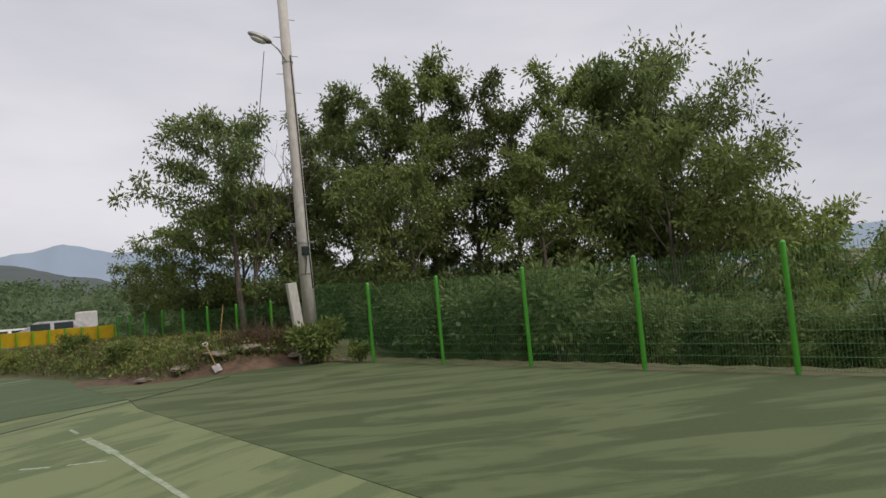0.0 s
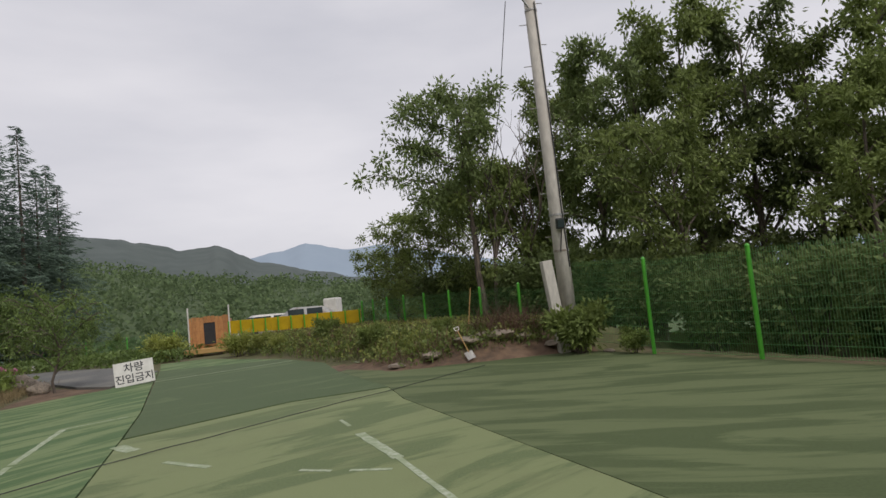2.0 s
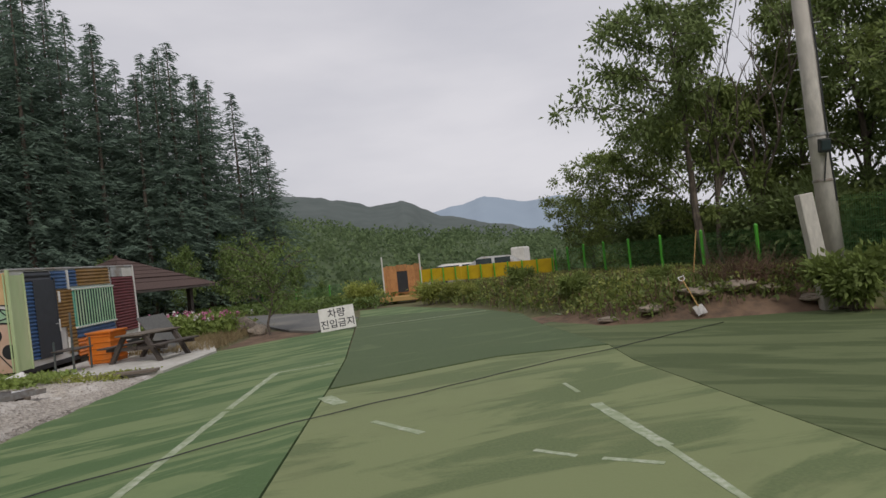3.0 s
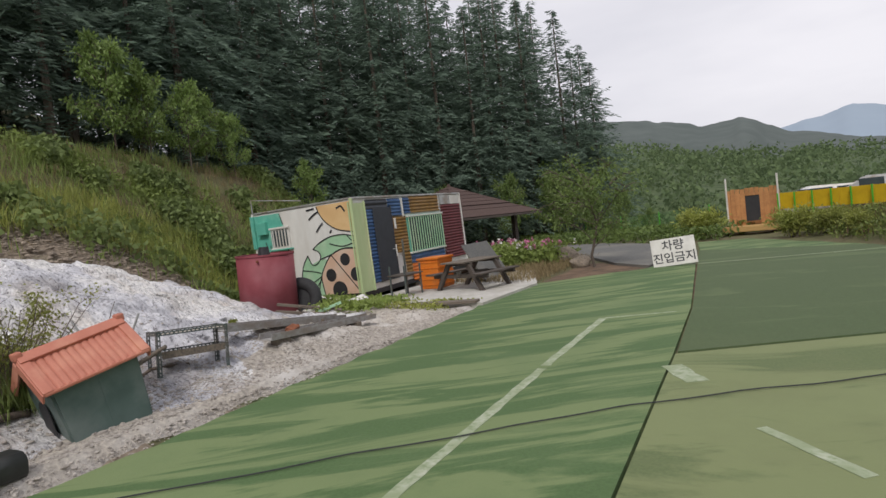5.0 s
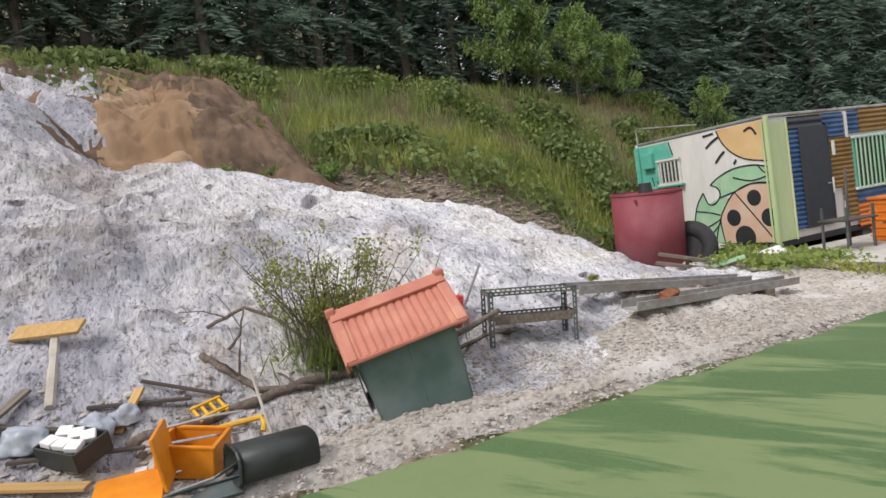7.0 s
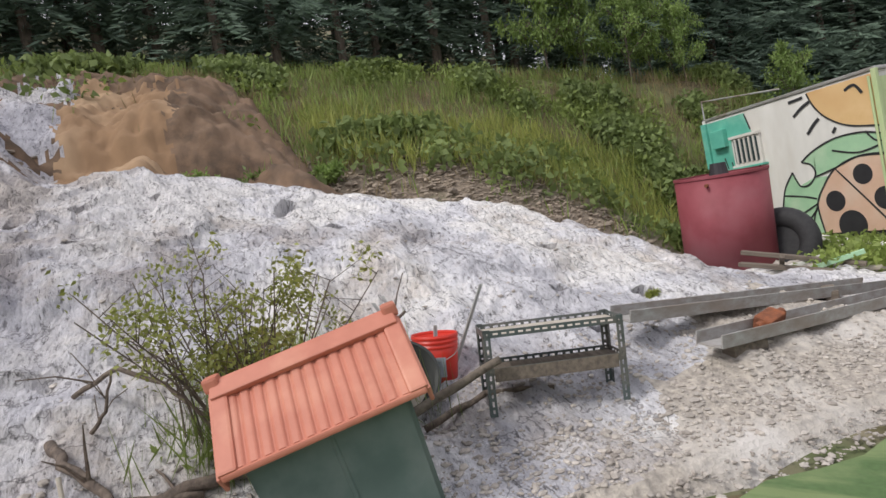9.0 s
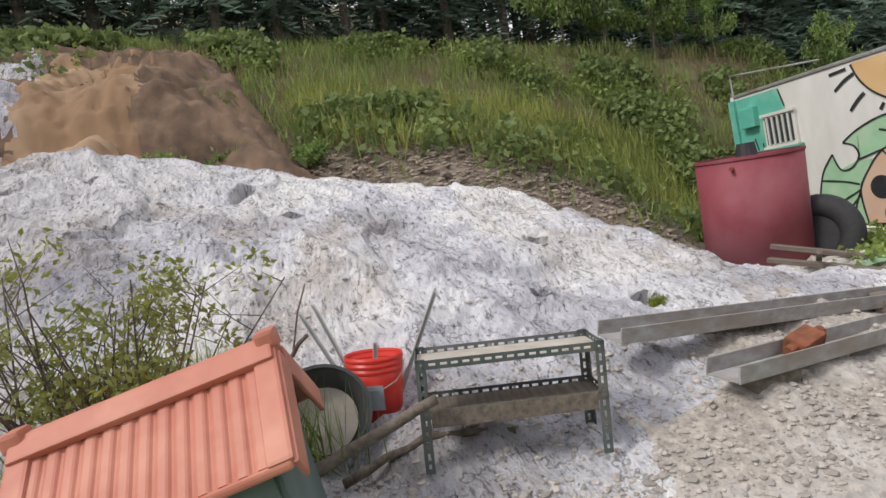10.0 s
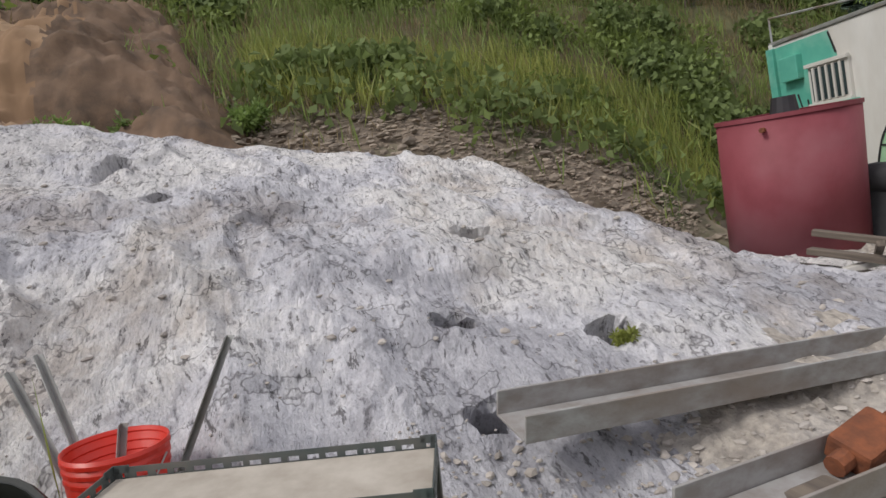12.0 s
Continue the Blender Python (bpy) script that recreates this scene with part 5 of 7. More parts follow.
def sign_board():
    ob = empty("sign_board", pose(-9.35, 20.85, 0.0, -14, -4, 24), "white hand-painted board on the court's edge", "sign")
    board = part("board", box((1.02, 0.035, 0.68), pose(0, 0, 0.36), 0.008), M["sign_white"], ob)
    for x in (-0.42, 0.42):
        part("stay", box((0.04, 0.04, 0.66), pose(x, 0.18, 0.3, 28, 0, 0), 0.005), M["old_wood"], ob)
    for text, z, size in (("\ucc28\ub7c9", 0.42, 0.28), ("\uc9c4\uc785\uae08\uc9c0", 0.12, 0.27)):
        cu = bpy.data.curves.new("lettering", "FONT")
        cu.body, cu.size, cu.align_x, cu.extrude, cu.offset = text, size, "CENTER", 0.002, 0.004
        tmp = bpy.data.objects.new("lettering", cu)
        scene.collection.objects.link(tmp)
        me = bpy.data.meshes.new_from_object(tmp.evaluated_get(bpy.context.evaluated_depsgraph_get()))
        bpy.data.objects.remove(tmp)
        me.materials.clear()
        me.materials.append(M["black_paint"])
        word = new("lettering", me)
        word.parent = board
        word.matrix_local = pose(0, -0.0195, z, 90, 0, 0)


sign_board()


def playhouse():
    ob = empty("playhouse", pose(-10.75, 32.0, land(-10.75, 32.0) + 0.25, 0, 0, 12), "small orange plank playhouse with a dark doorway", "playhouse")
    for i in range(11):
        x = -0.85 + i * 0.17
        if 3 < i < 7:
            part("plank", box((0.155, 0.04, 0.3), pose(x, 0, 1.35), 0.006), M["orange_wood"], ob)
        else:
            part("plank", box((0.155, 0.04, 1.45 + 0.1 * ((i * 3) % 4) / 3), pose(x, 0, 0.72), 0.006), M["orange_wood"], ob)
    # Black panel stands in for the shaded inside behind the opening.
    part("doorway", box((0.5, 0.05, 1.0), pose(0.0, 0.04, 0.7)), M["black_paint"], ob)
    part("back_wall", box((1.85, 0.05, 1.3), pose(0, 1.2, 0.65)), M["orange_wood"], ob)
    for x in (-0.9, 0.9):
        part("side_wall", box((0.05, 1.2, 1.3), pose(x, 0.6, 0.65)), M["orange_wood"], ob)
        part("pole", tube([(x, -0.05, -0.1), (x, -0.05, 1.95)], 0.035, n=8), M["sign_white"], ob)
    part("deck", box((2.1, 1.0, 0.2), pose(0, -0.4, -0.06), 0.01), M["fresh_wood"], ob)


playhouse()


def parked_car(x, y, z, turn, label, paint):
    """A car seen over the fence: body, cabin, windows, wheels."""
    ob = empty("car", pose(x, y, z, 0, 0, turn), label, "car")
    bm = bmesh.new()
    side = [(-2.1, 0.35), (2.1, 0.35), (2.12, 0.75), (1.35, 0.92), (0.75, 1.4), (-0.9, 1.45), (-1.6, 0.98), (-2.1, 0.9)]
    lf = [bm.verts.new((px, -0.82, pz)) for px, pz in side]
    rt = [bm.verts.new((px, 0.82, pz)) for px, pz in side]
    bm.faces.new(lf)
    bm.faces.new(rt[::-1])
    for i in range(len(side)):
        bm.faces.new((lf[i], rt[i], rt[(i + 1) % 8], lf[(i + 1) % 8]))
    bmesh.ops.bevel(bm, geom=bm.edges[:], offset=0.07, segments=2, affect="EDGES")
    part("body", bm, paint, ob, smooth=True)
    for px, w in ((-0.75, 0.85), (0.25, 0.85)):
        part("window", box((w, 1.67, 0.34), pose(px, 0, 1.17), 0.03), M["glass"], ob)
    for px in (-1.3, 1.3):
        for py in (-0.74, 0.74):
            part("wheel", tube([(px, py - 0.1, 0.32), (px, py + 0.1, 0.32)], 0.32, n=18), M["rubber"], ob)


parked_car(-6.9, 37.2, 0.3, 12, "grey car parked beyond the yellow board fence", M["steel"])
parked_car(-8.9, 36.9, 0.1, 30, "white car parked beyond the yellow board fence", M["sign_white"])
cab_ = empty("van", pose(-5.6, 37.5, 0.2, 0, 0, 80), "white van end standing beyond the yellow fence", "van")
part("body", box((1.2, 0.75, 1.75), pose(0, 0, 1.0), 0.08), M["sign_white"], cab_)


# ---- the painted container ----
def corrugated(w, h, pitch=0.1, depth=0.018, upright=False):
    """A sheet in the y-z plane with rounded ribs, facing +x, from the origin."""
    bm = bmesh.new()
    n = max(4, int((h if not upright else w) / pitch) * 6)
    prev = None
    for i in range(n + 1):
        t = i / n
        off = depth * math.sin(t * n / 6 * 2 * math.pi)
        if upright:
            pair = (bm.verts.new((off, t * w, 0)), bm.verts.new((off, t * w, h)))
        else:
            pair = (bm.verts.new((off, 0, t * h)), bm.verts.new((off, w, t * h)))
        if prev:
            bm.faces.new((prev[0], prev[1], pair[1], pair[0]))
        prev = pair
    bmesh.ops.recalc_face_normals(bm, faces=bm.faces[:])
    bmesh.ops.solidify(bm, geom=bm.faces[:], thickness=0.004)
    return bm


def flat_poly(points, y, thick=0.003):
    """A painted shape on the end wall: points are (x, z)."""
    bm = bmesh.new()
    f = [bm.verts.new((x, y, z)) for x, z in points]
    b = [bm.verts.new((x, y + thick, z)) for x, z in points]
    bm.faces.new(f)
    bm.faces.new(b)
    for i in range(len(points)):
        j = (i + 1) % len(points)
        bm.faces.new((f[i], f[j], b[j], b[i]))
    bmesh.ops.triangulate(bm, faces=[q for q in bm.faces if len(q.verts) > 4])
    bmesh.ops.recalc_face_normals(bm, faces=bm.faces[:])
    return bm


def curve_pts(points, n=6):
    """A smooth line through points."""
    out = []
    p = [points[0]] + list(points) + [points[-1]]
    for i in range(1, len(p) - 2):
        for k in range(n):
            t = k / n
            out.append(tuple(0.5 * (2 * p[i][c] + (p[i + 1][c] - p[i - 1][c]) * t + (2 * p[i - 1][c] - 5 * p[i][c] + 4 * p[i + 1][c] - p[i + 2][c]) * t * t + (3 * p[i][c] - p[i - 1][c] - 3 * p[i + 1][c] + p[i + 2][c]) * t ** 3) for c in (0, 1)))
    return out + [tuple(points[-1])]


def ribbon(points, width, y):
    pts = [Vector(p) for p in curve_pts(points)]
    up, dn = [], []
    for i, p in enumerate(pts):
        d = (pts[min(i + 1, len(pts) - 1)] - pts[max(0, i - 1)]).normalized()
        s = Vector((-d.y, d.x)) * width / 2 * (1 + 0.25 * noise.noise((p.x * 6, p.y * 6, 0)))
        up.append(p + s)
        dn.append(p - s)
    bm = bmesh.new()
    a = [(bm.verts.new((p.x, y, p.y)), bm.verts.new((p.x, y + 0.002, p.y))) for p in up]
    b = [(bm.verts.new((p.x, y, p.y)), bm.verts.new((p.x, y + 0.002, p.y))) for p in dn]
    for i in range(len(up) - 1):
        bm.faces.new((a[i][0], a[i + 1][0], b[i + 1][0], b[i][0]))
        bm.faces.new((a[i][0], a[i][1], a[i + 1][1], a[i + 1][0]))
        bm.faces.new((b[i][0], b[i + 1][0], b[i + 1][1], b[i][1]))
    bmesh.ops.recalc_face_normals(bm, faces=bm.faces[:])
    return bm


def disc(cx, cz, r, y, clip=-0.03, low=0.16):
    return flat_poly([(min(clip, cx + r * math.cos(a * math.pi / 16)), max(low, cz + r * math.sin(a * math.pi / 16) * 1.04)) for a in range(32)], y)


def container():
    L, W, H, B = 3.2, 5.75, 2.47, 0.14
    c = empty("container", pose(-14.65, 15.42, 0.0, 0.9, -1.2, 15.3), "old cabin container with a ladybird mural and patched coloured panels", "container")
    part("shell", box((L - 0.02, W - 0.02, H - B - 0.06), pose(-L / 2, W / 2, (H + B) / 2)), M["white_paint"], c)
    part("roof", box((L + 0.06, W + 0.06, 0.05), pose(-L / 2, W / 2, H), 0.012), M["steel"], c)
    part("floor_frame", box((L, W, 0.12), pose(-L / 2, W / 2, B), 0.01), M["black_paint"], c)
    for x in (-0.3, -L + 0.3):
        for y in (0.3, 2.8, 5.3):
            part("block", box((0.36, 0.36, 0.34), pose(x, y, -0.05), 0.015), M["concrete"], c)
    for x, y in ((-0.0, 0.0), (-L, 0.0), (0.0, W)):
        part("corner_post", box((0.07, 0.07, H - B), pose(x, y, (H + B) / 2), 0.01), M["lime"] if y == 0 and x == 0 else M["white_paint"], c)
    # end wall with the mural: ground of white, then shapes, then black lines
    part("end_wall", box((L - 0.08, 0.012, H - B - 0.12), pose(-L / 2, -0.004, (H + B) / 2 + 0.01)), M["white_paint"], c)
    y1, y2, y3, y4 = -0.0135, -0.0165, -0.0195, -0.023
    part("painted_patch", flat_poly([(-3.15, 2.4), (-2.27, 2.4)] + curve_pts([(-2.27, 2.38), (-2.19, 2.1), (-2.1, 1.52), (-2.2, 0.98)]) + [(-3.15, 0.95)], y1), M["teal"], c, "teal patch")
    part("painted_sun", flat_poly([(-0.03, 2.41), (-1.05, 2.41)] + curve_pts([(-1.05, 2.4), (-0.95, 2.16), (-0.76, 1.94), (-0.46, 1.77), (-0.03, 1.68)]), y1), M["cream"], c, "cream sun")
    leaf1 = [(-1.33, 1.37), (-1.1, 1.51), (-0.73, 1.63), (-0.32, 1.64), (-0.03, 1.57), (-0.03, 1.29), (-0.39, 1.31), (-0.79, 1.19), (-1.14, 1.1), (-1.1, 1.25)]
    leaf2 = [(-1.52, 1.23), (-1.73, 0.93), (-1.87, 0.35), (-1.86, 0.2), (-1.1, 0.2), (-1.19, 0.53), (-1.12, 0.82), (-0.94, 1.09), (-1.17, 1.09), (-1.42, 1.0)]
    part("painted_leaf", flat_poly(leaf1, y1), M["mint"], c)
    part("painted_leaf", flat_poly(leaf2, y1), M["mint"], c)
    bug = [(-1.12, 0.2), (-1.17, 0.66), (-1.01, 0.95), (-0.79, 1.18), (-0.45, 1.3), (-0.03, 1.28), (-0.03, 0.2)]
    part("painted_beetle", flat_poly(bug, y2), M["pink"], c, "pale pink beetle body")
    for cx, cz, r in ((-0.39, 1.04, 0.145), (-0.87, 0.69, 0.155), (-0.66, 0.3, 0.22), (-0.12, 0.66, 0.16)):
        part("painted_spot", disc(cx, cz, r, y3), M["black_paint"], c)
    LINES = [[(-1.05, 2.4), (-0.95, 2.16), (-0.76, 1.94), (-0.46, 1.77), (-0.03, 1.68)], leaf1[:5], [(-0.03, 1.29), (-0.39, 1.31), (-0.79, 1.19), (-1.14, 1.1)],
             [(-1.33, 1.37), (-1.17, 1.3), (-1.12, 1.15), (-1.25, 1.0), (-1.42, 1.0), (-1.52, 1.23)], leaf2[:4], bug[:6], [(-0.79, 1.18), (-0.45, 0.75), (-0.1, 0.3)],
             [(-1.75, 0.87), (-1.4, 0.82), (-1.17, 0.76)], [(-1.85, 0.42), (-1.45, 0.55), (-1.17, 0.68)], [(-1.7, 0.22), (-1.4, 0.4), (-1.17, 0.62)], [(-1.33, 0.24), (-1.25, 0.5), (-1.17, 0.66)],
             [(-0.79, 1.46), (-0.4, 1.36), (-0.05, 1.42)], [(-0.25, 1.64), (-0.14, 1.5), (-0.04, 1.46)],
             [(-2.27, 2.38), (-2.19, 2.1)], [(-2.12, 1.5), (-2.1, 1.2), (-2.2, 0.98)], [(-2.85, 1.7), (-2.8, 1.5)], [(-2.7, 1.6), (-2.68, 1.4)], [(-2.95, 1.55), (-2.92, 1.42)]]
    for line in LINES:
        part("painted_line", ribbon(line, 0.026, y4), M["black_paint"], c)
    for line in ([(-1.38, 2.34), (-1.12, 2.36)], [(-1.33, 2.1), (-1.18, 2.2), (-1.02, 2.27)], [(-1.14, 1.78), (-1.02, 1.9), (-0.91, 1.98)], [(-0.73, 1.71), (-0.67, 1.79)], [(-0.45, 2.28), (-0.3, 2.32), (-0.2, 2.18)]):
        part("painted_line", ribbon(line, 0.045, y4), M["black_paint"], c)
    win = part("window", box((0.6, 0.07, 0.52), pose(-2.3, -0.03, 1.76), 0.012), M["white_paint"], c, "small barred window with a white frame")
    part("pane", box((0.5, 0.02, 0.42), pose(-2.3, -0.066, 1.76)), M["glass"], win)
    for i in range(5):
        part("bar", box((0.03, 0.025, 0.44), pose(-2.5 + i * 0.1, -0.085, 1.76), 0.004), M["white_paint"], win)
    for z in (1.5, 2.02):
        part("frame_rail", box((0.64, 0.06, 0.05), pose(-2.3, -0.075, z), 0.006), M["white_paint"], win)
    part("sill", box((0.72, 0.12, 0.035), pose(-2.3, -0.07, 1.47), 0.006), M["teal"], win)
    part("vent_box", box((0.3, 0.12, 0.33), pose(-2.86, -0.06, 2.06), 0.015), M["teal"], c)
    part("side_duct", box((0.12, 0.1, 0.85), pose(-3.2, -0.02, 1.98), 0.012), M["teal"], c)
    part("roof_rail", tube([(-3.3, 0.1, 2.42), (-3.3, 0.1, 2.85), (-1.6, 0.1, 2.62)], 0.015, n=6), M["steel"], c)
    part("drain_pipe", tube([(-0.06, -0.05, 2.38), (-0.06, -0.05, 0.2)], 0.018, n=8), M["lime"], c)
    # long side
    def sheet(name, y, w, z, h, material, label="", x=0.02, upright=False, pitch=0.085):
        ob = part(name, corrugated(w, h, pitch, 0.014, upright), material, c, label)
        ob.location = (x, y, z)
        return ob
    part("wall_strip", box((0.014, 0.42, 2.15), pose(0.008, 0.25, 1.27)), M["lime"], c, "pale lime wall strip")
    part("trim", box((0.04, 0.035, 2.2), pose(0.02, 0.49, 1.28), 0.006), M["lime"], c)
    sheet("panel", 0.52, 0.27, 0.35, 1.85, M["blue"], "blue corrugated panel")
    sheet("panel", 0.54, 0.95, 2.17, 0.24, M["slate"], "dark slate panel above the door")
    door = part("door", box((0.05, 0.8, 1.85), pose(0.02, 1.18, 1.26), 0.008), M["slate"], c, "dark slate-blue door")
    part("door_frame", box((0.06, 0.05, 1.9), pose(0.022, 1.6, 1.28), 0.006), M["slate"], c)
    part("handle", tube([(0.05, 1.5, 1.1), (0.09, 1.5, 1.1), (0.09, 1.4, 1.1)], 0.011, n=6), M["chrome"], door)
    sheet("panel", 1.52, 0.62, 1.95, 0.46, M["blue"], "blue corrugated panel")
    sheet("panel", 1.64, 0.68, 0.98, 0.95, M["ochre"], "ochre corrugated panel")
    sheet("panel", 1.95, 0.4, 0.3, 0.66, M["ochre"], "ochre corrugated panel")
    part("trim", box((0.035, 0.06, 0.5), pose(0.03, 2.2, 2.16), 0.006), M["white_paint"], c)
    part("trim", box((0.035, 0.06, 0.28), pose(0.045, 1.73, 1.75), 0.006), M["white_paint"], c)
    part("trim", box((0.035, 0.05, 0.3), pose(0.045, 1.62, 1.05), 0.006), M["white_paint"], c)
    part("trim", box((0.035, 0.05, 0.3), pose(0.045, 1.95, 0.55), 0.006), M["white_paint"], c)
    sheet("panel", 2.26, 0.34, 1.98, 0.44, M["blue"], "blue corrugated panel")
    sheet("panel", 2.62, 1.64, 1.98, 0.46, M["ochre"], "ochre corrugated panel")
    big = part("window", box((0.05, 2.02, 1.06), pose(0.01, 3.34, 1.4), 0.01), M["teal"], c, "wide window behind pale upright bars")
    part("pane", box((0.02, 1.86, 0.92), pose(0.034, 3.34, 1.4)), M["glass"], big)
    for i in range(15):
        part("bar", box((0.025, 0.022, 1.04), pose(0.066, 2.4 + i * 0.134, 1.4), 0.004), M["mint"], big)
    for z in (0.9, 1.9):
        part("frame_rail", box((0.05, 2.06, 0.045), pose(0.05, 3.34, z), 0.006), M["white_paint"], big)
    sheet("panel", 2.35, 1.95, 0.62, 0.24, M["blue"], "blue corrugated panel")
    sheet("panel", 2.35, 1.75, 0.15, 0.46, M["burnt_orange"], "orange corrugated panel")
    sheet("panel", 4.38, 1.3, 0.5, 1.66, M["crimson"], "crimson corrugated panel")
    part("patch", box((0.02, 0.62, 0.28), pose(0.015, 4.7, 2.3)), M["steel"], c)
    part("patch", box((0.02, 0.6, 0.26), pose(0.015, 5.35, 2.28)), M["white_paint"], c)
    part("trim", box((0.05, 0.05, 2.2), pose(0.02, 5.72, 1.3), 0.006), M["white_paint"], c)


container()


def low_crate():
    ob = empty("planter_crate", pose(-14.0, 17.3, 0.05, 0, 0, 15.3), "orange plastic crate stack against the container", "crate")
    part("body", box((0.55, 0.8, 0.74), pose(0, 0, 0.37), 0.03), M["burnt_orange"], ob)
    for i in range(5):
        part("rib", box((0.58, 0.83, 0.025), pose(0, 0, 0.1 + i * 0.14), 0.006), M["burnt_orange"], ob)
    part("rim", box((0.62, 0.86, 0.05), pose(0, 0, 0.75), 0.012), M["burnt_orange"], ob)


low_crate()
lean = empty("sheet_board", pose(-13.3, 18.9, 0.05, 0, -32, 15.3), "grey sheet board leaning against the container", "board")
part("sheet", box((0.03, 1.6, 1.15), pose(0, 0, 0.57), 0.005), M["asphalt"], lean)
frame_ = empty("metal_stand", pose(-13.75, 16.0, 0.05, 0, 0, 15.3), "thin dark metal stand by the container door", "stand")
for x in (-0.2, 0.2):
    for y in (-0.35, 0.35):
        part("leg", box((0.035, 0.035, 0.72), pose(x, y, 0.36), 0.004), M["angle"], frame_)
part("top", box((0.5, 0.8, 0.03), pose(0, 0, 0.5), 0.006), M["dark_wood"], frame_)
part("back_bar", box((0.03, 0.05, 1.25), pose(-0.2, 0.35, 0.7), 0.004), M["angle"], frame_)


def picnic_table():
    t = empty("picnic_table", pose(-12.7, 17.2, 0.05, 0, 0, 92) @ Matrix.Diagonal((1, 1, 0.88, 1)), "dark weathered wooden picnic table with attached benches", "picnic table")
    for i in range(4):
        part("plank", box((1.45, 0.17, 0.04), pose(0, -0.27 + i * 0.18, 0.74), 0.008), M["old_wood"], t)
    for s in (-1, 1):
        for k in (0, 1):
            part("bench_plank", box((1.5, 0.14, 0.04), pose(0, s * (0.62 + 0.15 * k), 0.44), 0.008), M["dark_wood"], t)
    for x in (-0.52, 0.52):
        for s in (-1, 1):
            part("leg", box((0.09, 0.1, 0.86), pose(x, s * 0.46, 0.36, s * 28, 0, 0), 0.008), M["dark_wood"], t)
        part("bench_support", box((0.08, 1.6, 0.1), pose(x + 0.05, 0, 0.37), 0.008), M["dark_wood"], t)
        part("top_support", box((0.08, 0.72, 0.08), pose(x + 0.05, 0, 0.68), 0.008), M["dark_wood"], t)
    part("brace", box((1.1, 0.08, 0.08), pose(0, 0, 0.4), 0.008), M["dark_wood"], t)


picnic_table()


def pavilion():
    p = empty("pavilion", pose(-22.0, 26.8, land(-22.0, 26.8) - 0.2, 0, 0, 42 + 45), "open wooden pavilion with a brown shingled hip roof", "pavilion")
    R, ev, top = 2.9, 1.95, 3.5
    for i in range(4):
        a0, a1 = math.pi / 4 + i * math.pi / 2, math.pi / 4 + (i + 1) * math.pi / 2
        A, Bv = Vector((math.cos(a0), math.sin(a0), 0)) * R * 1.414, Vector((math.cos(a1), math.sin(a1), 0)) * R * 1.414
        for r in range(9):
            t0, t1 = r / 9, (r + 1.15) / 9
            bm = bmesh.new()
            q = []
            for t, lift in ((t0, 0.05), (min(1, t1), 0.025)):
                for e in (A, Bv):
                    v = e * (1 - t) + Vector((0, 0, ev + (top - ev) * t + lift))
                    q.append(bm.verts.new(v))
            bm.faces.new((q[0], q[1], q[3], q[2]))
            bmesh.ops.recalc_face_normals(bm, faces=bm.faces[:])
            bmesh.ops.solidify(bm, geom=bm.faces[:], thickness=0.03)
            part("shingle_course", bm, M["shingle"], p)
        part("eave_board", tube([A + Vector((0, 0, ev)), Bv + Vector((0, 0, ev))], 0.06, n=4), M["dark_wood"], p)
    for x in (-2.0, 2.0):
        for y in (-2.0, 2.0):
            part("post", box((0.2, 0.2, ev + 0.3), pose(x, y, (ev + 0.3) / 2), 0.015), M["dark_wood"], p)
    for s in (-2.0, 2.0):
        for z in (0.45, 0.8):
            part("rail", box((3.9, 0.07, 0.09), pose(0, s, z), 0.008), M["dark_wood"], p)
            part("rail", box((0.07, 3.9, 0.09), pose(s, 0, z), 0.008), M["dark_wood"], p)
    part("deck", box((4.6, 4.6, 0.18), pose(0, 0, 0.1), 0.01), M["old_wood"], p)
    part("finial", tube([(0, 0, top), (0, 0, top + 0.15)], 0.12, 0.05, 8), M["shingle"], p)


pavilion()


def flower_bed():
    gen = np.random.default_rng(17)
    leaves, pinks, whites = [], [], []
    for _ in range(2600):
        t = gen.random()
        x, y = -13.7 - 3.8 * t + gen.normal() * 0.25, 22.3 + 1.6 * t + gen.normal() * 0.45
        h = 0.75 * gen.random()
        leaves.append((x, y, land(x, y) + h))
        if gen.random() < 0.02:
            (pinks if gen.random() < 0.7 else whites).append((x, y, land(x, y) + 0.6 + 0.25 * gen.random()))
    tagged(cards("flower_bed", leaves, 0.17, 0.09, M["weed"], seed=1), "leafy flower bed beside the lane", "flower bed", kind="stuff")
    p = [np.array(q) + gen.normal(size=3) * 0.03 for q in pinks for _ in range(5)]
    w = [np.array(q) + gen.normal(size=3) * 0.03 for q in whites for _ in range(5)]
    tagged(cards("blossoms", p, 0.1, 0.08, M["petal_pink"], seed=2), "pink blossoms in the flower bed", "flowers", kind="stuff")
    tagged(cards("blossoms", w, 0.1, 0.08, M["petal_white"], seed=3), "white blossoms in the flower bed", "flowers", kind="stuff")


flower_bed()


# ---- the far town ----
def town_house(x, y, z, w, d, h, roof, turn):
    ob = empty("house", pose(x, y, z, 0, 0, turn), "low pale building in the distant valley", "building", "valley buildings")
    wall = part("wall", box((w, d, h), pose(0, 0, h / 2)), M["town_wall"], ob)
    part("roof", box((w * 1.06, d * 1.06, h * 0.16), pose(0, 0, h * 1.06), 0.2), M[roof], ob)
    for i in range(4):
        part("window", box((w * 0.14, 0.2, h * 0.3), pose(w * (-0.36 + i * 0.24), -d / 2, h * 0.55)), M["glass"], wall)


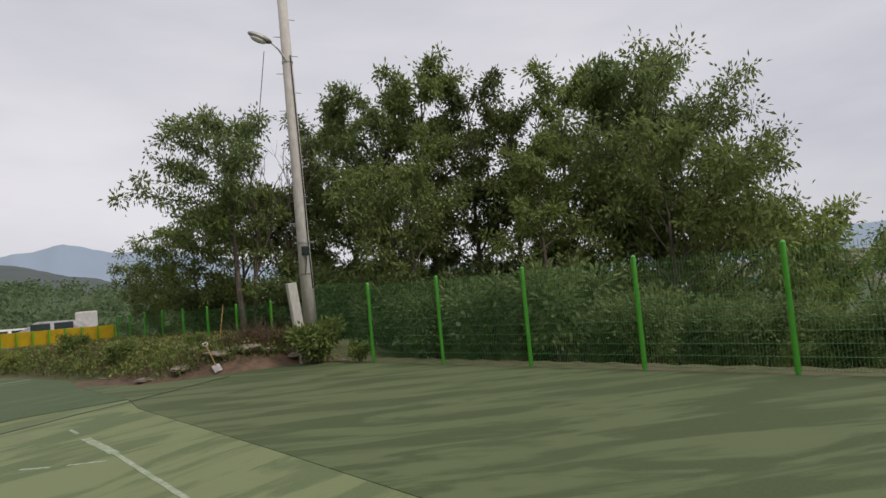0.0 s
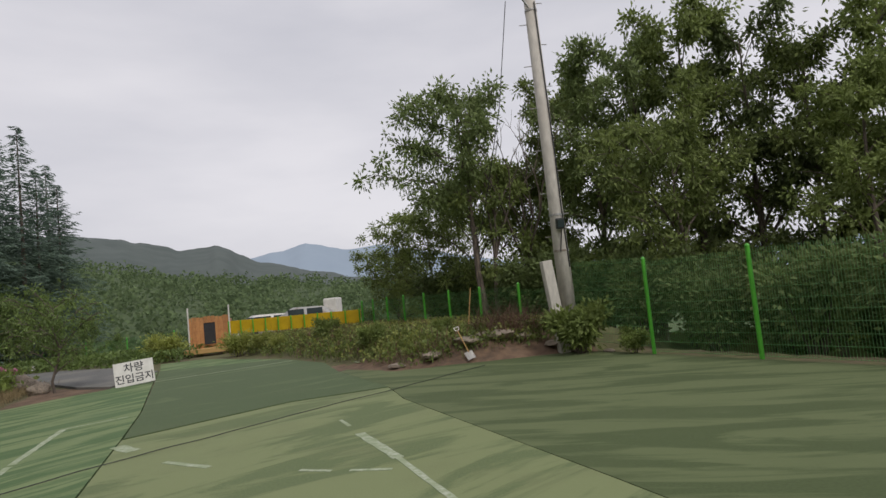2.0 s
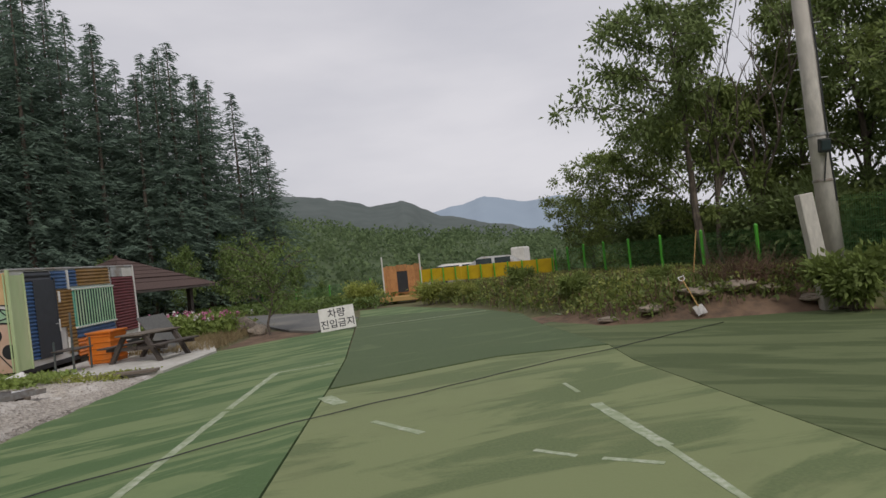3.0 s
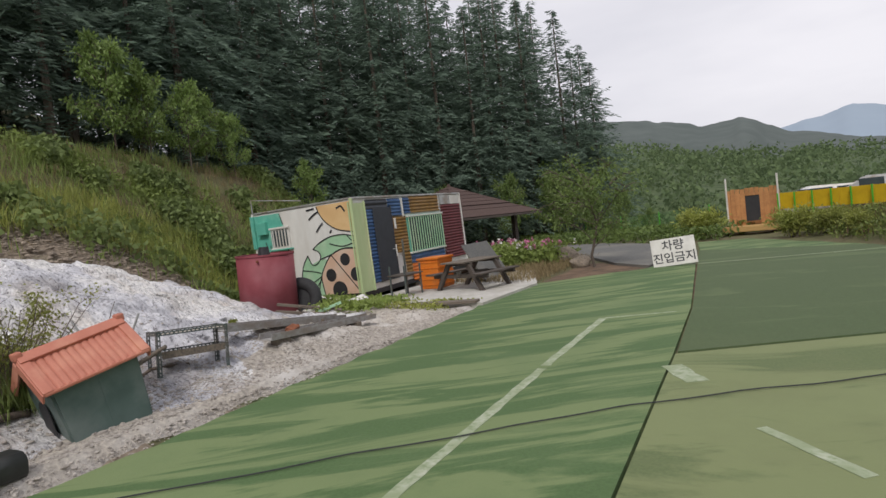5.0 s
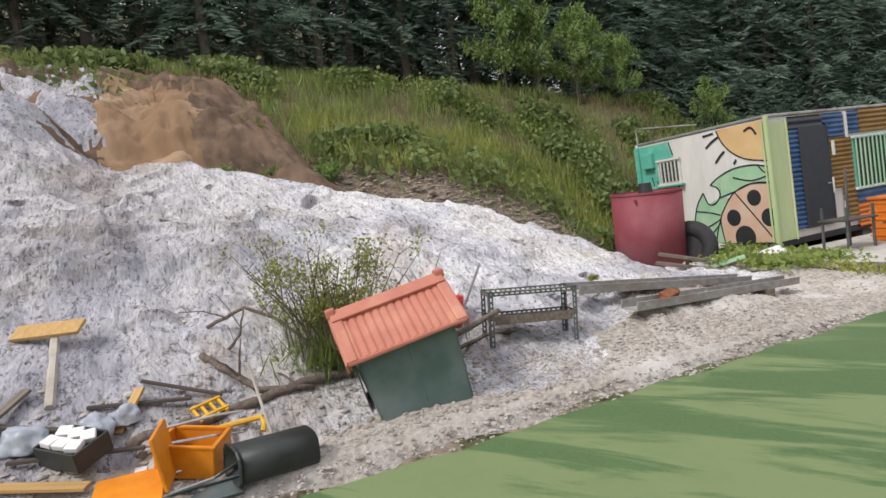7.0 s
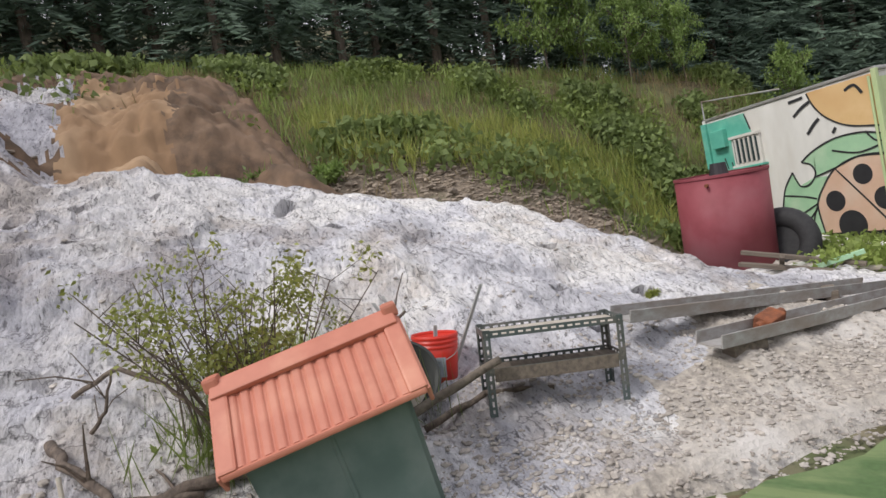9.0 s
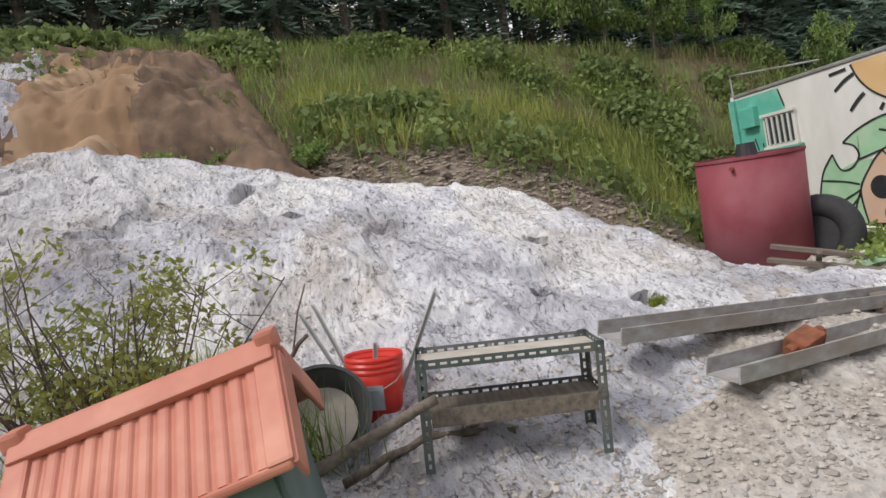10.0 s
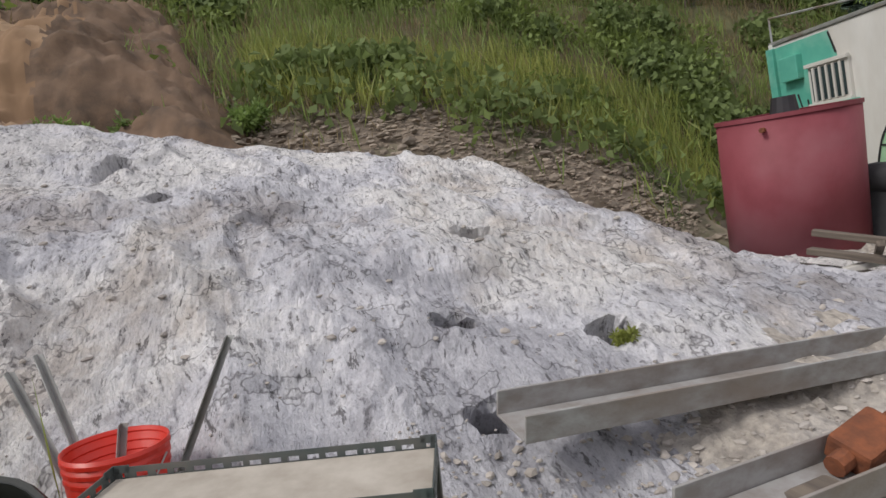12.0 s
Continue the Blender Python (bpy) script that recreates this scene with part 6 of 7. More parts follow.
for i, (az, el, d, w, roof) in enumerate(((-47.5, -2.6, 190, 16, "roof_blue"), (-50, -2.9, 200, 22, "roof_blue"), (-53, -2.2, 230, 18, "town_wall"), (-55.5, -1.9, 250, 16, "crimson"), (-58, -1.6, 270, 14, "town_wall"), (-44, -2.4, 240, 16, "town_wall"), (-57, -2.6, 210, 20, "roof_blue"), (-60, -2.2, 230, 15, "roof_blue"))):
    hx, hy = bearing(az, d)
    town_house(hx, hy, 1.85 + d * math.tan(radians(el)) - 2.5, w, 12, 5 + (3 if i == 4 else 0), roof, 40 + 13 * i)
# ---- the yard below the rock ----
def at_rest(x, y, lift=0.0, rx=0, ry=0, rz=0):
    return pose(x, y, rest(x, y) + lift, rx, ry, rz)


def kennel():
    m = pose(-9.545, 8.03, 0.95, 11.6, 0, 6) @ Matrix.Translation((0, 0, -0.82))
    k = empty("dog_kennel", m, "tilted plastic dog kennel with a terracotta ribbed roof", "kennel")
    bm = bmesh.new()
    hw, hl, wall = 0.28, 0.39, 0.52
    prof = [(-hw * 0.88, -0.17), (hw * 0.88, -0.17), (hw, wall), (0, wall + 0.2), (-hw, wall)]
    a = [bm.verts.new((x, -hl * (0.88 if z < 0 else 1), z)) for x, z in prof]
    b = [bm.verts.new((x, hl * (0.88 if z < 0 else 0.96), z)) for x, z in prof]
    bm.faces.new(a)
    bm.faces.new(b[::-1])
    for i in range(5):
        bm.faces.new((a[i], b[i], b[(i + 1) % 5], a[(i + 1) % 5]))
    bmesh.ops.bevel(bm, geom=bm.edges[:], offset=0.02, segments=2, affect="EDGES")
    bmesh.ops.recalc_face_normals(bm, faces=bm.faces[:])
    part("body", bm, M["kennel_green"], k, "grey-green plastic body")
    part("wall_rib", box((0.02, 0.02, 0.46), pose(0.262, 0.0, 0.26, 0, 3, 0), 0.006), M["kennel_green"], k)
    part("floor_rim", box((0.5, 0.69, 0.035), pose(0, 0, -0.158), 0.01), M["kennel_green"], k)
    # No hole is cut: the opening's inner shade is a flat black shape.
    door = [(0.1 * math.cos(t * math.pi / 8) , 0.3 + 0.1 * math.sin(t * math.pi / 8)) for t in range(9)] + [(-0.1, 0.05), (0.1, 0.05)]
    part("doorway", flat_poly(door, -hl - 0.006, 0.004), M["black_paint"], k)
    # ribbed roof slopes
    rw, drop, rl = 0.37, 0.30, 0.46
    slope = math.hypot(rw, drop)
    for s in (-1, 1):
        bm = bmesh.new()
        n = 13 * 8
        rows = []
        for i in range(n + 1):
            t = i / n
            y = -rl * 0.86 + 2 * rl * 0.86 * t
            ph = (t * 13) % 1
            up = 0.014 * (1 if 0.2 < ph < 0.7 else (ph / 0.2 if ph <= 0.2 else max(0, 1 - (ph - 0.7) / 0.2)))
            rows.append([bm.verts.new((s * rw * q, y, 0.82 - drop * q + up * (0.4 if q < 0.05 else 1))) for q in (0.02, 0.12, 0.55, 0.98)])
        for r0, r1 in zip(rows, rows[1:]):
            for i in range(3):
                bm.faces.new((r0[i], r0[i + 1], r1[i + 1], r1[i]) if s > 0 else (r0[i], r1[i], r1[i + 1], r0[i + 1]))
        bmesh.ops.recalc_face_normals(bm, faces=bm.faces[:])
        bmesh.ops.solidify(bm, geom=bm.faces[:], thickness=0.012)
        part("roof_slope", bm, M["terracotta"], k, "ribbed terracotta roof slope")
        tilt = math.degrees(math.atan2(drop, rw))
        for e in (-1, 1):
            part("gable_trim", box((slope * 0.99, 0.085, 0.045), Matrix.Translation((s * rw / 2, e * rl * 0.91, 0.82 - drop / 2 + 0.004)) @ Matrix.Rotation(radians(tilt * s), 4, "Y"), 0.014), M["terracotta"], k)
            part("gable_flare", box((slope * 0.92, 0.02, 0.1), Matrix.Translation((s * rw / 2 * 0.94, e * rl * 1.0, 0.775 - drop / 2)) @ Matrix.Rotation(radians(tilt * s), 4, "Y"), 0.008), M["terracotta"], k)
        part("ridge_trim", box((0.1, 2 * rl * 0.98, 0.035), Matrix.Translation((s * 0.042, 0, 0.815)) @ Matrix.Rotation(radians(tilt * s), 4, "Y"), 0.01), M["terracotta"], k)
        part("eave_lip", box((0.03, 2 * rl * 0.98, 0.03), pose(s * rw * 0.985, 0, 0.82 - drop + 0.002), 0.01), M["terracotta"], k)
    for e in (-1, 1):
        part("ridge_knob", box((0.09, 0.075, 0.07), pose(0, e * rl * 0.95, 0.845), 0.016), M["terracotta"], k)


kennel()


def slotted(bm, p, q, face, width=0.036):
    """A slotted steel strip from p to q; face: the way across its width."""
    p, q, f = Vector(p), Vector(q), Vector(face).normalized()
    d = (q - p)
    ln_ = d.length
    d.normalize()
    nrm = d.cross(f)
    m = Matrix((( d.x, f.x, nrm.x, 0), (d.y, f.y, nrm.y, 0), (d.z, f.z, nrm.z, 0), (0, 0, 0, 1)))
    for off in (0.007, width - 0.007):
        add_box(bm, (ln_, 0.014, 0.003), Matrix.Translation(p + d * ln_ / 2 + f * off) @ m)
    n = max(2, int(ln_ / 0.045))
    for i in range(n + 1):
        w = 0.016 if i % 2 else 0.02
        t = min(ln_ - w / 2, max(w / 2, i * ln_ / n))
        add_box(bm, (w, width - 0.02, 0.0028), Matrix.Translation(p + d * t + f * width / 2) @ m)
    return bm


def shelf():
    o = empty("shelf_rack", pose(-10.11, 9.28, 0.315, 0, -1.5, 1.5), "low slotted-angle steel shelf with two dusty boards", "shelf")
    o.matrix_world = o.matrix_world @ Matrix.Rotation(radians(-4), 4, "X")
    W, D, H = 0.4, 0.135, 0.455
    for sx in (-1, 1):
        for sy in (-1, 1):
            bm = bmesh.new()
            slotted(bm, (sx * D, sy * W, -0.03), (sx * D, sy * W, H), (-sx, 0, 0), 0.04)
            slotted(bm, (sx * D, sy * W, -0.03), (sx * D, sy * W, H), (0, -sy, 0), 0.04)
            part("leg", bm, M["angle"], o)
    for z in (H - 0.045, 0.2):
        for sx in (-1, 1):
            bm = bmesh.new()
            slotted(bm, (sx * D, -W, z), (sx * D, W, z), (0, 0, 1), 0.04)
            part("rail", bm, M["angle"], o)
        for sy in (-1, 1):
            bm = bmesh.new()
            slotted(bm, (-D, sy * W, z), (D, sy * W, z), (0, 0, 1), 0.04)
            part("end_rail", bm, M["angle"], o)
        part("board", box((2 * D - 0.012, 2 * W - 0.012, 0.012), pose(0, 0, z + 0.008), 0.002), M["shelf_top"] if z > 0.3 else M["old_wood"], o, "dusty pale board" if z > 0.3 else "brown board")
    part("front_lip", box((0.006, 2 * W - 0.09, 0.075), pose(D + 0.001, 0, 0.2), 0.002), M["old_wood"], o)


shelf()


def ring(rad, z0, z1, thick, n=28, taper=0.0, floor=True):
    """An open round wall, with a floor or without."""
    bm = bmesh.new()
    loops = []
    for r, z in ((rad * (1 - taper), z0), (rad, z1), (rad - thick, z1), (rad * (1 - taper) - thick, z0 + thick)):
        loops.append([bm.verts.new((r * math.cos(i * 2 * math.pi / n), r * math.sin(i * 2 * math.pi / n), z)) for i in range(n)])
    for a, b in zip(loops, loops[1:]):
        for i in range(n):
            bm.faces.new((a[i], a[(i + 1) % n], b[(i + 1) % n], b[i]))
    if floor:
        bm.faces.new(loops[0][::-1])
        bm.faces.new(loops[-1])
    else:
        for i in range(n):
            bm.faces.new((loops[-1][i], loops[-1][(i + 1) % n], loops[0][(i + 1) % n], loops[0][i]))
    return bm


def bucket():
    o = empty("bucket", pose(-10.62, 8.635, 0.385, -5, -3, 0), "bright red plastic bucket holding steel angle offcuts", "bucket")
    part("body", ring(0.155, 0, 0.33, 0.005, taper=0.16), M["red_plastic"], o, smooth=True)
    for z in (0.245, 0.275, 0.305):
        part("rib", ring(0.158 - 0.025 * (0.33 - z) / 0.33, z, z + 0.012, 0.008, floor=False), M["red_plastic"], o)
    part("label", box((0.002, 0.15, 0.13), pose(0.147, -0.02, 0.13, 0, 9, -6)), M["bag"], o, "pale scuffed label")
    part("bail", tube([(0, 0.16, 0.29)] + [(0.16 * math.sin(a * math.pi / 8) * 1.02, 0.16 * math.cos(a * math.pi / 8), 0.27 - 0.1 * math.sin(a * math.pi / 8)) for a in range(1, 8)] + [(0, -0.16, 0.29)], 0.003, n=5), M["steel"], o)
    for (x0, y0), (x1, y1, z1) in (((0.02, -0.08), (-0.1, -0.4, 0.56)), ((0.0, -0.05), (-0.16, -0.34, 0.6)), ((-0.04, 0.08), (-0.12, 0.34, 0.62)), ((0.04, -0.02), (-0.04, 0.0, 0.38))):
        stick = empty("steel_angle", o.matrix_world, "slotted steel angle standing in the red bucket", "steel angle", "steel angles in the bucket")
        bm = bmesh.new()
        slotted(bm, (x0, y0, 0.03), (x1, y1, z1), (0.2, 1, 0), 0.026)
        slotted(bm, (x0, y0, 0.03), (x1, y1, z1), (1, 0.2, 0), 0.026)
        part("strip", bm, M["steel"], stick)


bucket()
tub = empty("basin", pose(-10.42, 8.4, 0.47, 0, 58, 8), "black plastic basin propped up on its side", "basin")
part("body", ring(0.23, 0, 0.15, 0.006, taper=0.22), M["black_plastic"], tub, smooth=True)
part("rim", ring(0.242, 0.14, 0.155, 0.018, floor=False), M["black_plastic"], tub)
part("silt", ring(0.165, 0.008, 0.012, 0.003), M["shelf_top"], tub, "dried pale silt in the basin")


def branch(name, label, pts, r0, r1, material=None, category="branch", twigs=0, seed=1):
    gen = random.Random(seed)
    o = empty(name, Matrix(), label, category)
    fine = []
    for i in range(len(pts) - 1):
        for k in range(4):
            p = Vector(pts[i]).lerp(Vector(pts[i + 1]), k / 4)
            fine.append(p + Vector((gen.uniform(-1, 1), gen.uniform(-1, 1), gen.uniform(-0.6, 0.6))) * r0 * 0.5)
    fine.append(Vector(pts[-1]))
    bm = tube(fine, r0, r1, 10)
    for v in bm.verts:
        v.co += Vector((1, 1, 1)) * 0.25 * r1 * noise.noise(v.co * 22)
    part("stem", bm, material or M["log"], o, smooth=True)
    for i in range(twigs):
        p = fine[int(gen.uniform(0.2, 0.95) * len(fine))]
        d = Vector((gen.uniform(-1, 1), gen.uniform(-1, 1), gen.uniform(0.1, 0.9))).normalized() * gen.uniform(0.15, 0.4)
        part("twig", tube([p, p + d * 0.5 + Vector((0, 0, 0.03)), p + d], r1 * 0.6, 0.003, 5), material or M["log"], o)
    return o


def ground_path(pts, lift):
    return [(x, y, rest(x, y) + lift) for x, y in pts]


branch("log", "long crooked grey-brown log lying on the rock", ground_path([(-9.15, 6.2), (-9.3, 6.55), (-9.5, 6.95), (-9.7, 7.3), (-9.85, 7.7)], 0.035), 0.042, 0.032, category="log", seed=2)
branch("log", "thin forked dead limb lying on the rock", ground_path([(-9.95, 6.55), (-9.78, 6.7), (-9.62, 7.0), (-9.66, 7.4)], 0.03), 0.03, 0.02, category="log", twigs=3, seed=3)
branch("branch", "weathered grey branch propped between kennel and shelf", [(-9.85, 8.35, 0.42), (-9.9, 8.6, 0.5), (-9.93, 8.98, 0.64)], 0.03, 0.022, M["old_wood"], seed=4)
branch("branch", "brown stick lying under the steel shelf", ground_path([(-10.1, 8.5), (-10.2, 8.9), (-10.17, 9.3)], 0.025), 0.022, 0.016, seed=5)
branch("branch", "dead dark branch beside the shrub", [(-10.25, 6.55, rest(-10.25, 6.55) + 0.02), (-10.1, 6.9, 0.95), (-10.05, 7.15, 0.82), (-9.95, 7.4, 0.6)], 0.016, 0.01, twigs=6, seed=6)
branch("branch", "dead twiggy branch on the rock by the kennel", [(-10.0, 6.75, rest(-10.0, 6.75) + 0.02), (-9.98, 6.85, 0.75), (-10.02, 6.9, 0.95)], 0.013, 0.006, twigs=4, seed=7)
branch("branch", "bent dead branch behind the kennel roof", [(-10.1, 8.2, 0.55), (-9.95, 8.35, 0.85), (-9.88, 8.52, 1.0)], 0.014, 0.008, twigs=2, seed=8)


def thin_shrub(x, y):
    """Many thin grey stems with sparse light leaves towards the tips."""
    gen = random.Random(7)
    o = empty("shrub", pose(x, y, rest(x, y)), "sparse many-stemmed shrub with small light leaves by the kennel", "shrub")
    bm = bmesh.new()
    rng_ = np.random.default_rng(8)
    leaves, low = [], []
    for i in range(46):
        a = gen.uniform(0, 6.28)
        lean_ = gen.uniform(0.1, 0.8) * (1.15 if math.sin(a) < 0 else 0.85)
        h = gen.uniform(0.55, 1.12)
        p0 = Vector((gen.gauss(0, 0.09), gen.gauss(0, 0.13), -0.05))
        mid = p0 + Vector((math.cos(a) * lean_ * 0.3, math.sin(a) * lean_ * 0.4, h * 0.5))
        top = p0 + Vector((math.cos(a) * lean_ * 0.8, math.sin(a) * lean_, h))
        add_tube(bm, [p0, mid, top], 0.0075, 0.003, 5, cap=False)
        for _ in range(4):
            q = mid.lerp(top, gen.uniform(0.1, 1))
            e = q + Vector((gen.uniform(-0.14, 0.14), gen.uniform(-0.2, 0.2), gen.uniform(0.02, 0.2)))
            add_tube(bm, [q, e], 0.0032, 0.0015, 4, cap=False)
            if gen.random() < 0.62:
                for _ in range(20):
                    leaves.append(np.array(e) + rng_.normal(size=3) * 0.045)
        if i % 2 == 0:
            for _ in range(10):
                low.append(np.array(p0) + rng_.normal(size=3) * (0.13, 0.17, 0.05) + (0, 0, 0.12))
    part("stem", bm, M["bark"], o)
    cards("foliage", leaves, 0.042, 0.02, M["leaf_yellow"], o, seed=9)
    n = 800
    c = rng_.normal(size=(n, 3)) * (0.17, 0.3, 0.06) + (0.1, 0.22, 0.15)
    d = rng_.normal(size=(n, 3)) * 0.3 + (0, 0, 1)
    cards("grass_tuft", c, rng_.uniform(0.2, 0.5, n), 0.011, M["weed"], o, dirs=d, seed=10)
    tagged(cards("low_leaf", low, 0.07, 0.03, M["weed"], o, seed=11), kind="stuff")


thin_shrub(-10.08, 7.55)


def grass_clump(x, y, wide, count, seed):
    gen = np.random.default_rng(seed)
    c = gen.normal(size=(count, 3)) * (wide, wide * 1.5, 0.04)
    c += [(x, y, rest(x, y) + 0.14)]
    d = gen.normal(size=(count, 3)) * 0.28 + (0, 0, 1)
    tagged(cards("grass", c, gen.uniform(0.25, 0.55, count), 0.012, M["weed"], dirs=d, seed=seed), "long green grass behind the kennel", "grass", kind="stuff")


grass_clump(-10.2, 8.05, 0.13, 420, 301)
grass_clump(-10.45, 7.6, 0.16, 420, 302)


def steel_channel(p, q, width, flange, name, label, material, group="", roll=0.0):
    """A channel that opens upward, from p to q."""
    p, q = Vector(p), Vector(q)
    d = q - p
    o = empty(name, Matrix.Translation(p) @ d.to_track_quat("Y", "Z").to_matrix().to_4x4() @ Matrix.Rotation(radians(roll), 4, "Y"), label, "steel beam", group)
    part("web", box((width - 0.016, d.length, 0.009), pose(0, d.length / 2, 0.006), 0.002), material, o)
    for s in (-1, 1):
        part("flange", box((0.01, d.length, flange), pose(s * width / 2, d.length / 2, flange / 2), 0.003), material, o)


steel_channel((-10.58, 9.89, 0.58), (-11.58, 12.46, 0.22), 0.19, 0.085, "steel_beam", "grey steel channel beam lying over the gravel", M["beam_steel"], "steel beams", 6)
steel_channel((-10.22, 10.29, 0.4), (-11.5, 13.04, 0.13), 0.18, 0.085, "steel_beam", "rust-stained steel channel beam lying on the gravel", M["beam_steel"], "steel beams", 4)
rb = empty("rusty_block", pose(-10.5, 10.86, 0.42, 8, 20, 30) @ Matrix.Scale(0.75, 4), "rusty red iron block lying in the channel beam", "iron block")
part("body", box((0.16, 0.26, 0.11), bevel=0.02), M["rust"], rb)
part("lug", tube([(0, -0.2, 0.0), (0, 0.2, 0.0)], 0.04, n=10), M["rust"], rb)
for i, (x, y) in enumerate([(-10.34, 10.58), (-11.35, 11.9), (-11.2, 12.4)]):
    t = empty("timber_block", at_rest(x, y, 0.04, 0, 0, 20 + 40 * i), "rough timber block under the steel beams", "timber", "timber blocks")
    part("block", box((0.1, 0.3, 0.1), pose(0, 0, 0 if i else -0.03), bevel=0.01), M["old_wood"], t)


def tank():
    o = empty("tank", pose(-14.45, 12.82, rest(-14.45, 12.82) - 0.06, 0, 1.5, 0), "faded red round metal tank standing on the gravel", "tank")
    part("body", ring(0.57, 0, 1.27, 0.012, 48), M["tank_red"], o, smooth=True)
    part("lid", tube([(0, 0, 1.2), (0, 0, 1.23)], 0.555, n=40), M["tank_red"], o)
    part("rim", ring(0.582, 1.25, 1.285, 0.03, 48, floor=False), M["tank_red"], o)
    part("base_rim", ring(0.582, 0.0, 0.05, 0.03, 48, floor=False), M["tank_red"], o)
    part("filler_cap", tube([(-0.2, 0.1, 1.23), (-0.2, 0.1, 1.42)], 0.13, 0.1, 14), M["black_paint"], o)
    part("lug", tube([(0.4, -0.4, 1.17), (0.44, -0.44, 1.17)], 0.022, n=8), M["rust"], o)


tank()


def tyre(m, label):
    o = empty("tyre", m, label, "tyre")
    bm = bmesh.new()
    n, k, R, r = 36, 10, 0.34, 0.13
    vs = [[bm.verts.new(((R + r * math.cos(b * 2 * math.pi / k)) * math.cos(a * 2 * math.pi / n), r * 0.85 * math.sin(b * 2 * math.pi / k), (R + r * math.cos(b * 2 * math.pi / k)) * math.sin(a * 2 * math.pi / n))) for b in range(k)] for a in range(n)]
    for a in range(n):
        for b in range(k):
            bm.faces.new((vs[a][b], vs[(a + 1) % n][b], vs[(a + 1) % n][(b + 1) % k], vs[a][(b + 1) % k]))
    bmesh.ops.recalc_face_normals(bm, faces=bm.faces[:])
    part("carcass", bm, M["rubber"], o, smooth=True)
    part("hub", tube([(0, -0.03, 0), (0, 0.03, 0)], 0.25, n=24), M["rubber"], o)


tyre(pose(-14.12, 13.33, 0.38, -12, 0, 38), "large black tyre leaning behind the red tank")


def board(name, label, p, q, w, t, material, category="plank", group="", twist=0.0):
    p, q = Vector(p), Vector(q)
    d = q - p
    o = empty(name, Matrix.Translation((p + q) / 2) @ d.to_track_quat("X", "Z").to_matrix().to_4x4() @ Matrix.Rotation(radians(twist), 4, "X"), label, category, group)
    bm = box((d.length, w, t), bevel=min(w, t) * 0.12)
    part("timber", bm, material, o)
    return o


for i, (p, q, w, t, mt) in enumerate([((-13.7, 12.55, 0.42), (-12.75, 13.35, 0.2), 0.07, 0.05, "old_wood"), ((-13.6, 12.45, 0.3), (-12.7, 13.0, 0.18), 0.08, 0.05, "old_wood"), ((-13.35, 12.55, 0.16), (-13.15, 13.2, 0.3), 0.07, 0.05, "sign_white"), ((-13.2, 12.7, 0.12), (-12.75, 13.35, 0.34), 0.06, 0.05, "mint"), ((-13.9, 12.4, 0.15), (-12.6, 12.9, 0.12), 0.1, 0.05, "dark_wood"), ((-13.5, 12.9, 0.2), (-13.0, 12.6, 0.4), 0.05, 0.04, "old_wood")]):
    board("plank", "scrap timber slat heaped by the red tank", p, q, w, t, M[mt], group="scrap timber by the tank")
board("white_post", "white painted post lying below the container", (-15.3, 14.6, 0.2), (-13.9, 14.45, 0.14), 0.14, 0.1, M["sign_white"], "post")
board("plank", "pale bare plank lying on the weeds", (-13.3, 13.0, 0.13), (-12.2, 14.35, 0.1), 0.16, 0.03, M["shelf_top"])
board("plank", "long grey board lying beside the concrete pad", (-12.7, 14.4, 0.08), (-10.9, 15.2, 0.08), 0.25, 0.05, M["old_wood"])
roll_ = empty("paper_roll", pose(-13.55, 14.35, 0.16, 0, 70, 30), "white plastic can lying below the container", "can")
part("body", tube([(0, 0, -0.2), (0, 0, -0.18), (0, 0, 0.16), (0, 0, 0.2)], 0.13, 0.11, 16), M["petal_white"], roll_, smooth=True)
part("neck", tube([(0, 0, 0.2), (0, 0, 0.26)], 0.04, n=10), M["petal_white"], roll_)


# ---- scrap at the rock's foot ----
def trough():
    o = empty("planter_box", at_rest(-8.78, 7.17, -0.01, -4, 2, 27) @ Matrix.Diagonal((1, 1, 0.82, 1)), "black plastic planter box lying on its side", "planter")
    bm = bmesh.new()
    prof = [(-0.1, 0.0), (0.08, 0.0), (0.12, 0.015), (0.14, 0.05), (0.14, 0.15), (0.125, 0.205), (0.09, 0.24), (0.03, 0.252), (-0.05, 0.252), (-0.105, 0.235), (-0.135, 0.19), (-0.145, 0.05), (-0.13, 0.015)]
    inn = [(x * 0.92, 0.014 + z * 0.9) for x, z in prof]
    loops = [[bm.verts.new((x, y, z)) for x, z in pr] for pr, y in ((prof, -0.26), (prof, 0.24), (inn, -0.26), (inn, 0.21))]
    k = len(prof)
    for i in range(k):
        j = (i + 1) % k
        bm.faces.new((loops[0][i], loops[0][j], loops[1][j], loops[1][i]))
        bm.faces.new((loops[2][i], loops[3][i], loops[3][j], loops[2][j]))
        bm.faces.new((loops[0][i], loops[2][i], loops[2][j], loops[0][j]))
    bm.faces.new(loops[1])
    bm.faces.new(loops[3][::-1])
    bmesh.ops.recalc_face_normals(bm, faces=bm.faces[:])
    part("body", bm, M["black_plastic"], o, smooth=True)
    part("rim", tube([(x * 1.05, -0.255, 0.002 + z * 1.02) for x, z in prof + prof[:1]], 0.01, n=6), M["black_plastic"], o)


trough()
steel_channel((-8.64, 7.0, 0.08), (-8.46, 6.1, 0.05), 0.12, 0.03, "steel_channel", "thin grey-green steel channel lying by the planter", M["angle"], roll=-30)


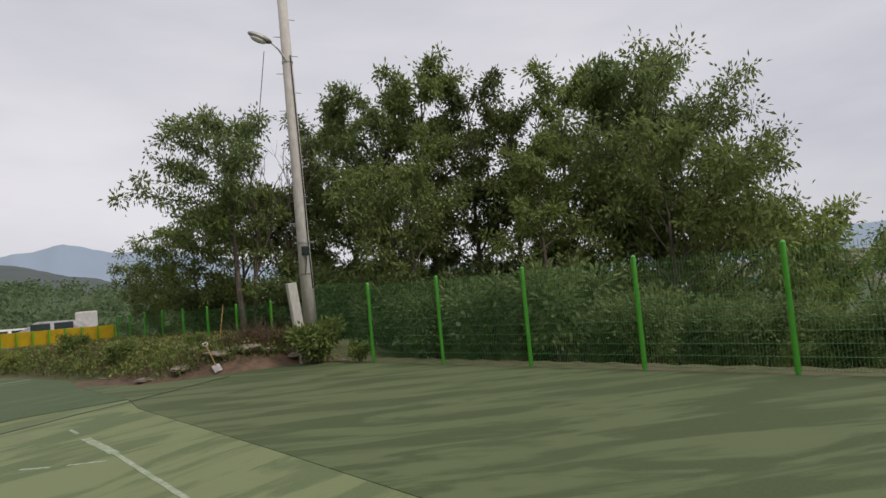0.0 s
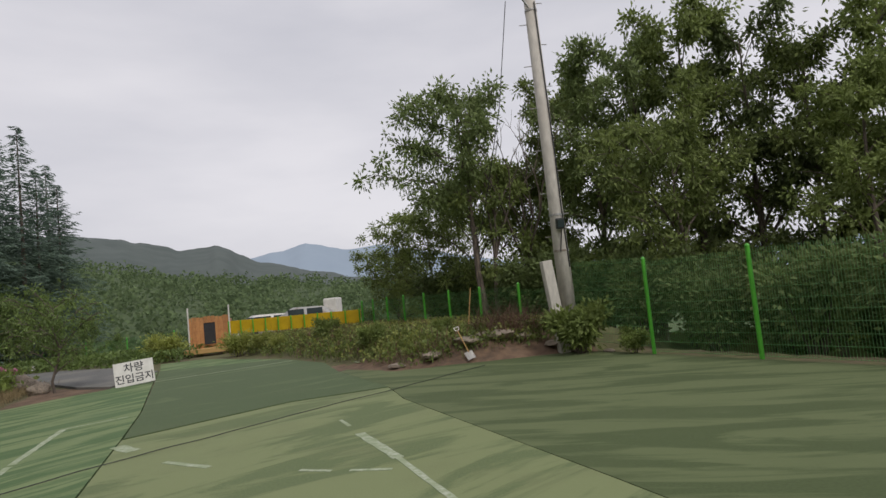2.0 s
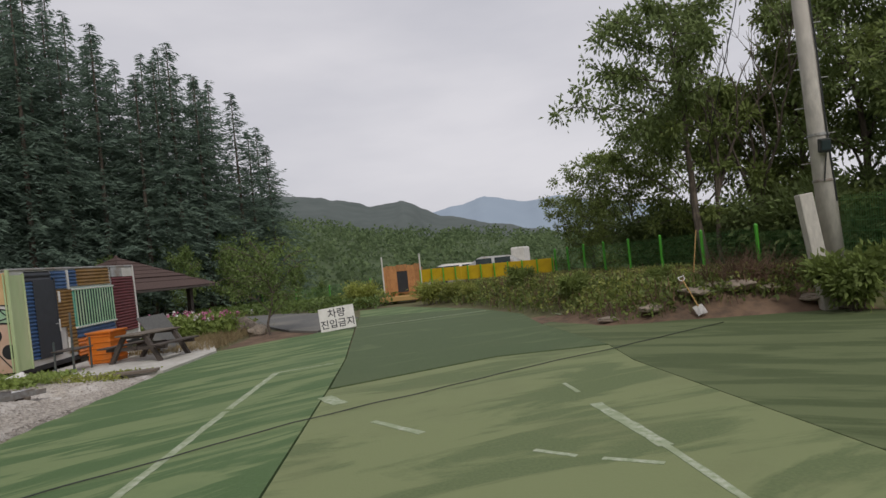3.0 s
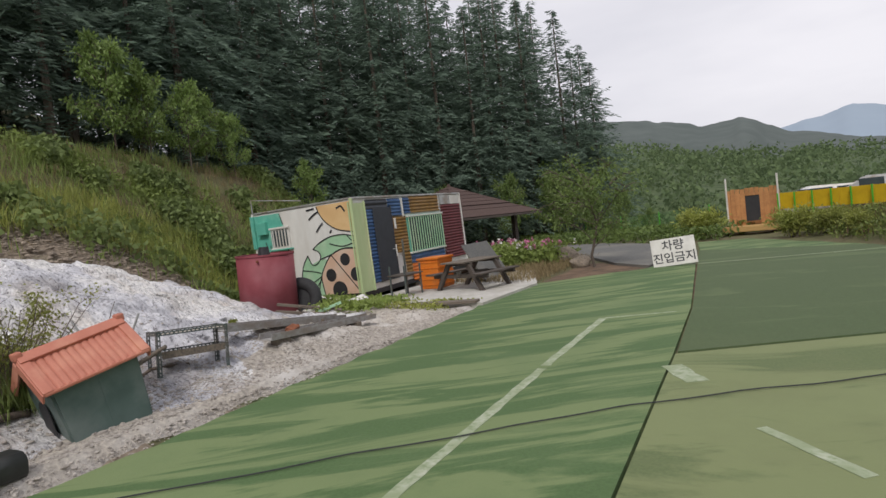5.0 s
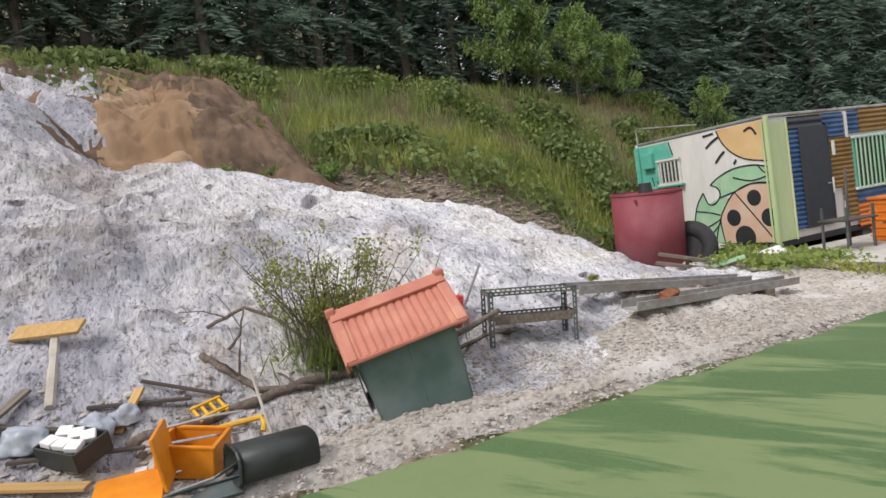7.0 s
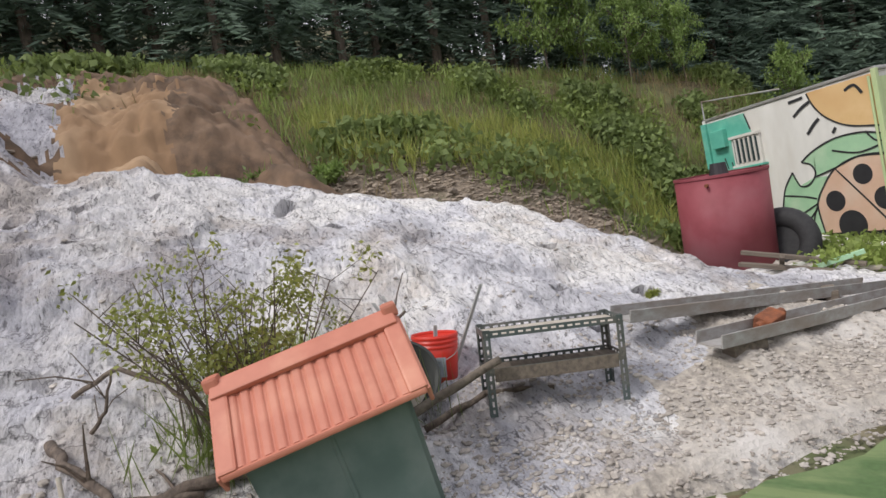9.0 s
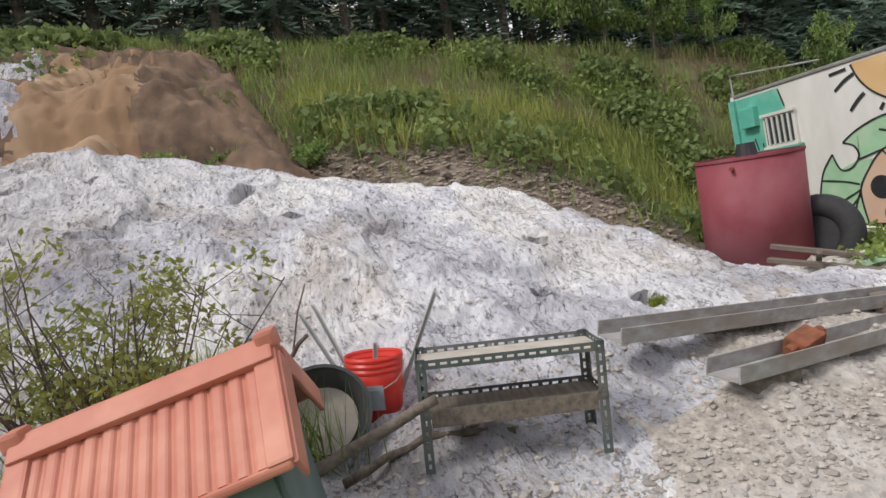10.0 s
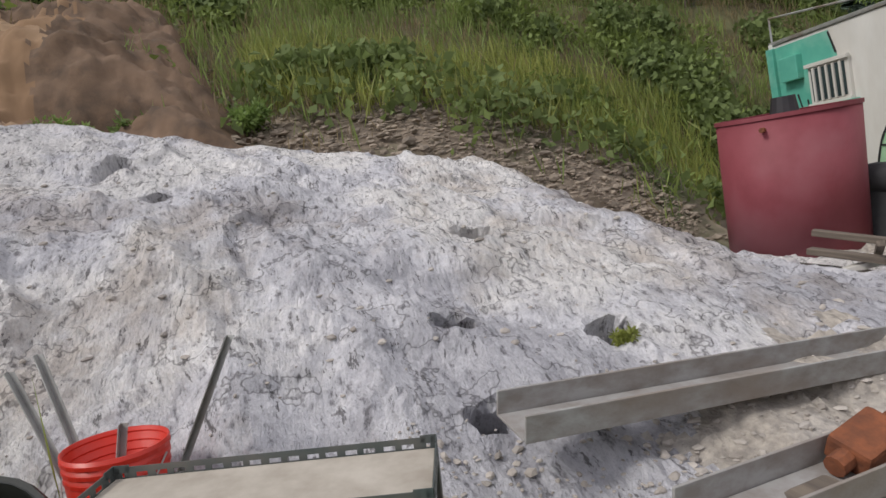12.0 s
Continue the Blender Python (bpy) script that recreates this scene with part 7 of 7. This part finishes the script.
def chair():
    o = empty("chair", at_rest(-8.72, 6.52, 0.02, 0, 0, 12), "orange moulded chair tipped over with bare steel legs", "chair")
    seat = box((0.4, 0.38, 0.022), pose(0.06, -0.16, 0.05, 0, 6, 0), 0.009)
    part("seat", seat, M["orange_plastic"], o)
    back = box((0.4, 0.022, 0.32), pose(0.02, 0.05, 0.2, 8, 0, -6), 0.009)
    part("backrest", back, M["orange_plastic"], o)
    for pts in ([(-0.16, 0.05, 0.3), (-0.2, 0.35, 0.3), (-0.3, 0.52, 0.26)], [(-0.16, 0.05, 0.2), (-0.2, 0.33, 0.17), (-0.3, 0.5, 0.12)], [(0.2, 0.02, 0.02), (0.12, 0.3, 0.02), (-0.05, 0.48, 0.03)], [(-0.05, 0.05, 0.05), (-0.1, 0.4, 0.05)]):
        part("leg", tube(pts, 0.0095, n=8), M["chrome"], o)


chair()


def crate(m, material, label, size=(0.36, 0.28, 0.2)):
    o = empty("crate", m, label, "crate")
    w, d, h = size
    part("bottom", box((w, d, 0.012), pose(0, 0, 0.006)), material, o)
    for s in (-1, 1):
        part("side", box((w, 0.012, h), pose(0, s * d / 2, h / 2), 0.003), material, o)
        part("side", box((0.012, d, h), pose(s * w / 2, 0, h / 2), 0.003), material, o)
        part("rim", box((w + 0.03, 0.025, 0.02), pose(0, s * d / 2, h), 0.005), material, o)
        part("rim", box((0.025, d + 0.03, 0.02), pose(s * w / 2, 0, h), 0.005), material, o)
    part("paper", box((w * 0.7, d * 0.5, 0.05), pose(0.02, 0.0, 0.05, 4, 3, 20), 0.01), M["petal_white"], o)
    return o


crate(at_rest(-8.94, 6.66, 0.01, 4, 8, 80), M["orange_plastic"], "orange-yellow plastic crate among the scrap")
grid = empty("plastic_grate", at_rest(-9.42, 6.68, 0.05, 10, 14, 30), "broken yellow plastic grate among the scrap", "grate")
for i in range(4):
    part("bar", box((0.22, 0.022, 0.025), pose(0, -0.09 + 0.06 * i, 0), 0.004), M["yellow_plastic"], grid)
for i in range(2):
    part("cross_bar", box((0.022, 0.22, 0.025), pose(-0.08 + 0.16 * i, 0, 0.012), 0.004), M["yellow_plastic"], grid)
hook = empty("yellow_hook", at_rest(-9.25, 6.92, 0.05, 0, 0, 0), "bent yellow plastic frame piece among the scrap", "frame")
part("tube", tube([(-0.02, -0.26, 0.02), (-0.04, 0.12, 0.05), (0.02, 0.15, 0.02), (0.06, 0.14, -0.02)], 0.02, n=8), M["yellow_plastic"], hook)
part("stub", tube([(-0.03, -0.1, 0.02), (0.06, -0.1, -0.01)], 0.018, n=8), M["yellow_plastic"], hook)
broom = empty("broom_stick", Matrix(), "pale wooden stick leaning up from the planter", "stick")
part("stick", tube([(-8.98, 7.16, 0.16), (-9.22, 7.02, 0.68)], 0.011, 0.01, 8), M["shelf_top"], broom)
tb = empty("board_stand", Matrix(), "T-shaped pale board nailed to a post on the rock", "board")
bx, by = -10.05, 5.44
part("board", box((0.16, 0.52, 0.03), pose(bx, by, rest(bx, by) + 0.1, 0, 30, -8), 0.005), M["fresh_wood"], tb)
part("post", tube([(-9.42, 5.66, rest(-9.42, 5.66) + 0.02), (-10.0, 5.5, rest(-10.0, 5.5) + 0.06)], 0.035, n=6), M["shelf_top"], tb)
for i, (a, b, w, mt) in enumerate([((-8.8, 5.5), (-8.78, 6.1), 0.1, "fresh_wood"), ((-8.62, 5.3), (-8.55, 5.95), 0.1, "fresh_wood"), ((-9.25, 6.12), (-9.5, 6.22), 0.07, "fresh_wood"), ((-9.05, 6.3), (-9.35, 6.55), 0.06, "old_wood"), ((-9.4, 5.9), (-9.5, 6.55), 0.04, "dark_wood"), ((-8.95, 5.6), (-9.05, 6.35), 0.04, "dark_wood"), ((-9.3, 5.2), (-9.2, 5.9), 0.05, "dark_wood"), ((-8.9, 5.15), (-9.5, 5.5), 0.09, "old_wood"), ((-8.7, 5.0), (-8.75, 5.6), 0.1, "fresh_wood"), ((-9.6, 6.2), (-9.55, 6.75), 0.03, "dark_wood")]):
    board("plank", "loose scrap board lying on the rocky ground", (*a, rest(*a) + 0.03), (*b, rest(*b) + 0.05 + 0.02 * (i % 3)), w, 0.022, M[mt], group="scrap boards")


def bag(x, y, w, h, seed):
    bm = bmesh.new()
    bmesh.ops.create_icosphere(bm, subdivisions=4, radius=1.0)
    for v in bm.verts:
        k = 1 + 0.35 * noise.noise(v.co * 1.6 + Vector((seed, 0, 0))) + 0.22 * abs(noise.noise(v.co * 4.5 + Vector((0, seed, 0))))
        v.co = Vector((v.co.x * w * k, v.co.y * w * 0.8 * k, max(-0.2, v.co.z) * h * k))
    ob = part("plastic_bag", bm, M["bag"], smooth=True)
    ob.matrix_world = at_rest(x, y, 0.03, 0, 0, seed * 40)
    tagged(ob, "crumpled pale plastic bag among the scrap", "plastic bag", "plastic bags")


bag(-9.22, 6.0, 0.13, 0.12, 1)
bag(-9.14, 5.62, 0.15, 0.13, 2)
bag(-9.32, 6.16, 0.1, 0.09, 3)
tray = empty("tray", at_rest(-9.0, 5.97, 0.03, 14, 6, 60), "black tray heaped with white cartons", "tray")
part("base", box((0.34, 0.24, 0.02), pose(0, 0, 0.01), 0.004), M["black_plastic"], tray)
for s in (-1, 1):
    part("side", box((0.34, 0.015, 0.13), pose(0, s * 0.12, 0.065), 0.004), M["black_plastic"], tray)
    part("side", box((0.015, 0.24, 0.13), pose(s * 0.17, 0, 0.065), 0.004), M["black_plastic"], tray)
for i in range(6):
    part("carton", box((0.085, 0.085, 0.04), pose(-0.1 + 0.1 * (i % 3), -0.055 + 0.1 * (i // 3), 0.135, 3 * i, 5, 9 * i), 0.008), M["petal_white"], tray)
scrap = empty("paper_scrap", at_rest(-8.98, 6.33, 0.01, 0, 0, 15), "small white paper scrap on the ground", "paper")
part("sheet", box((0.09, 0.07, 0.012), bevel=0.003), M["petal_white"], scrap)
tuft = bush("weed_tuft", "small green weed growing from a hole in the rock", 0.16, 0.18, 0.05, M["leaf_yellow"], 15, 6, 12)
place(tuft, -11.3, 10.42, rest(-11.22, 10.44) - 0.03, 0, 0.6)
for i, (s, u, k) in enumerate([(6.3, 1.4, 0.6), (6.4, 0.7, 0.5), (6.8, 2.4, 0.6)]):
    x, y = xy(s, u)
    ob = bush("weed_tuft", "green weed clump on the clay above the rock", 0.45, 0.8, 0.12, M["leaf_light"], 25 + i, 7, 30, group="weed clumps on the clay")
    place(ob, x, y, rest(x, y) - 0.03, 40 * i, k)


def stones(name, label, count, where, sizes, material, seed):
    """Loose stones as one mesh of many."""
    gen = np.random.default_rng(seed)
    t = (1 + 5 ** 0.5) / 2
    base = np.array([(-1, t, 0), (1, t, 0), (-1, -t, 0), (1, -t, 0), (0, -1, t), (0, 1, t), (0, -1, -t), (0, 1, -t), (t, 0, -1), (t, 0, 1), (-t, 0, -1), (-t, 0, 1)]) / 1.9
    tri = np.array([(0, 11, 5), (0, 5, 1), (0, 1, 7), (0, 7, 10), (0, 10, 11), (1, 5, 9), (5, 11, 4), (11, 10, 2), (10, 7, 6), (7, 1, 8), (3, 9, 4), (3, 4, 2), (3, 2, 6), (3, 6, 8), (3, 8, 9), (4, 9, 5), (2, 4, 11), (6, 2, 10), (8, 6, 7), (9, 8, 1)])
    vs, fs, n = [], [], 0
    while n < count:
        p = where(gen)
        if p is None:
            continue
        r = sizes[0] * (sizes[1] / sizes[0]) ** (gen.random() ** 2.2)
        a = gen.uniform(0, 6.28)
        v = base * gen.uniform(0.75, 1.25, (12, 1)) * (r * gen.uniform(0.9, 1.5), r * gen.uniform(0.6, 1.0), r * gen.uniform(0.35, 0.7))
        v = np.stack([v[:, 0] * math.cos(a) - v[:, 1] * math.sin(a), v[:, 0] * math.sin(a) + v[:, 1] * math.cos(a), v[:, 2]], 1)
        vs.append(v + (p[0], p[1], rest(p[0], p[1]) + 0.15 * r))
        fs.append(tri + 12 * n)
        n += 1
    me = bpy.data.meshes.new(name)
    me.from_pydata(np.concatenate(vs).tolist(), [], np.concatenate(fs).tolist())
    me.materials.append(material)
    return tagged(new(name, me), label, "stones", kind="stuff")


def strip_place(s0, s1, u0, u1):
    def where(gen):
        return xy(s0 + (s1 - s0) * gen.random(), gen.uniform(u0, u1))
    return where


stones("gravel", "loose pale gravel along the court's edge", 5200, strip_place(0.02, 0.75, -3.5, 6.0), (0.007, 0.026), M["pebble"], 201)
stones("gravel", "loose rock chips below the outcrop", 4200, strip_place(0.2, 1.6, 1.8, 8.2), (0.006, 0.026), M["pebble"], 202)
stones("gravel", "scattered rock chips on the outcrop", 900, strip_place(1.0, 4.5, -4.0, 5.5), (0.006, 0.028), M["pebble"], 203)
stones("gravel", "grit beside the kennel and scrap", 1800, strip_place(0.3, 1.4, -3.5, 2.0), (0.008, 0.035), M["pebble"], 204)
stones("rubble", "brown stones in the scree above the outcrop", 2200, strip_place(5.6, 8.4, -2.0, 8.0), (0.012, 0.09), M["stone"], 205)

def bank_foot(gen):
    s, u = gen.uniform(3.2, 7.8), gen.uniform(2.0, 7.6)
    return xy(s, u) if bank_height(s, u) > rock_height(s, u) + 0.06 else None


stones("scree", "broken brown stones on the bare foot of the bank", 4200, bank_foot, (0.01, 0.055), M["stone"], 211)
